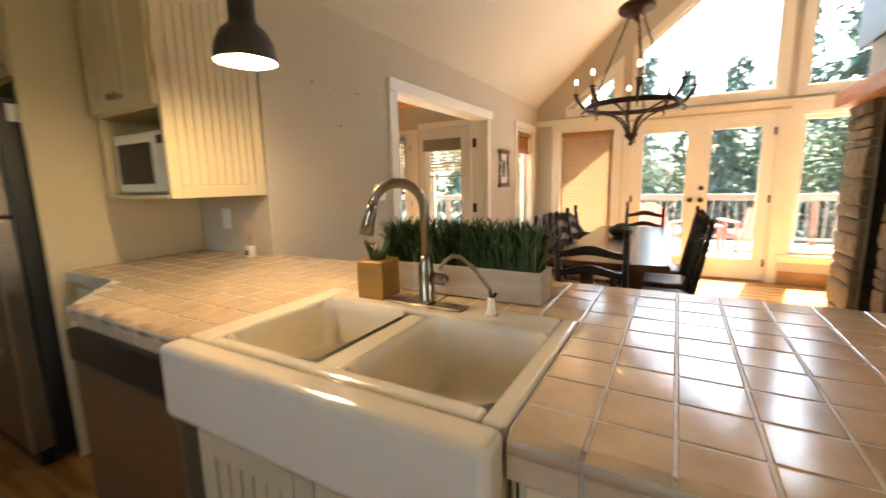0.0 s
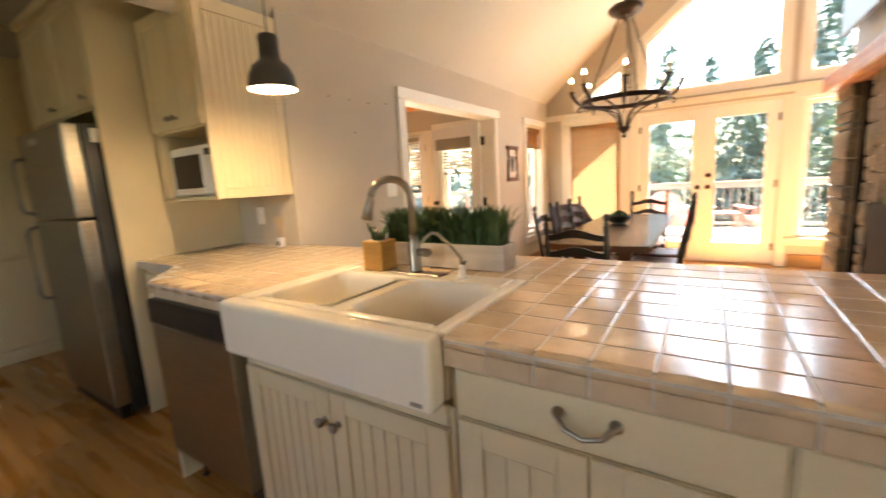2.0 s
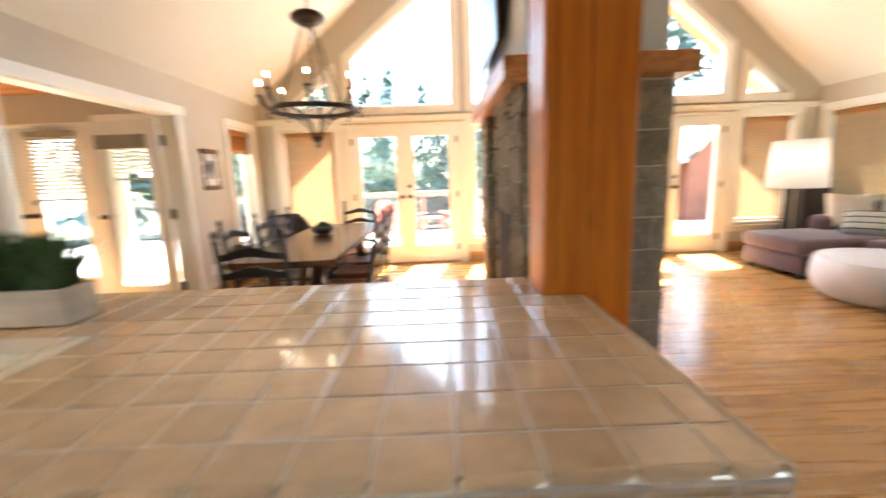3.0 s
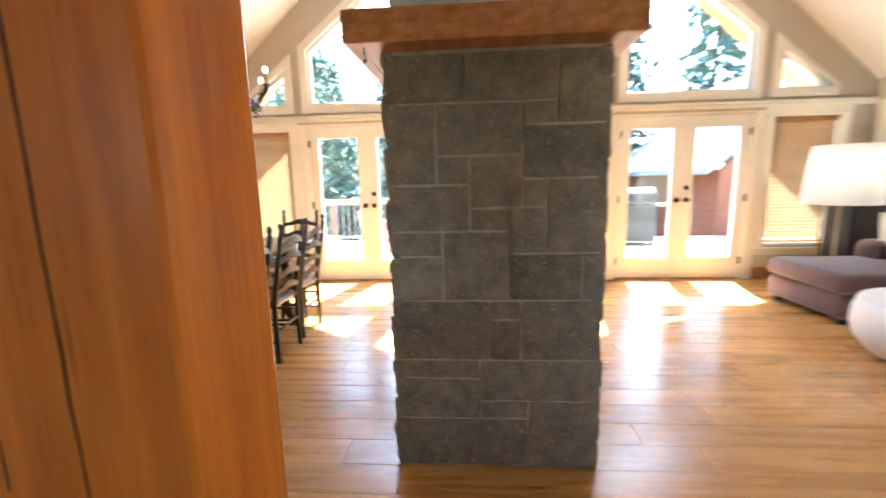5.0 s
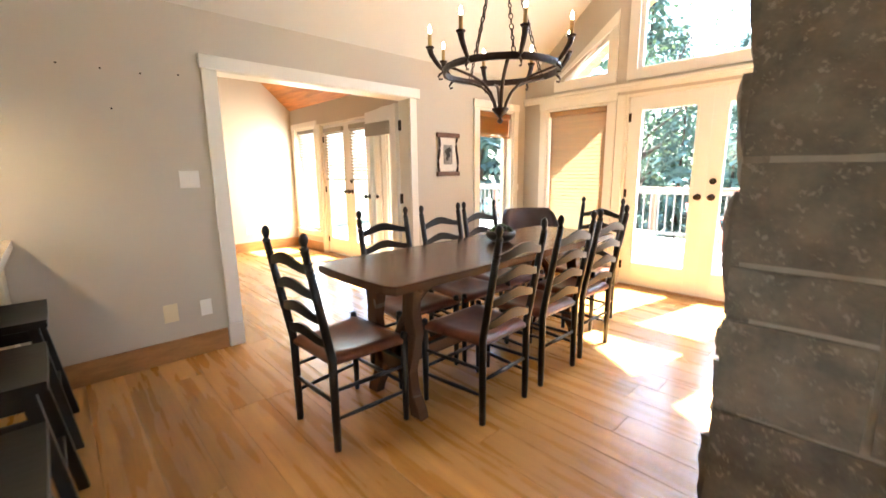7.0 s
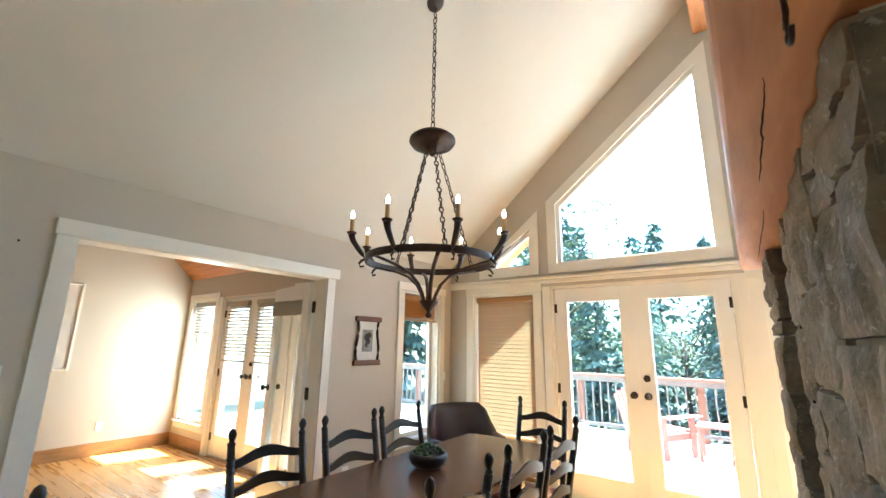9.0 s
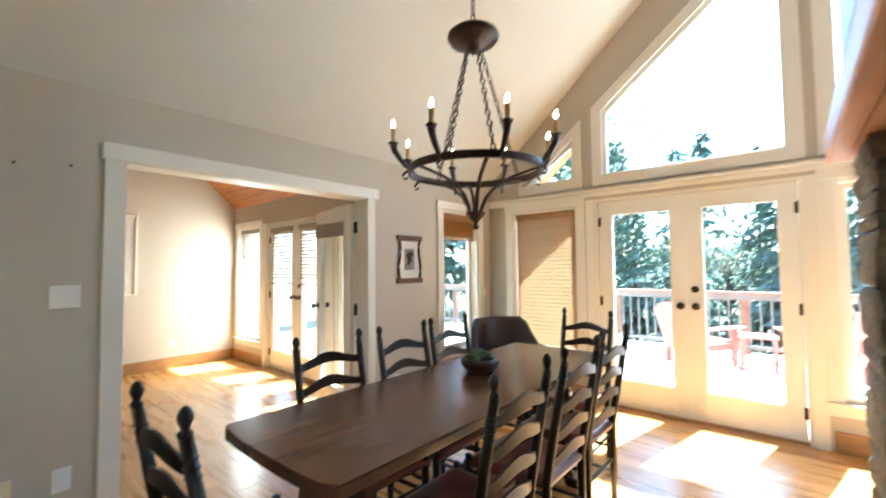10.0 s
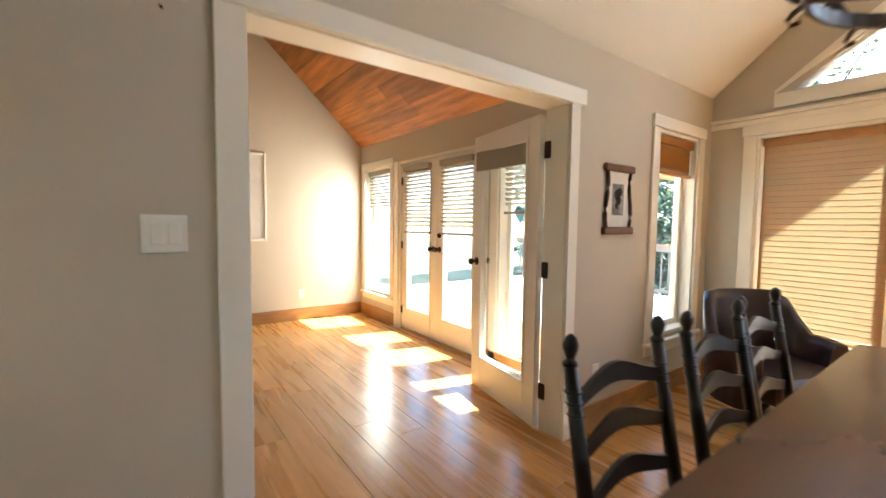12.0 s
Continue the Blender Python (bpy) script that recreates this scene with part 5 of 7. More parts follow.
RING, RZ = 0.352, 0.315
bm = bmesh.new()
n = 48
prof = ((RING - 0.006, -0.019), (RING + 0.008, -0.019), (RING + 0.010, 0.0), (RING + 0.008, 0.019), (RING - 0.006, 0.019))
rings = [[bm.verts.new((r * math.cos(2 * math.pi * i / n), r * math.sin(2 * math.pi * i / n), RZ + z)) for r, z in prof] for i in range(n)]
for i in range(n):
    a, b = rings[i], rings[(i + 1) % n]
    for k in range(5):
        bm.faces.new((a[k], a[(k + 1) % 5], b[(k + 1) % 5], b[k]))
part("ring", bm, M_IRON, chand)
bm = bmesh.new()
lathe(bm, [(0.004, 0), (0.016, 0.008), (0.018, 0.02), (0.009, 0.032), (0.012, 0.04), (0.034, 0.062), (0.054, 0.088), (0.050, 0.096), (0.02, 0.098)], 20)
part("finial", bm, M_IRON, chand)
for k in range(6):
    a = radians(15 + 60 * k)
    c, s = math.cos(a), math.sin(a)
    bm = bmesh.new()
    tube(bm, [(c * r, s * r, z) for r, z in ((0.030, 0.085), (0.045, 0.13), (0.075, 0.185), (0.13, 0.235), (0.21, 0.268), (0.30, 0.290), (0.348, 0.300))], 0.011, 8, 0.7)
    part("rib", bm, M_IRON, chand)
for k in range(8):
    a = radians(10 + 45 * k)
    c, s = math.cos(a), math.sin(a)
    bm = bmesh.new()
    tube(bm, [(c * r, s * r, z) for r, z in ((0.365, 0.262), (0.385, 0.258), (0.392, 0.275), (0.378, 0.292), (0.362, 0.30), (0.375, 0.325), (0.405, 0.36), (0.432, 0.40), (0.440, 0.43))], [0.006, 0.006, 0.006, 0.008, 0.010, 0.012, 0.014, 0.016, 0.019], 9)
    lathe(bm, [(0.020, 0), (0.026, 0.006), (0.027, 0.012), (0.018, 0.014)], 14, (c * 0.44, s * 0.44, 0.43))
    arm = part("arm", bm, M_IRON, chand)
    bm = bmesh.new()
    lathe(bm, [(0.0115, 0), (0.0115, 0.072), (0.008, 0.076)], 12, (c * 0.44, s * 0.44, 0.443))
    part("candle_sleeve", bm, M_CANDLE, arm, "ochre candle sleeve")
    bm = bmesh.new()
    lathe(bm, [(0.006, 0), (0.009, 0.010), (0.010, 0.018), (0.007, 0.031), (0.002, 0.043)], 12, (c * 0.44, s * 0.44, 0.519))
    part("bulb", bm, M_BULB, arm, "glowing flame bulb")
bm = bmesh.new()
lathe(bm, [(0.006, 0.955), (0.014, 0.965), (0.016, 0.98), (0.055, 0.992), (0.085, 1.004), (0.092, 1.018), (0.125, 1.026), (0.140, 1.048), (0.138, 1.066), (0.118, 1.074), (0.114, 1.086), (0.07, 1.098), (0.02, 1.102)], 28)
part("crown", bm, M_IRON, chand)
for k in range(4):
    a = radians((80, 165, 286, 320)[k])
    c, s = math.cos(a), math.sin(a)
    part("chain", chain((c * 0.06, s * 0.06, 1.0), (c * RING, s * RING, RZ + 0.02)), M_IRON, chand)
part("hanging_chain", chain((0, 0, 1.10), (0, 0, RC - 1.56 - 0.05), 0.05, 0.0042, 0.013), M_IRON, chand)
bm = bmesh.new()
lathe(bm, [(0.012, -0.03), (0.035, -0.028), (0.060, -0.01), (0.065, 0.0)], 24)
part("ceiling_rose", bm, M_IRON, chand, at=pose(0, 0, RC - 1.56 - 0.012, 0, -math.degrees(math.atan(SLOPE)), 0))

# framed prints
pic = thing("framed_print", (XL, 5.775, 1.441), "small red-brown framed print of trees", "picture")
part("top_rail", boxes(((0.0, -0.165, 0.175), (0.03, 0.165, 0.222)), r=0.006), M_FRAME, pic)
part("bottom_rail", boxes(((0.0, -0.165, -0.222), (0.03, 0.165, -0.175)), r=0.006), M_FRAME, pic)
for s in (-1, 1):
    bm = bmesh.new()
    tube(bm, [(0.014, s * (0.132 + 0.014 * math.sin(t * 3.14 * 2)), -0.18 + 0.36 * t) for t in np.linspace(0, 1, 9)], 0.012, 8)
    part("side_rail", bm, M_IRON, pic, "wavy black side rail")
part("mount", boxes(((0.002, -0.125, -0.176), (0.008, 0.125, 0.176))), M_PAPER, pic, "pale paper mount")
part("image", boxes(((0.008, -0.065, -0.10), (0.0095, 0.065, 0.10))), M_GREY2, pic, "dark tree print")
bm = bmesh.new()
for y, z, r in ((-0.01, 0.03, 0.035), (0.02, 0.05, 0.028), (0.005, -0.005, 0.030), (-0.015, -0.04, 0.02)):
    poly_plate(bm, [(y + r * math.cos(t) * (1 + 0.2 * math.sin(5 * t)), z + r * math.sin(t)) for t in np.linspace(0, 6.28, 13)[:-1]], 0.0, 0.0008)
part("drawing", bm, M_INK, pic, at=Matrix(((0, 0, 1, 0.0096), (1, 0, 0, 0), (0, 1, 0, 0), (0, 0, 0, 1))))

pic2 = thing("wall_print", (SX, 4.15, 1.565), "white framed print on the sunroom wall", "picture")
part("frame", boxes(((0.0, -0.38, -0.53), (0.025, -0.355, 0.53)), ((0.0, 0.355, -0.53), (0.025, 0.38, 0.53)), ((0.0, -0.355, 0.505), (0.025, 0.355, 0.53)), ((0.0, -0.355, -0.53), (0.025, 0.355, -0.505)), r=0.004), M_TRIM, pic2)
part("mount", boxes(((0.003, -0.354, -0.504), (0.010, 0.354, 0.504))), M_PAPER, pic2, "cream paper mount")
part("image", boxes(((0.010, -0.16, -0.02), (0.0115, 0.13, 0.24))), M_INK, pic2, "dark printed image")

# leather armchair in the corner
arm = thing("armchair", (-0.02, 6.50, 0), "dark plum leather tub armchair", "armchair", turn=62)
bm = bmesh.new()
n = 22
outer, inner = [], []
for i in range(n + 1):
    a = radians(-40 + 260 * i / n)
    h = 0.58 + 0.26 * min(max((math.sin(a) - 0.2) / 0.4, 0), 1)
    co, si = math.cos(a), math.sin(a)
    outer.append([(0.36 * co * k, 0.34 * si * k, z) for z, k in ((0.18, 0.94), (0.45, 1.0), (h - 0.05, 1.06), (h, 1.03))])
    inner.append([(0.36 * co * k, 0.34 * si * k, z) for z, k in ((h, 0.90), (h - 0.06, 0.84), (0.42, 0.80), (0.30, 0.80))])
cols = [[bm.verts.new(p) for p in o + i] for o, i in zip(outer, inner)]
for a, b in zip(cols, cols[1:]):
    for k in range(7):
        bm.faces.new((a[k], b[k], b[k + 1], a[k + 1])).smooth = True
    bm.faces.new((a[7], b[7], b[0], a[0]))
for c in (cols[0], cols[-1]):
    bm.faces.new(c)
part("shell", bm, M_PLUM, arm)
bm = bmesh.new()
rounded(bm, (-0.28, -0.34, 0.26), (0.28, 0.24, 0.43), 0.05, 4)
part("seat_cushion", bm, M_PLUM, arm)
for sx in (-1, 1):
    for sy in (-1, 1):
        bm = bmesh.new()
        tube(bm, [(sx * 0.24, sy * 0.22, 0.26), (sx * 0.27, sy * 0.26, 0)], [0.02, 0.013], 8)
        part("leg", bm, M_DARKWOOD, arm)


# ---- glazed doors and blinds ----
def slat_blind(name, label, axis, at, a, b, z0, z1, material, side=-1, pitch=0.042, tilt=-84, head=0.06, gather=0.0, width=0.0424):
    """A horizontal-slat blind: headrail, slats and bottom rail. axis: the wall's normal."""
    root = thing(name, (at, (a + b) / 2, z1) if axis == "x" else ((a + b) / 2, at, z1), label, "blind")
    L = (b - a) / 2
    turn = pose(0, 0, 0, 0, 0, 90) if axis == "x" else Matrix()
    part("headrail", boxes(((-L, -0.03, -head), (L, 0.03, 0)), r=0.003), material, root, at=turn)
    n = int((z1 - z0 - head - 0.03) / pitch)
    c, s = math.cos(radians(tilt)) * width / 2, math.sin(radians(tilt)) * width / 2
    bm = bmesh.new()
    v = []
    for x in (-L + 0.004, L - 0.004):
        for y, z in ((-c, -s), (-c * 0.3, -s * 0.2), (c, s)):
            v.append((x, y, z))
    vs = [bm.verts.new(p) for p in v] + [bm.verts.new((p[0], p[1] + 0.0015, p[2] + 0.002)) for p in v]
    for f in ((0, 1, 4, 3), (1, 2, 5, 4), (6, 9, 10, 7), (7, 10, 11, 8), (0, 3, 9, 6), (2, 8, 11, 5), (0, 6, 7, 1), (1, 7, 8, 2), (3, 4, 10, 9), (4, 5, 11, 10)):
        bm.faces.new([vs[i] for i in f])
    first = part("slat", bm, material, root, at=turn @ Matrix.Translation((0, 0, -head - pitch * 0.6)))
    for i in range(1, n):
        o = first.copy()
        scene.collection.objects.link(o)
        o.matrix_basis = turn @ Matrix.Translation((0, 0, -head - pitch * (i + 0.6)))
    zb = -(z1 - z0)
    part("bottom_rail", boxes(((-L + 0.003, -0.022, zb), (L - 0.003, 0.022, zb + 0.022)), r=0.003), material, root, at=turn)
    return root


slat_blind("wooden_blind", "honey wooden slat blind lowered over the window", "y", YG + 0.045, -0.315, 0.385, 0.46, 1.95, M_BAMBOO)
slat_blind("wooden_blind", "honey wooden slat blind lowered over the window", "y", YG + 0.045, 6.295, 6.995, 0.46, 1.95, M_BAMBOO)
slat_blind("wooden_blind", "orange wooden slat blind covering the side window", "x", XR + 0.05, 6.06, 6.94, 0.49, 1.97, M_BAMBOO, tilt=80)
slat_blind("wooden_blind", "honey wooden slat blind drawn up to the head", "x", XL - 0.045, 6.30, 6.88, 1.66, 1.94, M_BAMBOO, pitch=0.020)
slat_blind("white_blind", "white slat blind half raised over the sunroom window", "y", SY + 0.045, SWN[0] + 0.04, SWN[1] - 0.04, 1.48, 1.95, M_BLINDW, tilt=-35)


def glazed_leaf(name, w, h, label, hinge_side=1, knob=True, deadbolt=False, blind_h=0.0):
    """A full-glass door leaf standing in its own xz plane: x from 0 (hinge) to w, y its thickness."""
    t = thing(name, (0, 0, 0), label, "door")
    st, tp, bt = 0.115, 0.125, 0.245
    d = 0.022
    fr = bmesh.new()
    for lo, hi in (((0, -d, 0.006), (st, d, h)), ((w - st, -d, 0.006), (w, d, h)), ((st, -d, h - tp), (w - st, d, h)), ((st, -d, 0.006), (w - st, d, bt))):
        rounded(fr, lo, hi, 0.002)
    part("frame", fr, M_DOORW, t)
    bm = bmesh.new()
    for s in (-1, 1):
        y0, y1 = sorted((s * d, s * (d + 0.006)))
        for lo, hi in (((st - 0.008, y0, bt - 0.008), (st + 0.014, y1, h - tp + 0.008)), ((w - st - 0.014, y0, bt - 0.008), (w - st + 0.008, y1, h - tp + 0.008)),
                       ((st + 0.014, y0, h - tp - 0.014), (w - st - 0.014, y1, h - tp + 0.008)), ((st + 0.014, y0, bt - 0.008), (w - st - 0.014, y1, bt + 0.014))):
            rounded(bm, lo, hi, 0.002)
    part("glazing_bead", bm, M_DOORW, t)
    g = part("pane", boxes(((st - 0.002, -0.003, bt - 0.002), (w - st + 0.002, 0.003, h - tp + 0.002))), M_GLASS, t)
    g.visible_shadow = False
    if knob:
        for s in (-1, 1):
            bm = bmesh.new()
            lathe(bm, [(0.032, 0), (0.032, 0.005), (0.011, 0.010), (0.010, 0.03), (0.022, 0.036), (0.027, 0.050), (0.022, 0.064), (0.006, 0.068)], 18)
            part("knob", bm, M_HINGE, t, "dark bronze knob", at=pose(w - 0.058, s * d, 0.985, -90 * s, 0, 0))
    if deadbolt:
        bm = bmesh.new()
        lathe(bm, [(0.030, 0), (0.030, 0.008), (0.022, 0.014), (0.004, 0.016)], 18)
        rounded(bm, (-0.006, -0.018, 0.014), (0.006, 0.018, 0.03), 0.002)
        part("deadbolt", bm, M_HINGE, t, "dark bronze deadbolt", at=pose(w - 0.058, -d, 1.135, 90, 0, 0))
    for z in (0.22, 1.0, h - 0.20):
        bm = bmesh.new()
        tube(bm, [(-0.004, -d - 0.006, z - 0.045), (-0.004, -d - 0.006, z + 0.045)], 0.006, 8)
        rounded(bm, (-0.003, -d - 0.003, z - 0.045), (0.022, -d + 0.001, z + 0.045), 0.001)
        part("hinge", bm, M_HINGE, t, "dark bronze hinge")
    return t


def door_frame(name, a, b, y, z, depth, label):
    root = structure(name, boxes(((a, y, 0), (a + 0.03, y + depth, z)), ((b - 0.03, y, 0), (b, y + depth, z)), ((a + 0.03, y, z - 0.03), (b - 0.03, y + depth, z)), r=0.002), M_TRIM, label, "door frame")
    part("threshold", boxes(((a + 0.03, y + 0.005, -0.01), (b - 0.03, y + depth - 0.001, 0.012)), r=0.004), M_BASE, root, "oak threshold")
    part("casing", boxes(((a - 0.085, y - 0.02, 0), (a + 0.008, y - 0.001, z - 0.002)), r=0.003), M_TRIM, root)
    part("casing", boxes(((b - 0.008, y - 0.02, 0), (b + 0.085, y - 0.001, z - 0.002)), r=0.003), M_TRIM, root)
    return root


def leaf_pair(a, b, y, h, label, blinds=False):
    w = (b - a - 0.066) / 2
    one = glazed_leaf("french_door", w, h, label, knob=True)
    one.matrix_basis = pose(a + 0.033, y, 0.012)
    two = glazed_leaf("french_door", w, h, label, knob=True, deadbolt=True)
    two.matrix_basis = Matrix.Translation((b - 0.033, y, 0.012)) @ Matrix.Diagonal((-1, 1, 1, 1))
    return one, two


door_frame("door_1", *LOW[1][:2], YG, 2.03, T, "white frame of the dining terrace doors")
leaf_pair(*LOW[1][:2], YG + 0.05, 1.985, "white full-glass french door to the deck, closed")
door_frame("door_2", *LOW[4][:2], YG, 2.03, T, "white frame of the living room terrace doors")
leaf_pair(*LOW[4][:2], YG + 0.05, 1.985, "white full-glass french door to the deck, closed")
door_frame("door_3", *SFD[:2], SY, 2.0, T, "white frame of the sunroom doors")
leaf_pair(*SFD[:2], SY + 0.05, 1.955, "white full-glass sunroom door with a slat blind")
mid = (SFD[0] + SFD[1]) / 2
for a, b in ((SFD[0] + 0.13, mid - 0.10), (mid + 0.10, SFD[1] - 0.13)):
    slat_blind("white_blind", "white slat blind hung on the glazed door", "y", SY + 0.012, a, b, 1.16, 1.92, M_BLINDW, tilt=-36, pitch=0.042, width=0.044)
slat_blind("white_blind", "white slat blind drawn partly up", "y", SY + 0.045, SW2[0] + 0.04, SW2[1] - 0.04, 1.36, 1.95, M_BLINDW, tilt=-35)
open_leaf = glazed_leaf("interior_door", 0.80, 1.93, "white full-glass interior door standing open")
open_leaf.matrix_basis = pose(XL - T - 0.015, OP1 - 0.008, 0.004, 0, 0, 168.5)
for z in (0.25, 1.0, 1.72):
    tagged(part("jamb_hinge", boxes(((XL - T - 0.004, OP1 - 0.006, z - 0.05), (XL - T + 0.045, OP1 - 0.001, z + 0.05)), r=0.002), M_HINGE), "dark bronze butt hinge on the jamb", "hinge", "jamb hinges")
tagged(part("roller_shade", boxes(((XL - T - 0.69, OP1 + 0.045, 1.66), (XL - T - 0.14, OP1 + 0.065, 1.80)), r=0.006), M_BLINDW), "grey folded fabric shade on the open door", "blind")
tagged(part("chime", boxes(((XL, 7.0, 1.02), (XL + 0.01, 7.03, 1.10)), r=0.002), M_WHITE), "small white sensor beside the corner", "sensor")

# ---- living room ----
sofa = thing("sofa", (6.5, 5.3, 0), "plum upholstered sectional sofa with a chaise", "sofa")


def soft(lo, hi, r=0.06, seg=4, puff=0.02):
    bm = bmesh.new()
    rounded(bm, lo, hi, r, seg)
    c = [(lo[i] + hi[i]) / 2 for i in range(3)]
    for v in bm.verts:
        u = [(v.co[i] - c[i]) / max((hi[i] - lo[i]) / 2, 1e-6) for i in range(3)]
        v.co.z += puff * u[2] * (1 - u[0] ** 2) * (1 - u[1] ** 2)
    for f in bm.faces:
        f.smooth = True
    return bm


part("chaise_base", soft((5.80, 5.42, 0.05), (7.28, 6.32, 0.27), 0.05, 3, 0), M_SOFA, sofa)
part("chaise_cushion", soft((5.77, 5.40, 0.272), (7.0, 6.33, 0.45), 0.07), M_SOFA, sofa)
part("base", soft((6.42, 3.3, 0.05), (7.28, 5.40, 0.27), 0.05, 3, 0), M_SOFA, sofa)
part("seat_cushion", soft((6.38, 4.36, 0.272), (7.05, 5.38, 0.45), 0.06), M_SOFA, sofa)
part("seat_cushion", soft((6.38, 3.32, 0.272), (7.05, 4.34, 0.45), 0.06), M_SOFA, sofa)
part("backrest", soft((7.02, 3.3, 0.28), (7.30, 6.2, 0.82), 0.09, 4, 0), M_SOFA, sofa)
part("arm", soft((6.62, 6.06, 0.30), (7.28, 6.34, 0.62), 0.07, 4, 0.01), M_SOFA, sofa)
for x, y in ((5.88, 5.50), (5.88, 6.24), (6.5, 3.4), (7.2, 3.4)):
    part("foot", boxes(((x - 0.03, y - 0.03, 0), (x + 0.03, y + 0.03, 0.055)), r=0.004), M_BLACK, sofa)
local(sofa)


def cushion(name, at, rx, ry, rz, w, h, material, label, stripes=0):
    root = thing(name, at, label, "cushion")
    root.matrix_basis = pose(*at, rx, ry, rz)
    bm = bmesh.new()
    n = 10
    top = []
    for sgn in (1, -1):
        g = []
        for j in range(n + 1):
            row = []
            for i in range(n + 1):
                u, v = i / n * 2 - 1, j / n * 2 - 1
                k = 1 - 0.06 * (1 - abs(u)) * abs(v) ** 3 - 0.06 * (1 - abs(v)) * abs(u) ** 3
                row.append(bm.verts.new((u * w / 2 * k, sgn * 0.085 * ((1 - u ** 4) * (1 - v ** 4)) ** 0.6, (v + 1) * h / 2 * k)))
            g.append(row)
        for j in range(n):
            for i in range(n):
                f = bm.faces.new((g[j][i], g[j][i + 1], g[j + 1][i + 1], g[j + 1][i]))
                f.smooth = True
        top.append(g)
    bmesh.ops.remove_doubles(bm, verts=bm.verts, dist=0.0005)
    part("cover", bm, material, root)
    for s in range(stripes):
        bm = bmesh.new()
        v0 = -0.7 + 1.4 * s / (stripes - 1)
        prev = None
        for i in range(n + 1):
            u = (i / n * 2 - 1) * 0.96
            cur = [bm.verts.new((u * w / 2, -0.087 * ((1 - u ** 4) * (1 - vv ** 4)) ** 0.6 - 0.002, (vv + 1) * h / 2)) for vv in (v0 - 0.05, v0 + 0.05)]
            if prev:
                bm.faces.new((prev[0], cur[0], cur[1], prev[1]))
            prev = cur
        bmesh.ops.solidify(bm, geom=list(bm.faces), thickness=0.002)
        part("stripe", bm, M_STRIPE, root)
    return root


cushion("cushion", (6.88, 5.98, 0.455), -18, 0, -35, 0.52, 0.46, M_CUSH, "large cream linen cushion on the chaise")
cushion("cushion", (6.90, 5.45, 0.455), -20, 0, -75, 0.50, 0.44, M_CUSH, "large cream linen cushion leaning on the backrest")
cushion("striped_cushion", (6.70, 5.60, 0.455), -25, 0, -55, 0.50, 0.30, M_CUSH, "cream cushion with charcoal stripes", 4)

otto = thing("drum_table", (6.02, 4.70, 0), "white round drum coffee table", "coffee table")
bm = bmesh.new()
lathe(bm, [(0.42, 0.0), (0.50, 0.02), (0.575, 0.11), (0.60, 0.20), (0.592, 0.30), (0.565, 0.385), (0.555, 0.392), (0.05, 0.394)], 48)
part("drum", bm, M_OTTO, otto)
cup = thing("footed_pot", (6.08, 4.62, 0.394), "small grey footed pot on the drum table", "pot")
bm = bmesh.new()
lathe(bm, [(0.05, 0.02), (0.07, 0.03), (0.075, 0.10), (0.07, 0.105), (0.06, 0.09)], 20)
part("pot", bm, M_GREY2, cup)
for k in range(3):
    a = k * 2.09
    bm = bmesh.new()
    ball(bm, (0.045 * math.cos(a), 0.045 * math.sin(a), 0.011), 0.011, 1, 8)
    part("foot", bm, M_BLACK, cup)

lamp = thing("floor_lamp", (6.68, 6.62, 0), "floor lamp with a large white drum shade", "floor lamp")
bm = bmesh.new()
n = 36
for r0, r1, z0, z1 in ((0.345, 0.29, 0.955, 1.575),):
    a = [bm.verts.new((r0 * math.cos(6.2832 * i / n), r0 * math.sin(6.2832 * i / n), z0)) for i in range(n)]
    b = [bm.verts.new((r1 * math.cos(6.2832 * i / n), r1 * math.sin(6.2832 * i / n), z1)) for i in range(n)]
    for i in range(n):
        bm.faces.new((a[i], a[(i + 1) % n], b[(i + 1) % n], b[i])).smooth = True
bmesh.ops.solidify(bm, geom=list(bm.faces), thickness=0.003)
part("shade", bm, M_SHADE, lamp, "white linen shade")
point_lamp("floor_lamp_light", (6.68, 6.62, 1.36), 0.7, (1.0, 0.93, 0.82), 0.05)
bm = bmesh.new()
lathe(bm, [(0.02, 0.02), (0.014, 0.3), (0.012, 1.30), (0.02, 1.32)], 12)
part("pole", bm, M_NICKEL, lamp)
bm = bmesh.new()
for k in range(3):
    a = k * 2.094
    tube(bm, [(0, 0, 1.55), (0.29 * math.cos(a), 0.29 * math.sin(a), 1.572)], 0.003, 6)
part("spider", bm, M_NICKEL, lamp)
bm = bmesh.new()
lathe(bm, [(0.15, 0), (0.15, 0.015), (0.03, 0.03)], 28)
part("base", bm, M_NICKEL, lamp)

spk = thing("speaker", (6.98, 6.78, 0), "tall black loudspeaker cabinet in the corner", "speaker")
part("cabinet", boxes(((-0.17, -0.16, 0.02), (0.20, 0.18, 1.03)), r=0.008), M_BLACK, spk)
part("grille", boxes(((-0.155, -0.172, 0.06), (0.185, -0.161, 0.99)), r=0.004), M_PLUM, spk)
part("plinth", boxes(((-0.16, -0.15, 0), (0.19, 0.17, 0.02))), M_BLACK, spk)
foot = thing("footstool", (5.05, 2.98, 0), "dark purple upholstered ottoman block", "ottoman")
part("cushion", soft((-0.35, -0.45, 0.06), (0.35, 0.35, 0.40), 0.06), M_SOFA, foot)
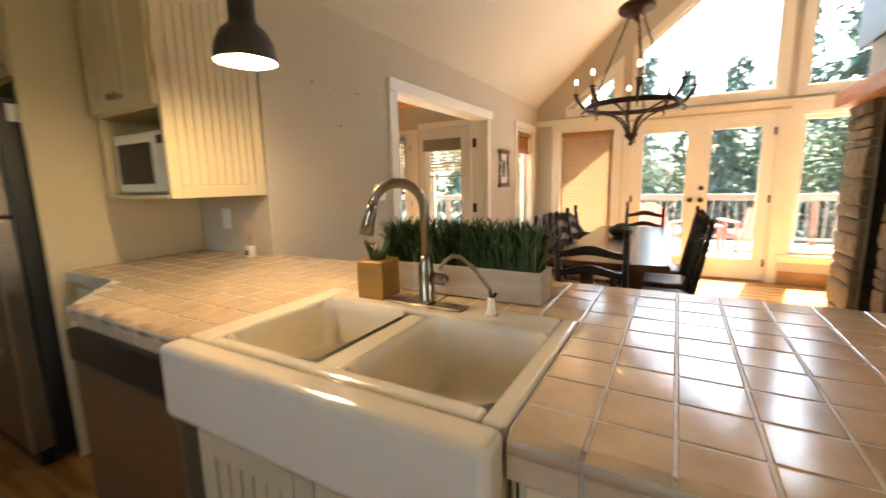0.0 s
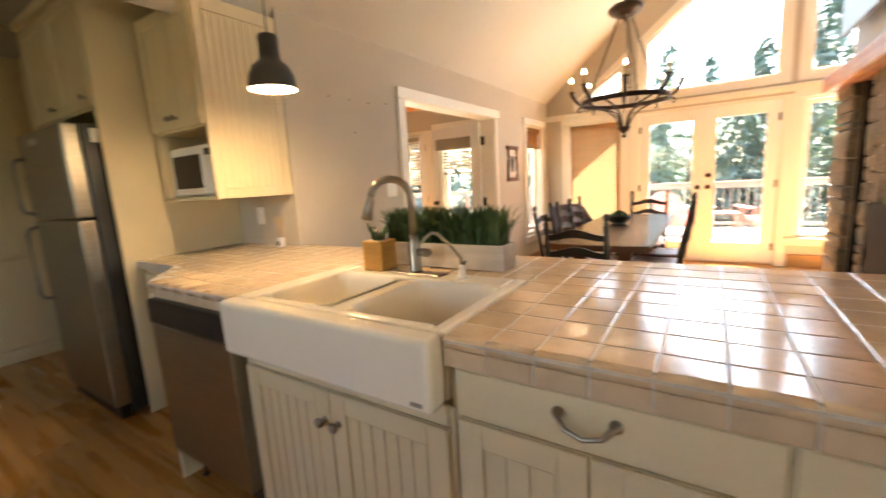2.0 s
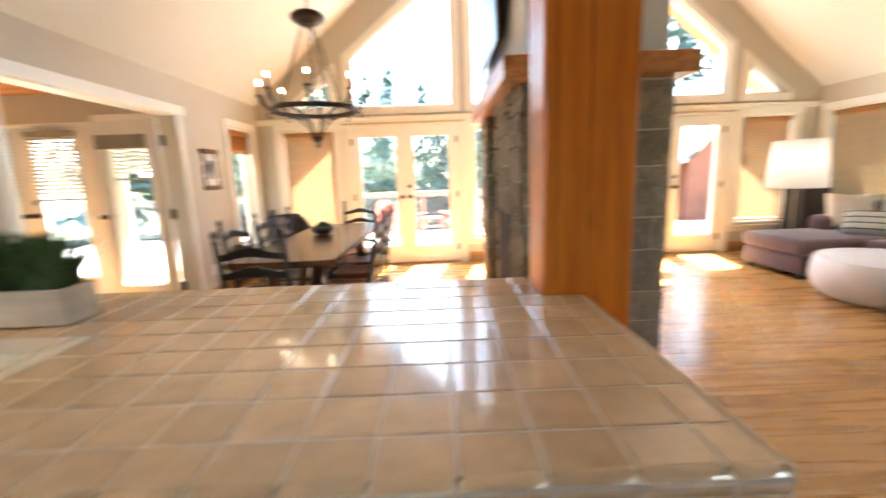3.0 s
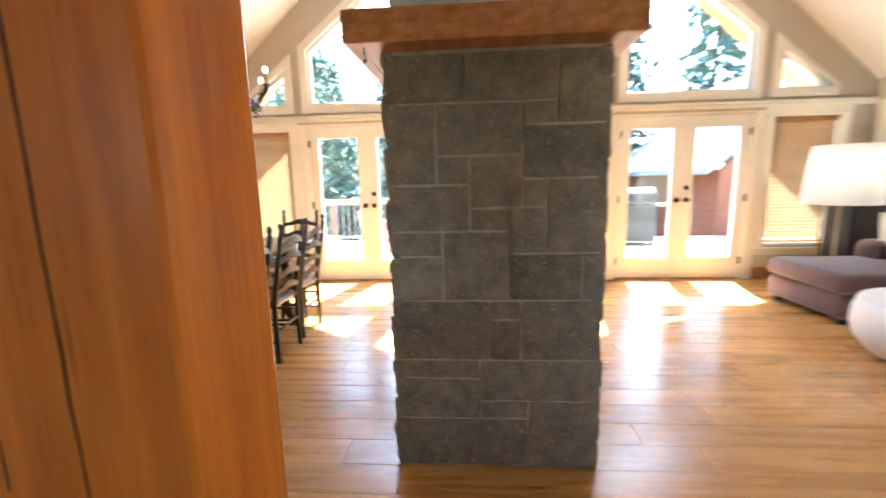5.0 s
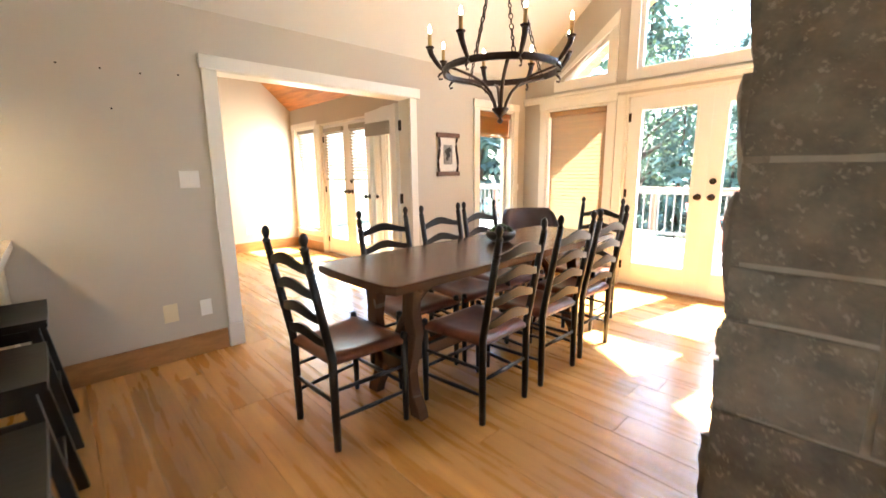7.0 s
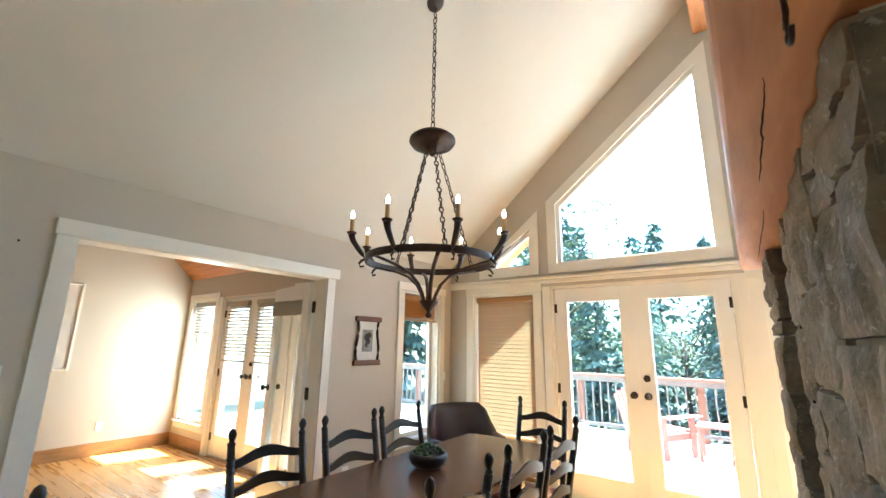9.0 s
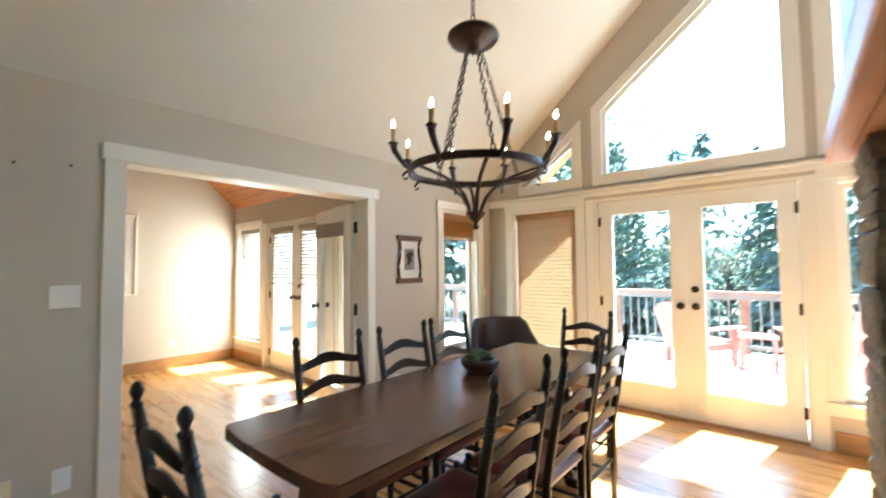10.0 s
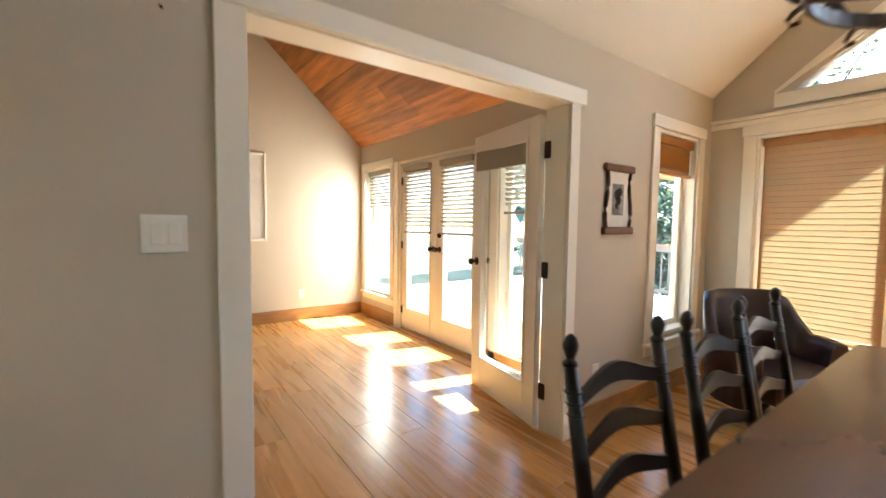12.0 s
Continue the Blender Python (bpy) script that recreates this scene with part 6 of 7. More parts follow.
for sx in (-1, 1):
    for sy in (-0.38, 0.28):
        part("foot", boxes(((sx * 0.28 - 0.03, sy - 0.03, 0), (sx * 0.28 + 0.03, sy + 0.03, 0.065)), r=0.004), M_BLACK, foot)
tv = thing("television", (CX0 - 0.04, 4.75, 2.55), "thin black wall television above the mantel", "television")
part("panel", boxes(((-0.03, -0.62, -0.36), (0.0, 0.62, 0.36)), r=0.006), M_BLACK, tv)
part("bracket", boxes(((0.0, -0.15, -0.15), (0.069, 0.15, 0.15)), r=0.004), M_BLACK, tv)

# ---- outside: ground, deck, rail, chairs, neighbours, trees ----
ground = bmesh.new()
bmesh.ops.create_grid(ground, x_segments=60, y_segments=60, size=600)
for v in ground.verts:
    d = math.hypot(v.co.x - 3, v.co.y - 4)
    v.co.z = -0.9 + (0.0 if d < 25 else min((d - 25) * 0.03, 6)) + (0.3 * noise.noise(v.co * 0.05) if d > 20 else 0)
structure("ground", ground, M_GROUND, "grassy forest ground around the house", "ground")

deck = structure("deck", boxes(((-6.5, YG + T + 0.001, -0.20), (9.5, 11.2, -0.07)), ((-6.5, SY + T + 0.001, -0.20), (XL - T - 0.001, YG + T, -0.07))), M_JOINT, "sunlit grey deck boards", "deck")
board = None
for i in range(34):
    y0 = YG + T + 0.004 + i * 0.1145
    if board is None:
        board = part("board", boxes(((-6.5, 0, -0.069), (9.5, 0.108, -0.04)), r=0.003), M_DECK, deck, at=(0, y0, 0))
    else:
        o = board.copy()
        scene.collection.objects.link(o)
        o.location = (0, y0, 0)
strip = part("board", boxes(((-6.5, 0, -0.069), (XL - T - 0.01, 0.108, -0.04)), r=0.003), M_DECK, deck, at=(0, SY + T + 0.004, 0))
for i in range(1, 11):
    o = strip.copy()
    scene.collection.objects.link(o)
    o.location = (0, SY + T + 0.004 + i * 0.1145, 0)

rail = thing("deck_railing", (1.5, 11.0, -0.04), "brown-capped deck railing with pale balusters", "railing")
part("cap", boxes(((-8.0, -0.07, 0.93), (2.6, 0.07, 0.97)), r=0.006), M_RAIL, rail)
part("top_rail", boxes(((-8.0, -0.02, 0.84), (2.6, 0.02, 0.929)), r=0.004), M_BALU, rail)
part("bottom_rail", boxes(((-8.0, -0.02, 0.08), (2.6, 0.02, 0.14)), r=0.004), M_BALU, rail)
bal = part("baluster", boxes(((-0.012, -0.012, 0.141), (0.012, 0.012, 0.839)), r=0.002), M_BALU, rail, at=(-7.9, 0, 0))
for i in range(1, 78):
    o = bal.copy()
    scene.collection.objects.link(o)
    o.location = (-7.9 + i * 0.135, 0, 0)
pst = part("post", boxes(((-0.05, -0.05, 0), (0.05, 0.05, 0.929)), r=0.004), M_RAIL, rail, at=(-7.8, 0.08, 0))
for i in range(1, 9):
    o = pst.copy()
    scene.collection.objects.link(o)
    o.location = (-7.8 + i * 1.95, 0.08, 0)


def deck_chair():
    t = thing("adirondack_chair", (0, 0, 0), "pale red slatted adirondack deck chair", "deck chair", "red chairs on the deck")
    for i in range(7):
        x = -0.24 + i * 0.08
        h = 0.95 - 0.10 * (abs(x) / 0.24) ** 2
        bm = boxes(((x - 0.034, -0.010, 0.22), (x + 0.034, 0.010, h)), r=0.006)
        part("back_slat", bm, M_RED, t, at=pose(0, 0.25, 0.0, -20, 0, 0))
    for i in range(5):
        part("seat_slat", boxes(((-0.26, -0.30 + i * 0.105, 0.33 - i * 0.018), (0.26, -0.21 + i * 0.105, 0.35 - i * 0.018)), r=0.004), M_RED, t)
    for s in (-1, 1):
        part("arm", boxes(((s * 0.33 - 0.07, -0.40, 0.52), (s * 0.33 + 0.07, 0.30, 0.545)), r=0.01), M_RED, t)
        part("leg", boxes(((s * 0.29 - 0.012, -0.34, 0), (s * 0.29 + 0.012, -0.24, 0.519)), r=0.003), M_RED, t)
        part("leg", boxes(((s * 0.29 - 0.012, 0.22, 0), (s * 0.29 + 0.012, 0.32, 0.519)), r=0.003), M_RED, t)
        part("side_rail", boxes(((s * 0.267 - 0.010, -0.33, 0.22), (s * 0.267 + 0.010, 0.31, 0.31)), r=0.003), M_RED, t)
    return t


dc = deck_chair()
dc.matrix_basis = pose(1.05, 9.9, -0.04, 0, 0, 150)
copy_thing(dc, pose(2.35, 10.0, -0.04, 0, 0, 195))
side_t = thing("deck_table", (1.72, 10.0, -0.04), "small red slatted deck table", "table")
part("top", boxes(((-0.22, -0.22, 0.42), (0.22, 0.22, 0.445)), r=0.005), M_RED, side_t)
for sx in (-1, 1):
    for sy in (-1, 1):
        part("leg", boxes(((sx * 0.18 - 0.02, sy * 0.18 - 0.02, 0), (sx * 0.18 + 0.02, sy * 0.18 + 0.02, 0.419)), r=0.003), M_RED, side_t)
pot = thing("flower_pot", (0.05, 9.2, -0.04), "pale terracotta pot on the deck", "pot")
bm = bmesh.new()
lathe(bm, [(0.13, 0), (0.19, 0.30), (0.21, 0.30), (0.21, 0.36), (0.18, 0.36), (0.17, 0.30)], 20)
part("pot", bm, M_PLANTER, pot)
bbq = thing("barbecue", (5.85, 10.3, -0.04), "black covered barbecue grill with steel shelves", "barbecue")
part("cabinet", boxes(((-0.40, -0.28, 0.08), (0.40, 0.28, 0.80)), r=0.01), M_BLACK, bbq)
bm = bmesh.new()
slab_curve(bm, [(-0.30 + 0.6 * i / 10, 0.86 + 0.26 * math.sin(math.pi * i / 10) ** 0.5) for i in range(11)], [(-0.30 + 0.6 * i / 10, 0.81) for i in range(11)], -0.40, 0.40)
part("lid", bm, M_BLACK, bbq, at=pose(0, 0, 0, 0, 0, 90))
for s in (-1, 1):
    part("side_shelf", boxes(((s * 0.58 - 0.17, -0.24, 0.76), (s * 0.58 + 0.17, 0.24, 0.795)), r=0.004), M_STEEL, bbq)
    part("wheel", boxes(((s * 0.36 - 0.03, -0.25, 0), (s * 0.36 + 0.03, -0.15, 0.08)), r=0.01), M_BLACK, bbq)


def house(name, label, x, y, z, w, d, h, rise, wallm, turn):
    t = thing(name, (x, y, z), label, "house", turn=turn)
    bm = bmesh.new()
    n = int(h / 0.22)
    for i in range(n):
        rounded(bm, (-w / 2, -d / 2 - 0.012, i * 0.22 + 0.008), (w / 2, -d / 2, (i + 1) * 0.22 - 0.004), 0.004)
    part("siding", bm, wallm, t)
    part("wall", boxes(((-w / 2 + 0.01, -d / 2 + 0.001, 0), (w / 2 - 0.01, d / 2, h))), wallm, t)
    bm = bmesh.new()
    for s in (-1, 1):
        v = [bm.verts.new(c) for c in ((0, -d / 2 - 0.4, h + rise), (0, d / 2 + 0.4, h + rise), (s * (w / 2 + 0.5), d / 2 + 0.4, h - 0.1), (s * (w / 2 + 0.5), -d / 2 - 0.4, h - 0.1))]
        v += [bm.verts.new(q.co + Vector((0, 0, 0.16))) for q in v]
        for f in ((0, 1, 2, 3), (7, 6, 5, 4), (0, 3, 7, 4), (1, 5, 6, 2), (2, 6, 7, 3), (0, 4, 5, 1)):
            bm.faces.new([v[i] for i in f])
    part("roof", bm, M_ROOFING, t)
    bm = bmesh.new()
    v = [bm.verts.new(c) for c in ((-w / 2, -d / 2, h), (w / 2, -d / 2, h), (0, -d / 2, h + rise))]
    v += [bm.verts.new(q.co + Vector((0, 0.1, 0))) for q in v]
    for f in ((0, 1, 2), (5, 4, 3), (0, 3, 4, 1), (1, 4, 5, 2), (2, 5, 3, 0)):
        bm.faces.new([v[i] for i in f])
    part("gable", bm, wallm, t)
    return t


house("neighbour_house", "red cedar-sided neighbouring house with a grey roof", 11.6, 15.4, -0.9, 5.8, 6.0, 2.3, 2.9, M_SIDING, 0)


def conifer(name, rng, h, label, material=None, spread=0.22):
    """A tapered trunk with whorls of drooping limbs, each hung with flat sprays of needles."""
    t = thing(name, (0, 0, 0), label, "tree")
    bm = bmesh.new()
    tube(bm, [(0, 0, 0), (0.03, 0, h * 0.3), (0, 0.04, h * 0.65), (0, 0, h * 0.99)], [h * 0.016, h * 0.012, h * 0.006, 0.01], 8)
    part("trunk", bm, M_BARK, t)
    bm = bmesh.new()
    z = h * 0.10
    while z < h * 0.985:
        k = 1 - z / h
        n = 6 if k > 0.15 else 4
        for i in range(n):
            a = rng.uniform(0, 6.283)
            L = h * spread * (k ** 0.85) * rng.uniform(0.6, 1.15) + 0.12
            c, s = math.cos(a), math.sin(a)
            steps = max(int(L / 0.28), 3)
            for q in range(1, steps + 1):
                f = q / steps
                p = Vector((c * L * f, s * L * f, z - L * 0.32 * f * f + L * 0.10 * f))
                for m in range(3):
                    w = rng.uniform(0.16, 0.36) * (0.5 + 0.7 * min(k + 0.25, 1)) * h / 11
                    d = Vector((rng.gauss(0, 0.7) + c, rng.gauss(0, 0.7) + s, rng.gauss(-0.35, 0.3))).normalized()
                    sd = d.cross(Vector((0, 0, 1))).normalized() * w * 0.45
                    o = p + Vector((rng.gauss(0, 0.06), rng.gauss(0, 0.06), rng.gauss(0, 0.05)))
                    v = [bm.verts.new(o - sd * 0.3), bm.verts.new(o + sd * 0.3), bm.verts.new(o + d * w * 0.7 + sd), bm.verts.new(o + d * w * 1.6 + Vector((0, 0, -w * 0.2))), bm.verts.new(o + d * w * 0.7 - sd)]
                    bm.faces.new((v[0], v[1], v[2], v[3], v[4]))
        z += h * 0.022 * (0.6 + k)
    tagged(part("crown", bm, material or M_NEEDLE, t), kind="stuff")
    return t


def broadleaf(name, rng, h, label):
    t = thing(name, (0, 0, 0), label, "tree")
    bm = bmesh.new()
    tube(bm, [(0, 0, 0), (0.05, 0.02, h * 0.4), (0.0, 0.1, h * 0.7)], [h * 0.022, h * 0.016, h * 0.008], 8)
    tips = []
    for i in range(16):
        a, z0 = rng.uniform(0, 6.28), rng.uniform(0.25, 0.65) * h
        L = rng.uniform(0.16, 0.32) * h
        e = Vector((math.cos(a) * L, math.sin(a) * L, z0 + rng.uniform(0.08, 0.32) * h))
        tube(bm, arc((0, 0, z0), (e.x * 0.5, e.y * 0.5, z0 + 0.05 * h), e, 5), [h * 0.008, h * 0.007, h * 0.005, h * 0.004, h * 0.003, h * 0.001], 6)
        tips.append(e)
    part("trunk", bm, M_BARK, t)
    bm = bmesh.new()
    for e in tips:
        for q in range(150):
            o = e + Vector((rng.gauss(0, 0.09), rng.gauss(0, 0.09), rng.gauss(0, 0.08))) * h
            w = rng.uniform(0.05, 0.12)
            d = Vector((rng.gauss(0, 1), rng.gauss(0, 1), rng.gauss(0, 0.6))).normalized()
            sd = d.cross(Vector((rng.gauss(0, 1), rng.gauss(0, 1), 1))).normalized() * w * 0.5
            v = [bm.verts.new(o), bm.verts.new(o + d * w * 0.5 + sd), bm.verts.new(o + d * w * 1.1), bm.verts.new(o + d * w * 0.5 - sd)]
            bm.faces.new(v)
    tagged(part("crown", bm, M_BROAD, t), kind="stuff")
    return t


rng = random.Random(21)
kinds = [conifer("spruce_tree", rng, 9.0, "tall dark green spruce beyond the deck", None, 0.24), conifer("fir_tree", rng, 11.0, "tall slender fir with drooping limbs", None, 0.19), broadleaf("maple_tree", rng, 6.5, "leafy green maple beyond the railing")]
places = [(0, 2.6, 15.5, 0.62), (1, 0.1, 17.5, 0.58), (2, -2.0, 14.2, 1.0), (0, -4.2, 17.0, 1.1), (1, 4.2, 19.0, 0.6), (2, 3.6, 16.6, 0.65), (1, -8.5, 21.0, 1.0), (0, 1.3, 20.0, 0.7),
          (1, 7.4, 22.0, 1.3), (0, 10.5, 24.0, 1.4), (1, 13.0, 21.0, 1.2), (2, 6.3, 18.5, 0.8), (0, -1.4, 22.0, 0.8),
          (1, -11.0, 18.0, 1.2), (0, 15.5, 17.0, 1.3), (1, 9.2, 27.0, 1.5), (0, 5.8, 26.0, 1.2), (1, -5.8, 24.0, 1.2), (0, 17.5, 9.0, 1.2), (2, 0.9, 15.0, 0.55), (2, -0.6, 15.8, 0.6), (0, -3.0, 19.5, 0.8), (1, 2.9, 23.0, 0.62),
          (2, -8.0, 25.0, 0.8), (2, -3.5, 26.0, 0.75), (2, 0.5, 25.5, 0.7), (2, 4.5, 27.0, 0.75), (2, 8.5, 30.0, 0.9), (0, 12.0, 31.0, 0.9),
          (0, 0.3, 13.4, 0.46), (0, -0.9, 13.9, 0.50), (0, 2.0, 13.3, 0.48), (0, 3.1, 14.4, 0.46), (2, -2.6, 12.9, 0.75), (0, -4.6, 13.5, 0.62)]
used = set()
for k, x, y, s in places:
    m = Matrix.Translation((x, y, -0.95)) @ pose(0, 0, 0, 0, 0, rng.uniform(0, 360)) @ Matrix.Scale(s, 4)
    if k not in used:
        used.add(k)
        kinds[k].matrix_basis = m
    else:
        o = copy_thing(kinds[k], Matrix())
        o.matrix_basis = m


# ---- pieces: floor planks ----
floor = structure("floor", boxes(((SX - T, YB - T, -0.12), (XR + T, YG + T, -0.004))), M_JOINT, "wide knotty oak plank floor with a satin finish", "floor")
rng = random.Random(3)
lengths = (1.35, 1.7, 2.1, 2.6)
plank_mesh = {}


def plank(x0, x1, y0, w):
    key = (round(x1 - x0, 3), round(w, 3))
    if key not in plank_mesh:
        bm = boxes(((0, 0, -0.0039), (key[0] - 0.0014, key[1] - 0.0014, 0.0)), r=0.0008)
        ob = part("plank", bm, M_OAK, floor)
        plank_mesh[key] = ob.data
    else:
        ob = new("plank", plank_mesh[key])
        ob.parent = floor
    ob.location = (x0, y0, 0)


PW = 0.185
row = 0
y = YB
while y < YG + T:
    x = (SX - 0.1 if y > 2.6 else -3.5) - rng.uniform(0, 1.3)
    x = round(x, 2)
    end = XR + T
    while x < end:
        L = rng.choice(lengths) * (1.25 if (y < 0.6 or x > 4.2) else 1.0)
        plank(x, min(x + L, end), y, min(PW, YG + T - y))
        x += L
    y += PW

# ---- pieces: fireplace stones ----
rng = random.Random(11)


def stone_mesh(w, h, t, rough):
    """A rock-faced block in local axes: x along, y out of the wall (negative), z up."""
    bm = bmesh.new()
    step = 0.05 if rough < 0.01 else 0.017
    nx, nz = max(int(w / step), 2), max(int(h / step), 2)
    seed = Vector((rng.uniform(0, 90), rng.uniform(0, 90), 0))
    grid = []
    for j in range(nz + 1):
        r = []
        for i in range(nx + 1):
            u, v = i / nx, j / nz
            e = min(u * w, (1 - u) * w, v * h, (1 - v) * h)
            n = noise.noise(seed + Vector((u * w * 9, v * h * 9, 0))) + 0.6 * noise.noise(seed + Vector((u * w * 26, v * h * 7, 5)))
            if rough > 0.01:
                q = Vector((u * w, v * h, 0))
                n = noise.noise(seed + Vector((q.x * 13, q.y * 5, 0))) + 0.55 * noise.noise(seed + Vector((q.x * 42, q.y * 11, 5))) + 0.3 * noise.noise(seed + Vector((q.x * 80, q.y * 30, 9)))
            out = t * (0.88 + 0.12 * min(e / 0.012, 1)) + rough * n
            jx = 0.004 * noise.noise(seed + Vector((0, v * 5, 3))) if i in (0, nx) else 0
            jz = 0.003 * noise.noise(seed + Vector((u * 5, 0, 7))) if j in (0, nz) else 0
            r.append(bm.verts.new((u * w + jx, -out, v * h + jz)))
        grid.append(r)
    for j in range(nz):
        for i in range(nx):
            bm.faces.new((grid[j][i], grid[j][i + 1], grid[j + 1][i + 1], grid[j + 1][i])).smooth = True
    border = [grid[0][i] for i in range(nx + 1)] + [grid[j][nx] for j in range(1, nz + 1)] + [grid[nz][i] for i in range(nx - 1, -1, -1)] + [grid[j][0] for j in range(nz - 1, 0, -1)]
    front = [bm.verts.new(v.co) for v in border]
    back = [bm.verts.new((v.co.x, 0.0, v.co.z)) for v in border]
    for i in range(len(border)):
        k = (i + 1) % len(border)
        bm.faces.new((front[i], back[i], back[k], front[k]))
    return bm


def lay_stones(length, place, ruled, t, rough, rows=None):
    """Random ashlar over a face of the given length; place maps (u, z) to the pose of a block."""
    z = 0.0
    for item in ruled:
        h, splits = item
        u = 0.0
        tot = sum(abs(s) for s in splits)
        for s in splits:
            w = abs(s) / tot * length
            if s < 0:
                h1 = h * rng.uniform(0.42, 0.58)
                for za, hh in ((z, h1), (z + h1, h - h1)):
                    part("stone", stone_mesh(w - 0.012, hh - 0.012, t, rough), M_STONE, chimney, at=place(u + 0.006, za + 0.006))
            else:
                part("stone", stone_mesh(w - 0.012, h - 0.012, t, rough), M_STONE, chimney, at=place(u + 0.006, z + 0.006))
            u += w
        z += h


# front face, an irregular ashlar: left and right in hundredths of the width, top and bottom in centimetres under the mantel
FRONT_HIGH = [(0, 36, 1, 26.5), (36, 77, 1, 26.5), (77, 100, 1, 36), (0, 23, 26.5, 60), (23, 62, 26.5, 48), (62, 77, 26.5, 36), (62, 100, 36, 58), (23, 38, 48, 60), (38, 62, 48, 70), (62, 73, 58, 70), (73, 100, 58, 90)]
FRONT_MID = [(0, 38, 60, 80), (38, 56, 70, 80), (56, 73, 70, 90), (0, 25, 80, 91), (25, 56, 80, 111), (0, 25, 91, 111), (56, 90, 90, 111), (90, 100, 90, 111), (0, 47, 111, 139), (47, 62, 111, 120), (47, 62, 120, 139), (62, 100, 111, 139)]
FRONT_LOW = [(0, 42, 139, 148), (0, 42, 148, 168), (42, 100, 139, 159), (42, 66, 159, 168), (66, 100, 159, 186.2), (0, 66, 168, 186.2)]
FW = (CX1 - CX0 + 0.01) / 100
FLAT = 0.966
for a, b, d0, d1 in FRONT_HIGH + FRONT_MID + FRONT_LOW:
    d0, d1 = (1 if d0 < 2 else d0 * FLAT - 5.5), (CZ * 100 - 0.2 if d1 > 180 else d1 * FLAT - 5.5)
    part("stone", stone_mesh((b - a) * FW - 0.011, (d1 - d0) / 100 - 0.011, 0.045 + rng.uniform(-0.002, 0.004), 0.006), M_STONE, chimney,
         at=Matrix.Translation((CX0 - 0.005 + a * FW + 0.0055, CY0 + 0.039, CZ - d1 / 100 + 0.0055)))


def side_rows(n):
    out, z = [], 0.0
    while z < CZ - 0.12:
        h = rng.choice((0.13, 0.17, 0.21))
        if CZ - z - h < 0.12:
            h = CZ - z
        out.append((h, [rng.choice((0.7, 1.0, 1.3)) * rng.choice((1, 1, -1)) for _ in range(n)]))
        z += h
    return out


turn_w = Matrix.Rotation(radians(-90), 4, "Z")


def west_face(a, b, z0, rows, proud=0.0):
    lay_stones(b - a, lambda u, z: Matrix.Translation((CX0 + 0.039, b - u, z0 + z)) @ turn_w, rows, 0.052 + proud, 0.018)


west_face(CY0, 3.98, 0, side_rows(1))
west_face(4.50, NICHE[0] - 0.004, 0, side_rows(1))
west_face(NICHE[1] + 0.004, CY1, 0, side_rows(1), 0.03)
west_face(3.98, 4.50, 0.99, [(0.19, [1, 1.3]), (0.16, [0.7, 1.2, 1]), (0.22, [1, 0.8]), (0.255, [1.1, -1.0])])
turn_e = Matrix.Rotation(radians(90), 4, "Z")
lay_stones(CY1 - CY0, lambda u, z: Matrix.Translation((CX1 - 0.039, CY0 + u, z)) @ turn_e, side_rows(5), 0.05, 0.012)
turn_n = Matrix.Rotation(radians(180), 4, "Z")
lay_stones(CX1 - CX0, lambda u, z: Matrix.Translation((CX1 - u, CY1 - 0.039, z)) @ turn_n, side_rows(2), 0.05, 0.01)

# ---- pieces: counter tiles ----
P, PY = 0.1093, 0.1100
rng = random.Random(8)
tile_mesh = {}


def tile(x0, x1, y0, y1, nose=0):
    """One pillowed tile; nose: the front edge rolls over and down."""
    w, d = round(x1 - x0 - 0.0045, 4), round(y1 - y0 - 0.0045, 4)
    if w < 0.012 or d < 0.012:
        return
    key = (w, d, nose)
    if key not in tile_mesh:
        bm = bmesh.new()
        rounded(bm, (0, 0, -0.008), (w, d, 0.0), 0.003, 2)
        for f in bm.faces:
            f.smooth = False
        if nose:
            prof = [(0.001, -0.0005), (-0.010, -0.0008), (-0.018, -0.003), (-0.0235, -0.008), (-0.025, -0.015), (-0.025, -0.026), (-0.016, -0.026)]
            rings = [[bm.verts.new((x, y + 0.004, z)) for y, z in prof] for x in (0.001, w - 0.001)]
            for i in range(len(prof) - 1):
                bm.faces.new((rings[0][i], rings[0][i + 1], rings[1][i + 1], rings[1][i])).smooth = True
            bm.faces.new(rings[0][::-1])
            bm.faces.new(rings[1])
        ob = part("tile", bm, M_TILE, countertop)
        tile_mesh[key] = ob.data
    else:
        ob = new("tile", tile_mesh[key])
        ob.parent = countertop
    ob.matrix_basis = pose(x0 + 0.00225, y0 + 0.00225, TOP + rng.uniform(-0.0005, 0.0005), rng.gauss(0, 0.15), rng.gauss(0, 0.15))


def edge_tile(x0, x1, y, name="edge_tile"):
    ob = part(name, boxes(((x0 + 0.002, y - 0.019, TOP - 0.072), (x1 - 0.002, y - 0.008, TOP - 0.028)), r=0.002), M_TILE, countertop)


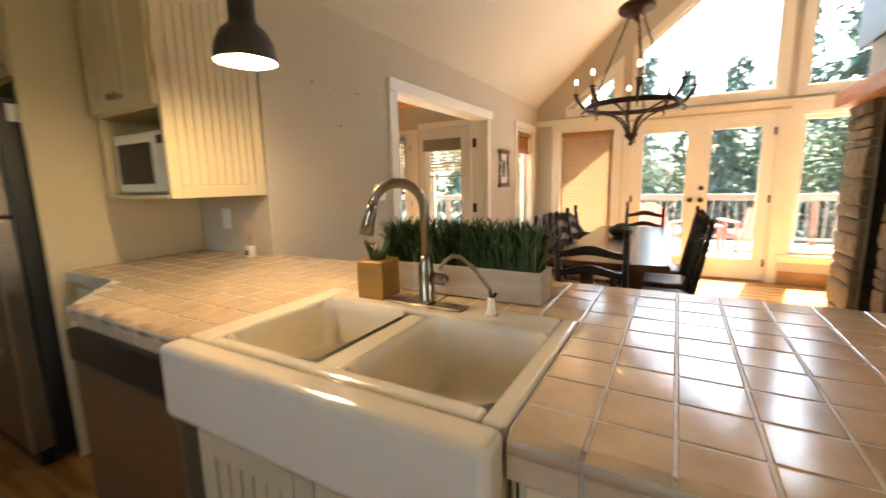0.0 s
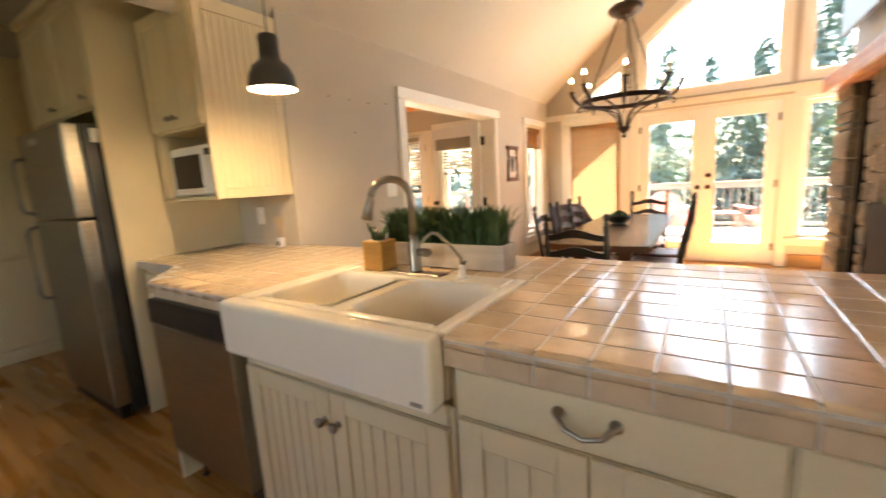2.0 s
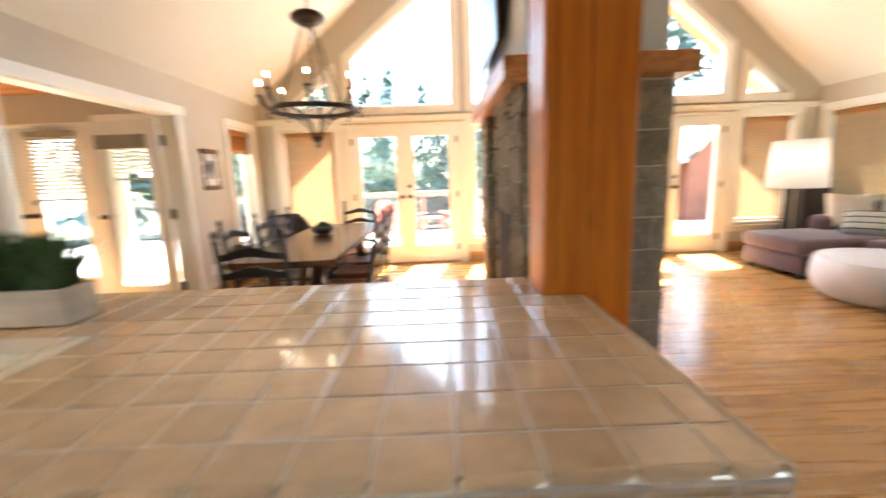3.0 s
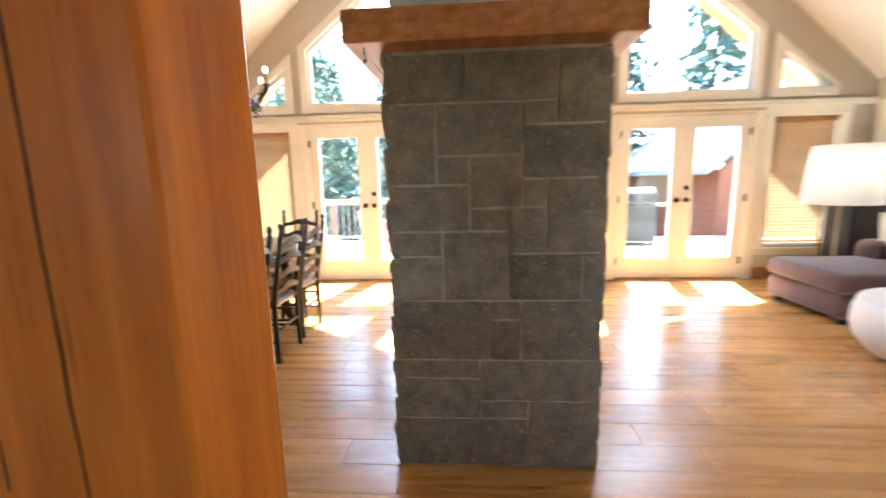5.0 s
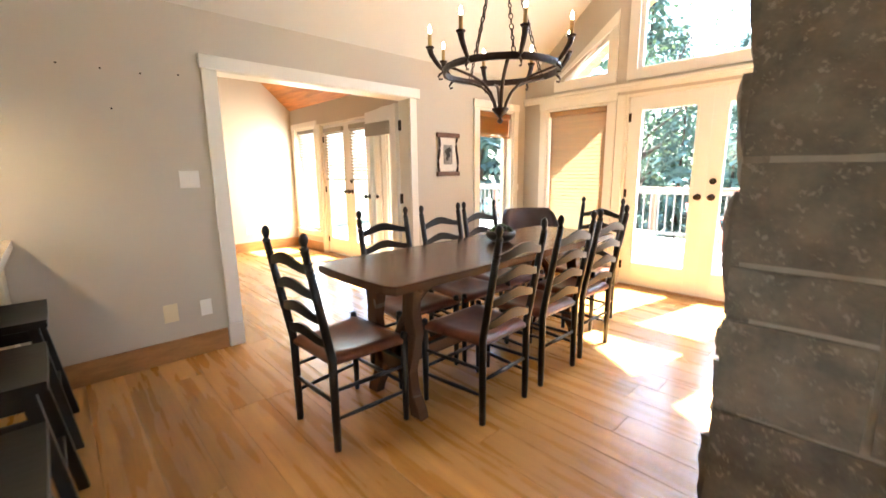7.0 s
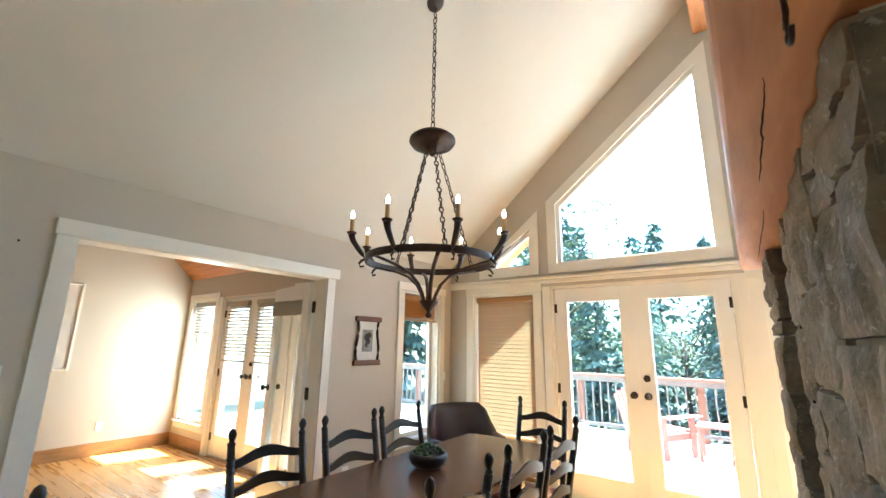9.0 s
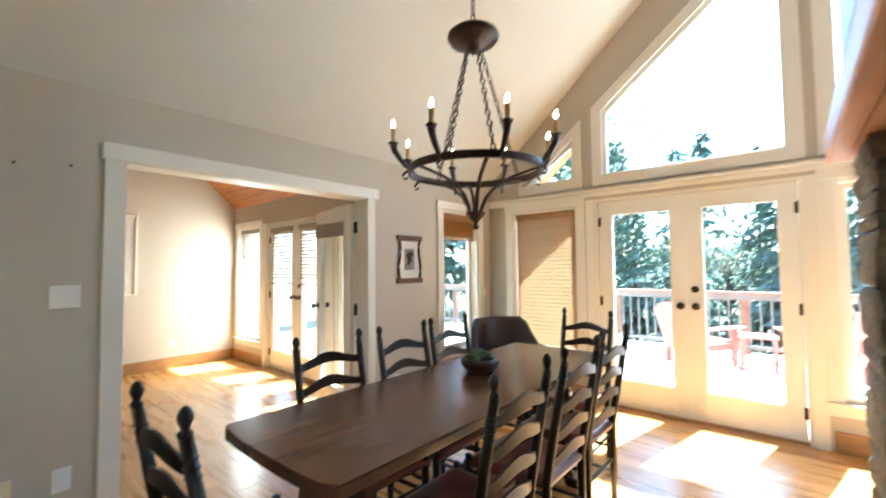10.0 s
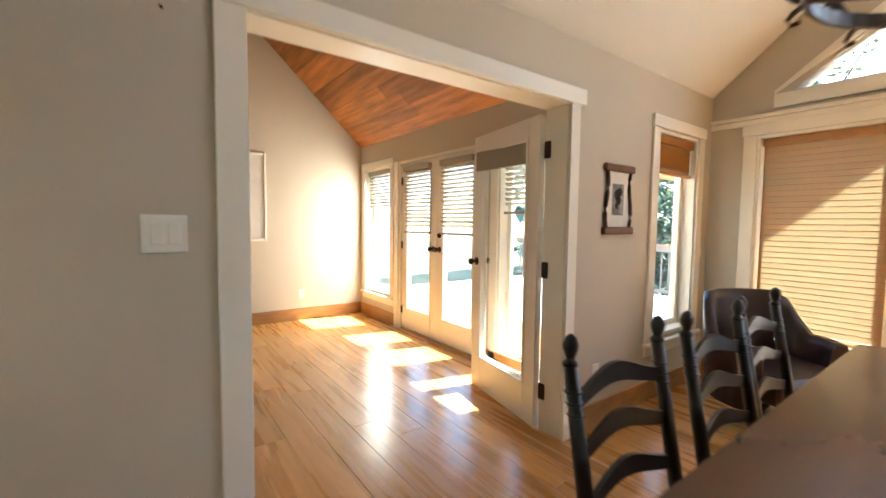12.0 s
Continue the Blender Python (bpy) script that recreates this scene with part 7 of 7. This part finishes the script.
X_END = 2.262
xs = [0.991, 1.102]
while xs[-1] + P < X_END - 0.02:
    xs.append(xs[-1] + P)
xs.append(X_END)
ys = [NY, 1.602]
while ys[-1] + PY < 2.44:
    ys.append(ys[-1] + PY)
ys.append(2.472)
for i, (a, b) in enumerate(zip(xs, xs[1:])):
    for j, (c, d) in enumerate(zip(ys, ys[1:])):
        if b > 2.155 and d > 2.243:
            if c < 2.23:
                tile(a, b, c, 2.243)
            elif a < 2.12:
                tile(a, 2.148, c, d)
            continue
        tile(a, b, c, d, 1 if j == 0 else 0)
    edge_tile(a, b, NY)
# behind the sink, beside it, and in the recess
back = [y for y in ys if y > 2.06]
for i in range(8):
    b = 0.991 - i * P
    a = max(b - P, 0.136)
    for c, d in zip([2.048] + back, back):
        if d - c > 0.02:
            tile(a, b, c, d)
xl = 0.136
for i in range(15):
    b = xl - i * P
    a = b - P
    if b < -1.27:
        break
    a = max(a, -1.284)
    for j, (c, d) in enumerate(zip(ys, ys[1:])):
        if b < -0.66 and c > 2.41:
            continue
        d = min(d, 2.412) if b < -0.66 else d
        lim = NY if a >= -0.555 else (1.745 if a < -0.82 else NY + (-0.545 - a) * 0.81)
        if j == 0 and lim < NY + 0.01:
            tile(a, b, c, d, 1)
        elif c >= lim - 0.02:
            tile(a, b, c, d)
        elif d > lim + 0.015:
            tile(a, b, lim + 0.002, d)
for i in range(6):
    edge_tile(0.136 - (i + 1) * 0.1135, 0.136 - i * 0.1135, NY)
for a, b in ((-0.543, 0.136), (0.991, X_END)):
    part("grout_joint", boxes(((a + 0.003, NY - 0.0155, TOP - 0.071), (b - 0.003, NY - 0.0005, TOP - 0.0285)), ((a + 0.003, NY - 0.0185, TOP - 0.0255), (b - 0.003, NY - 0.0005, TOP - 0.007))), M_GROUT, countertop)
bm = boxes(((X_END + 0.001, NY - 0.01, TOP - 0.072), (X_END + 0.020, 2.243, TOP + 0.0005)), r=0.009, seg=2)
part("edge_tile", bm, M_TILE, countertop)
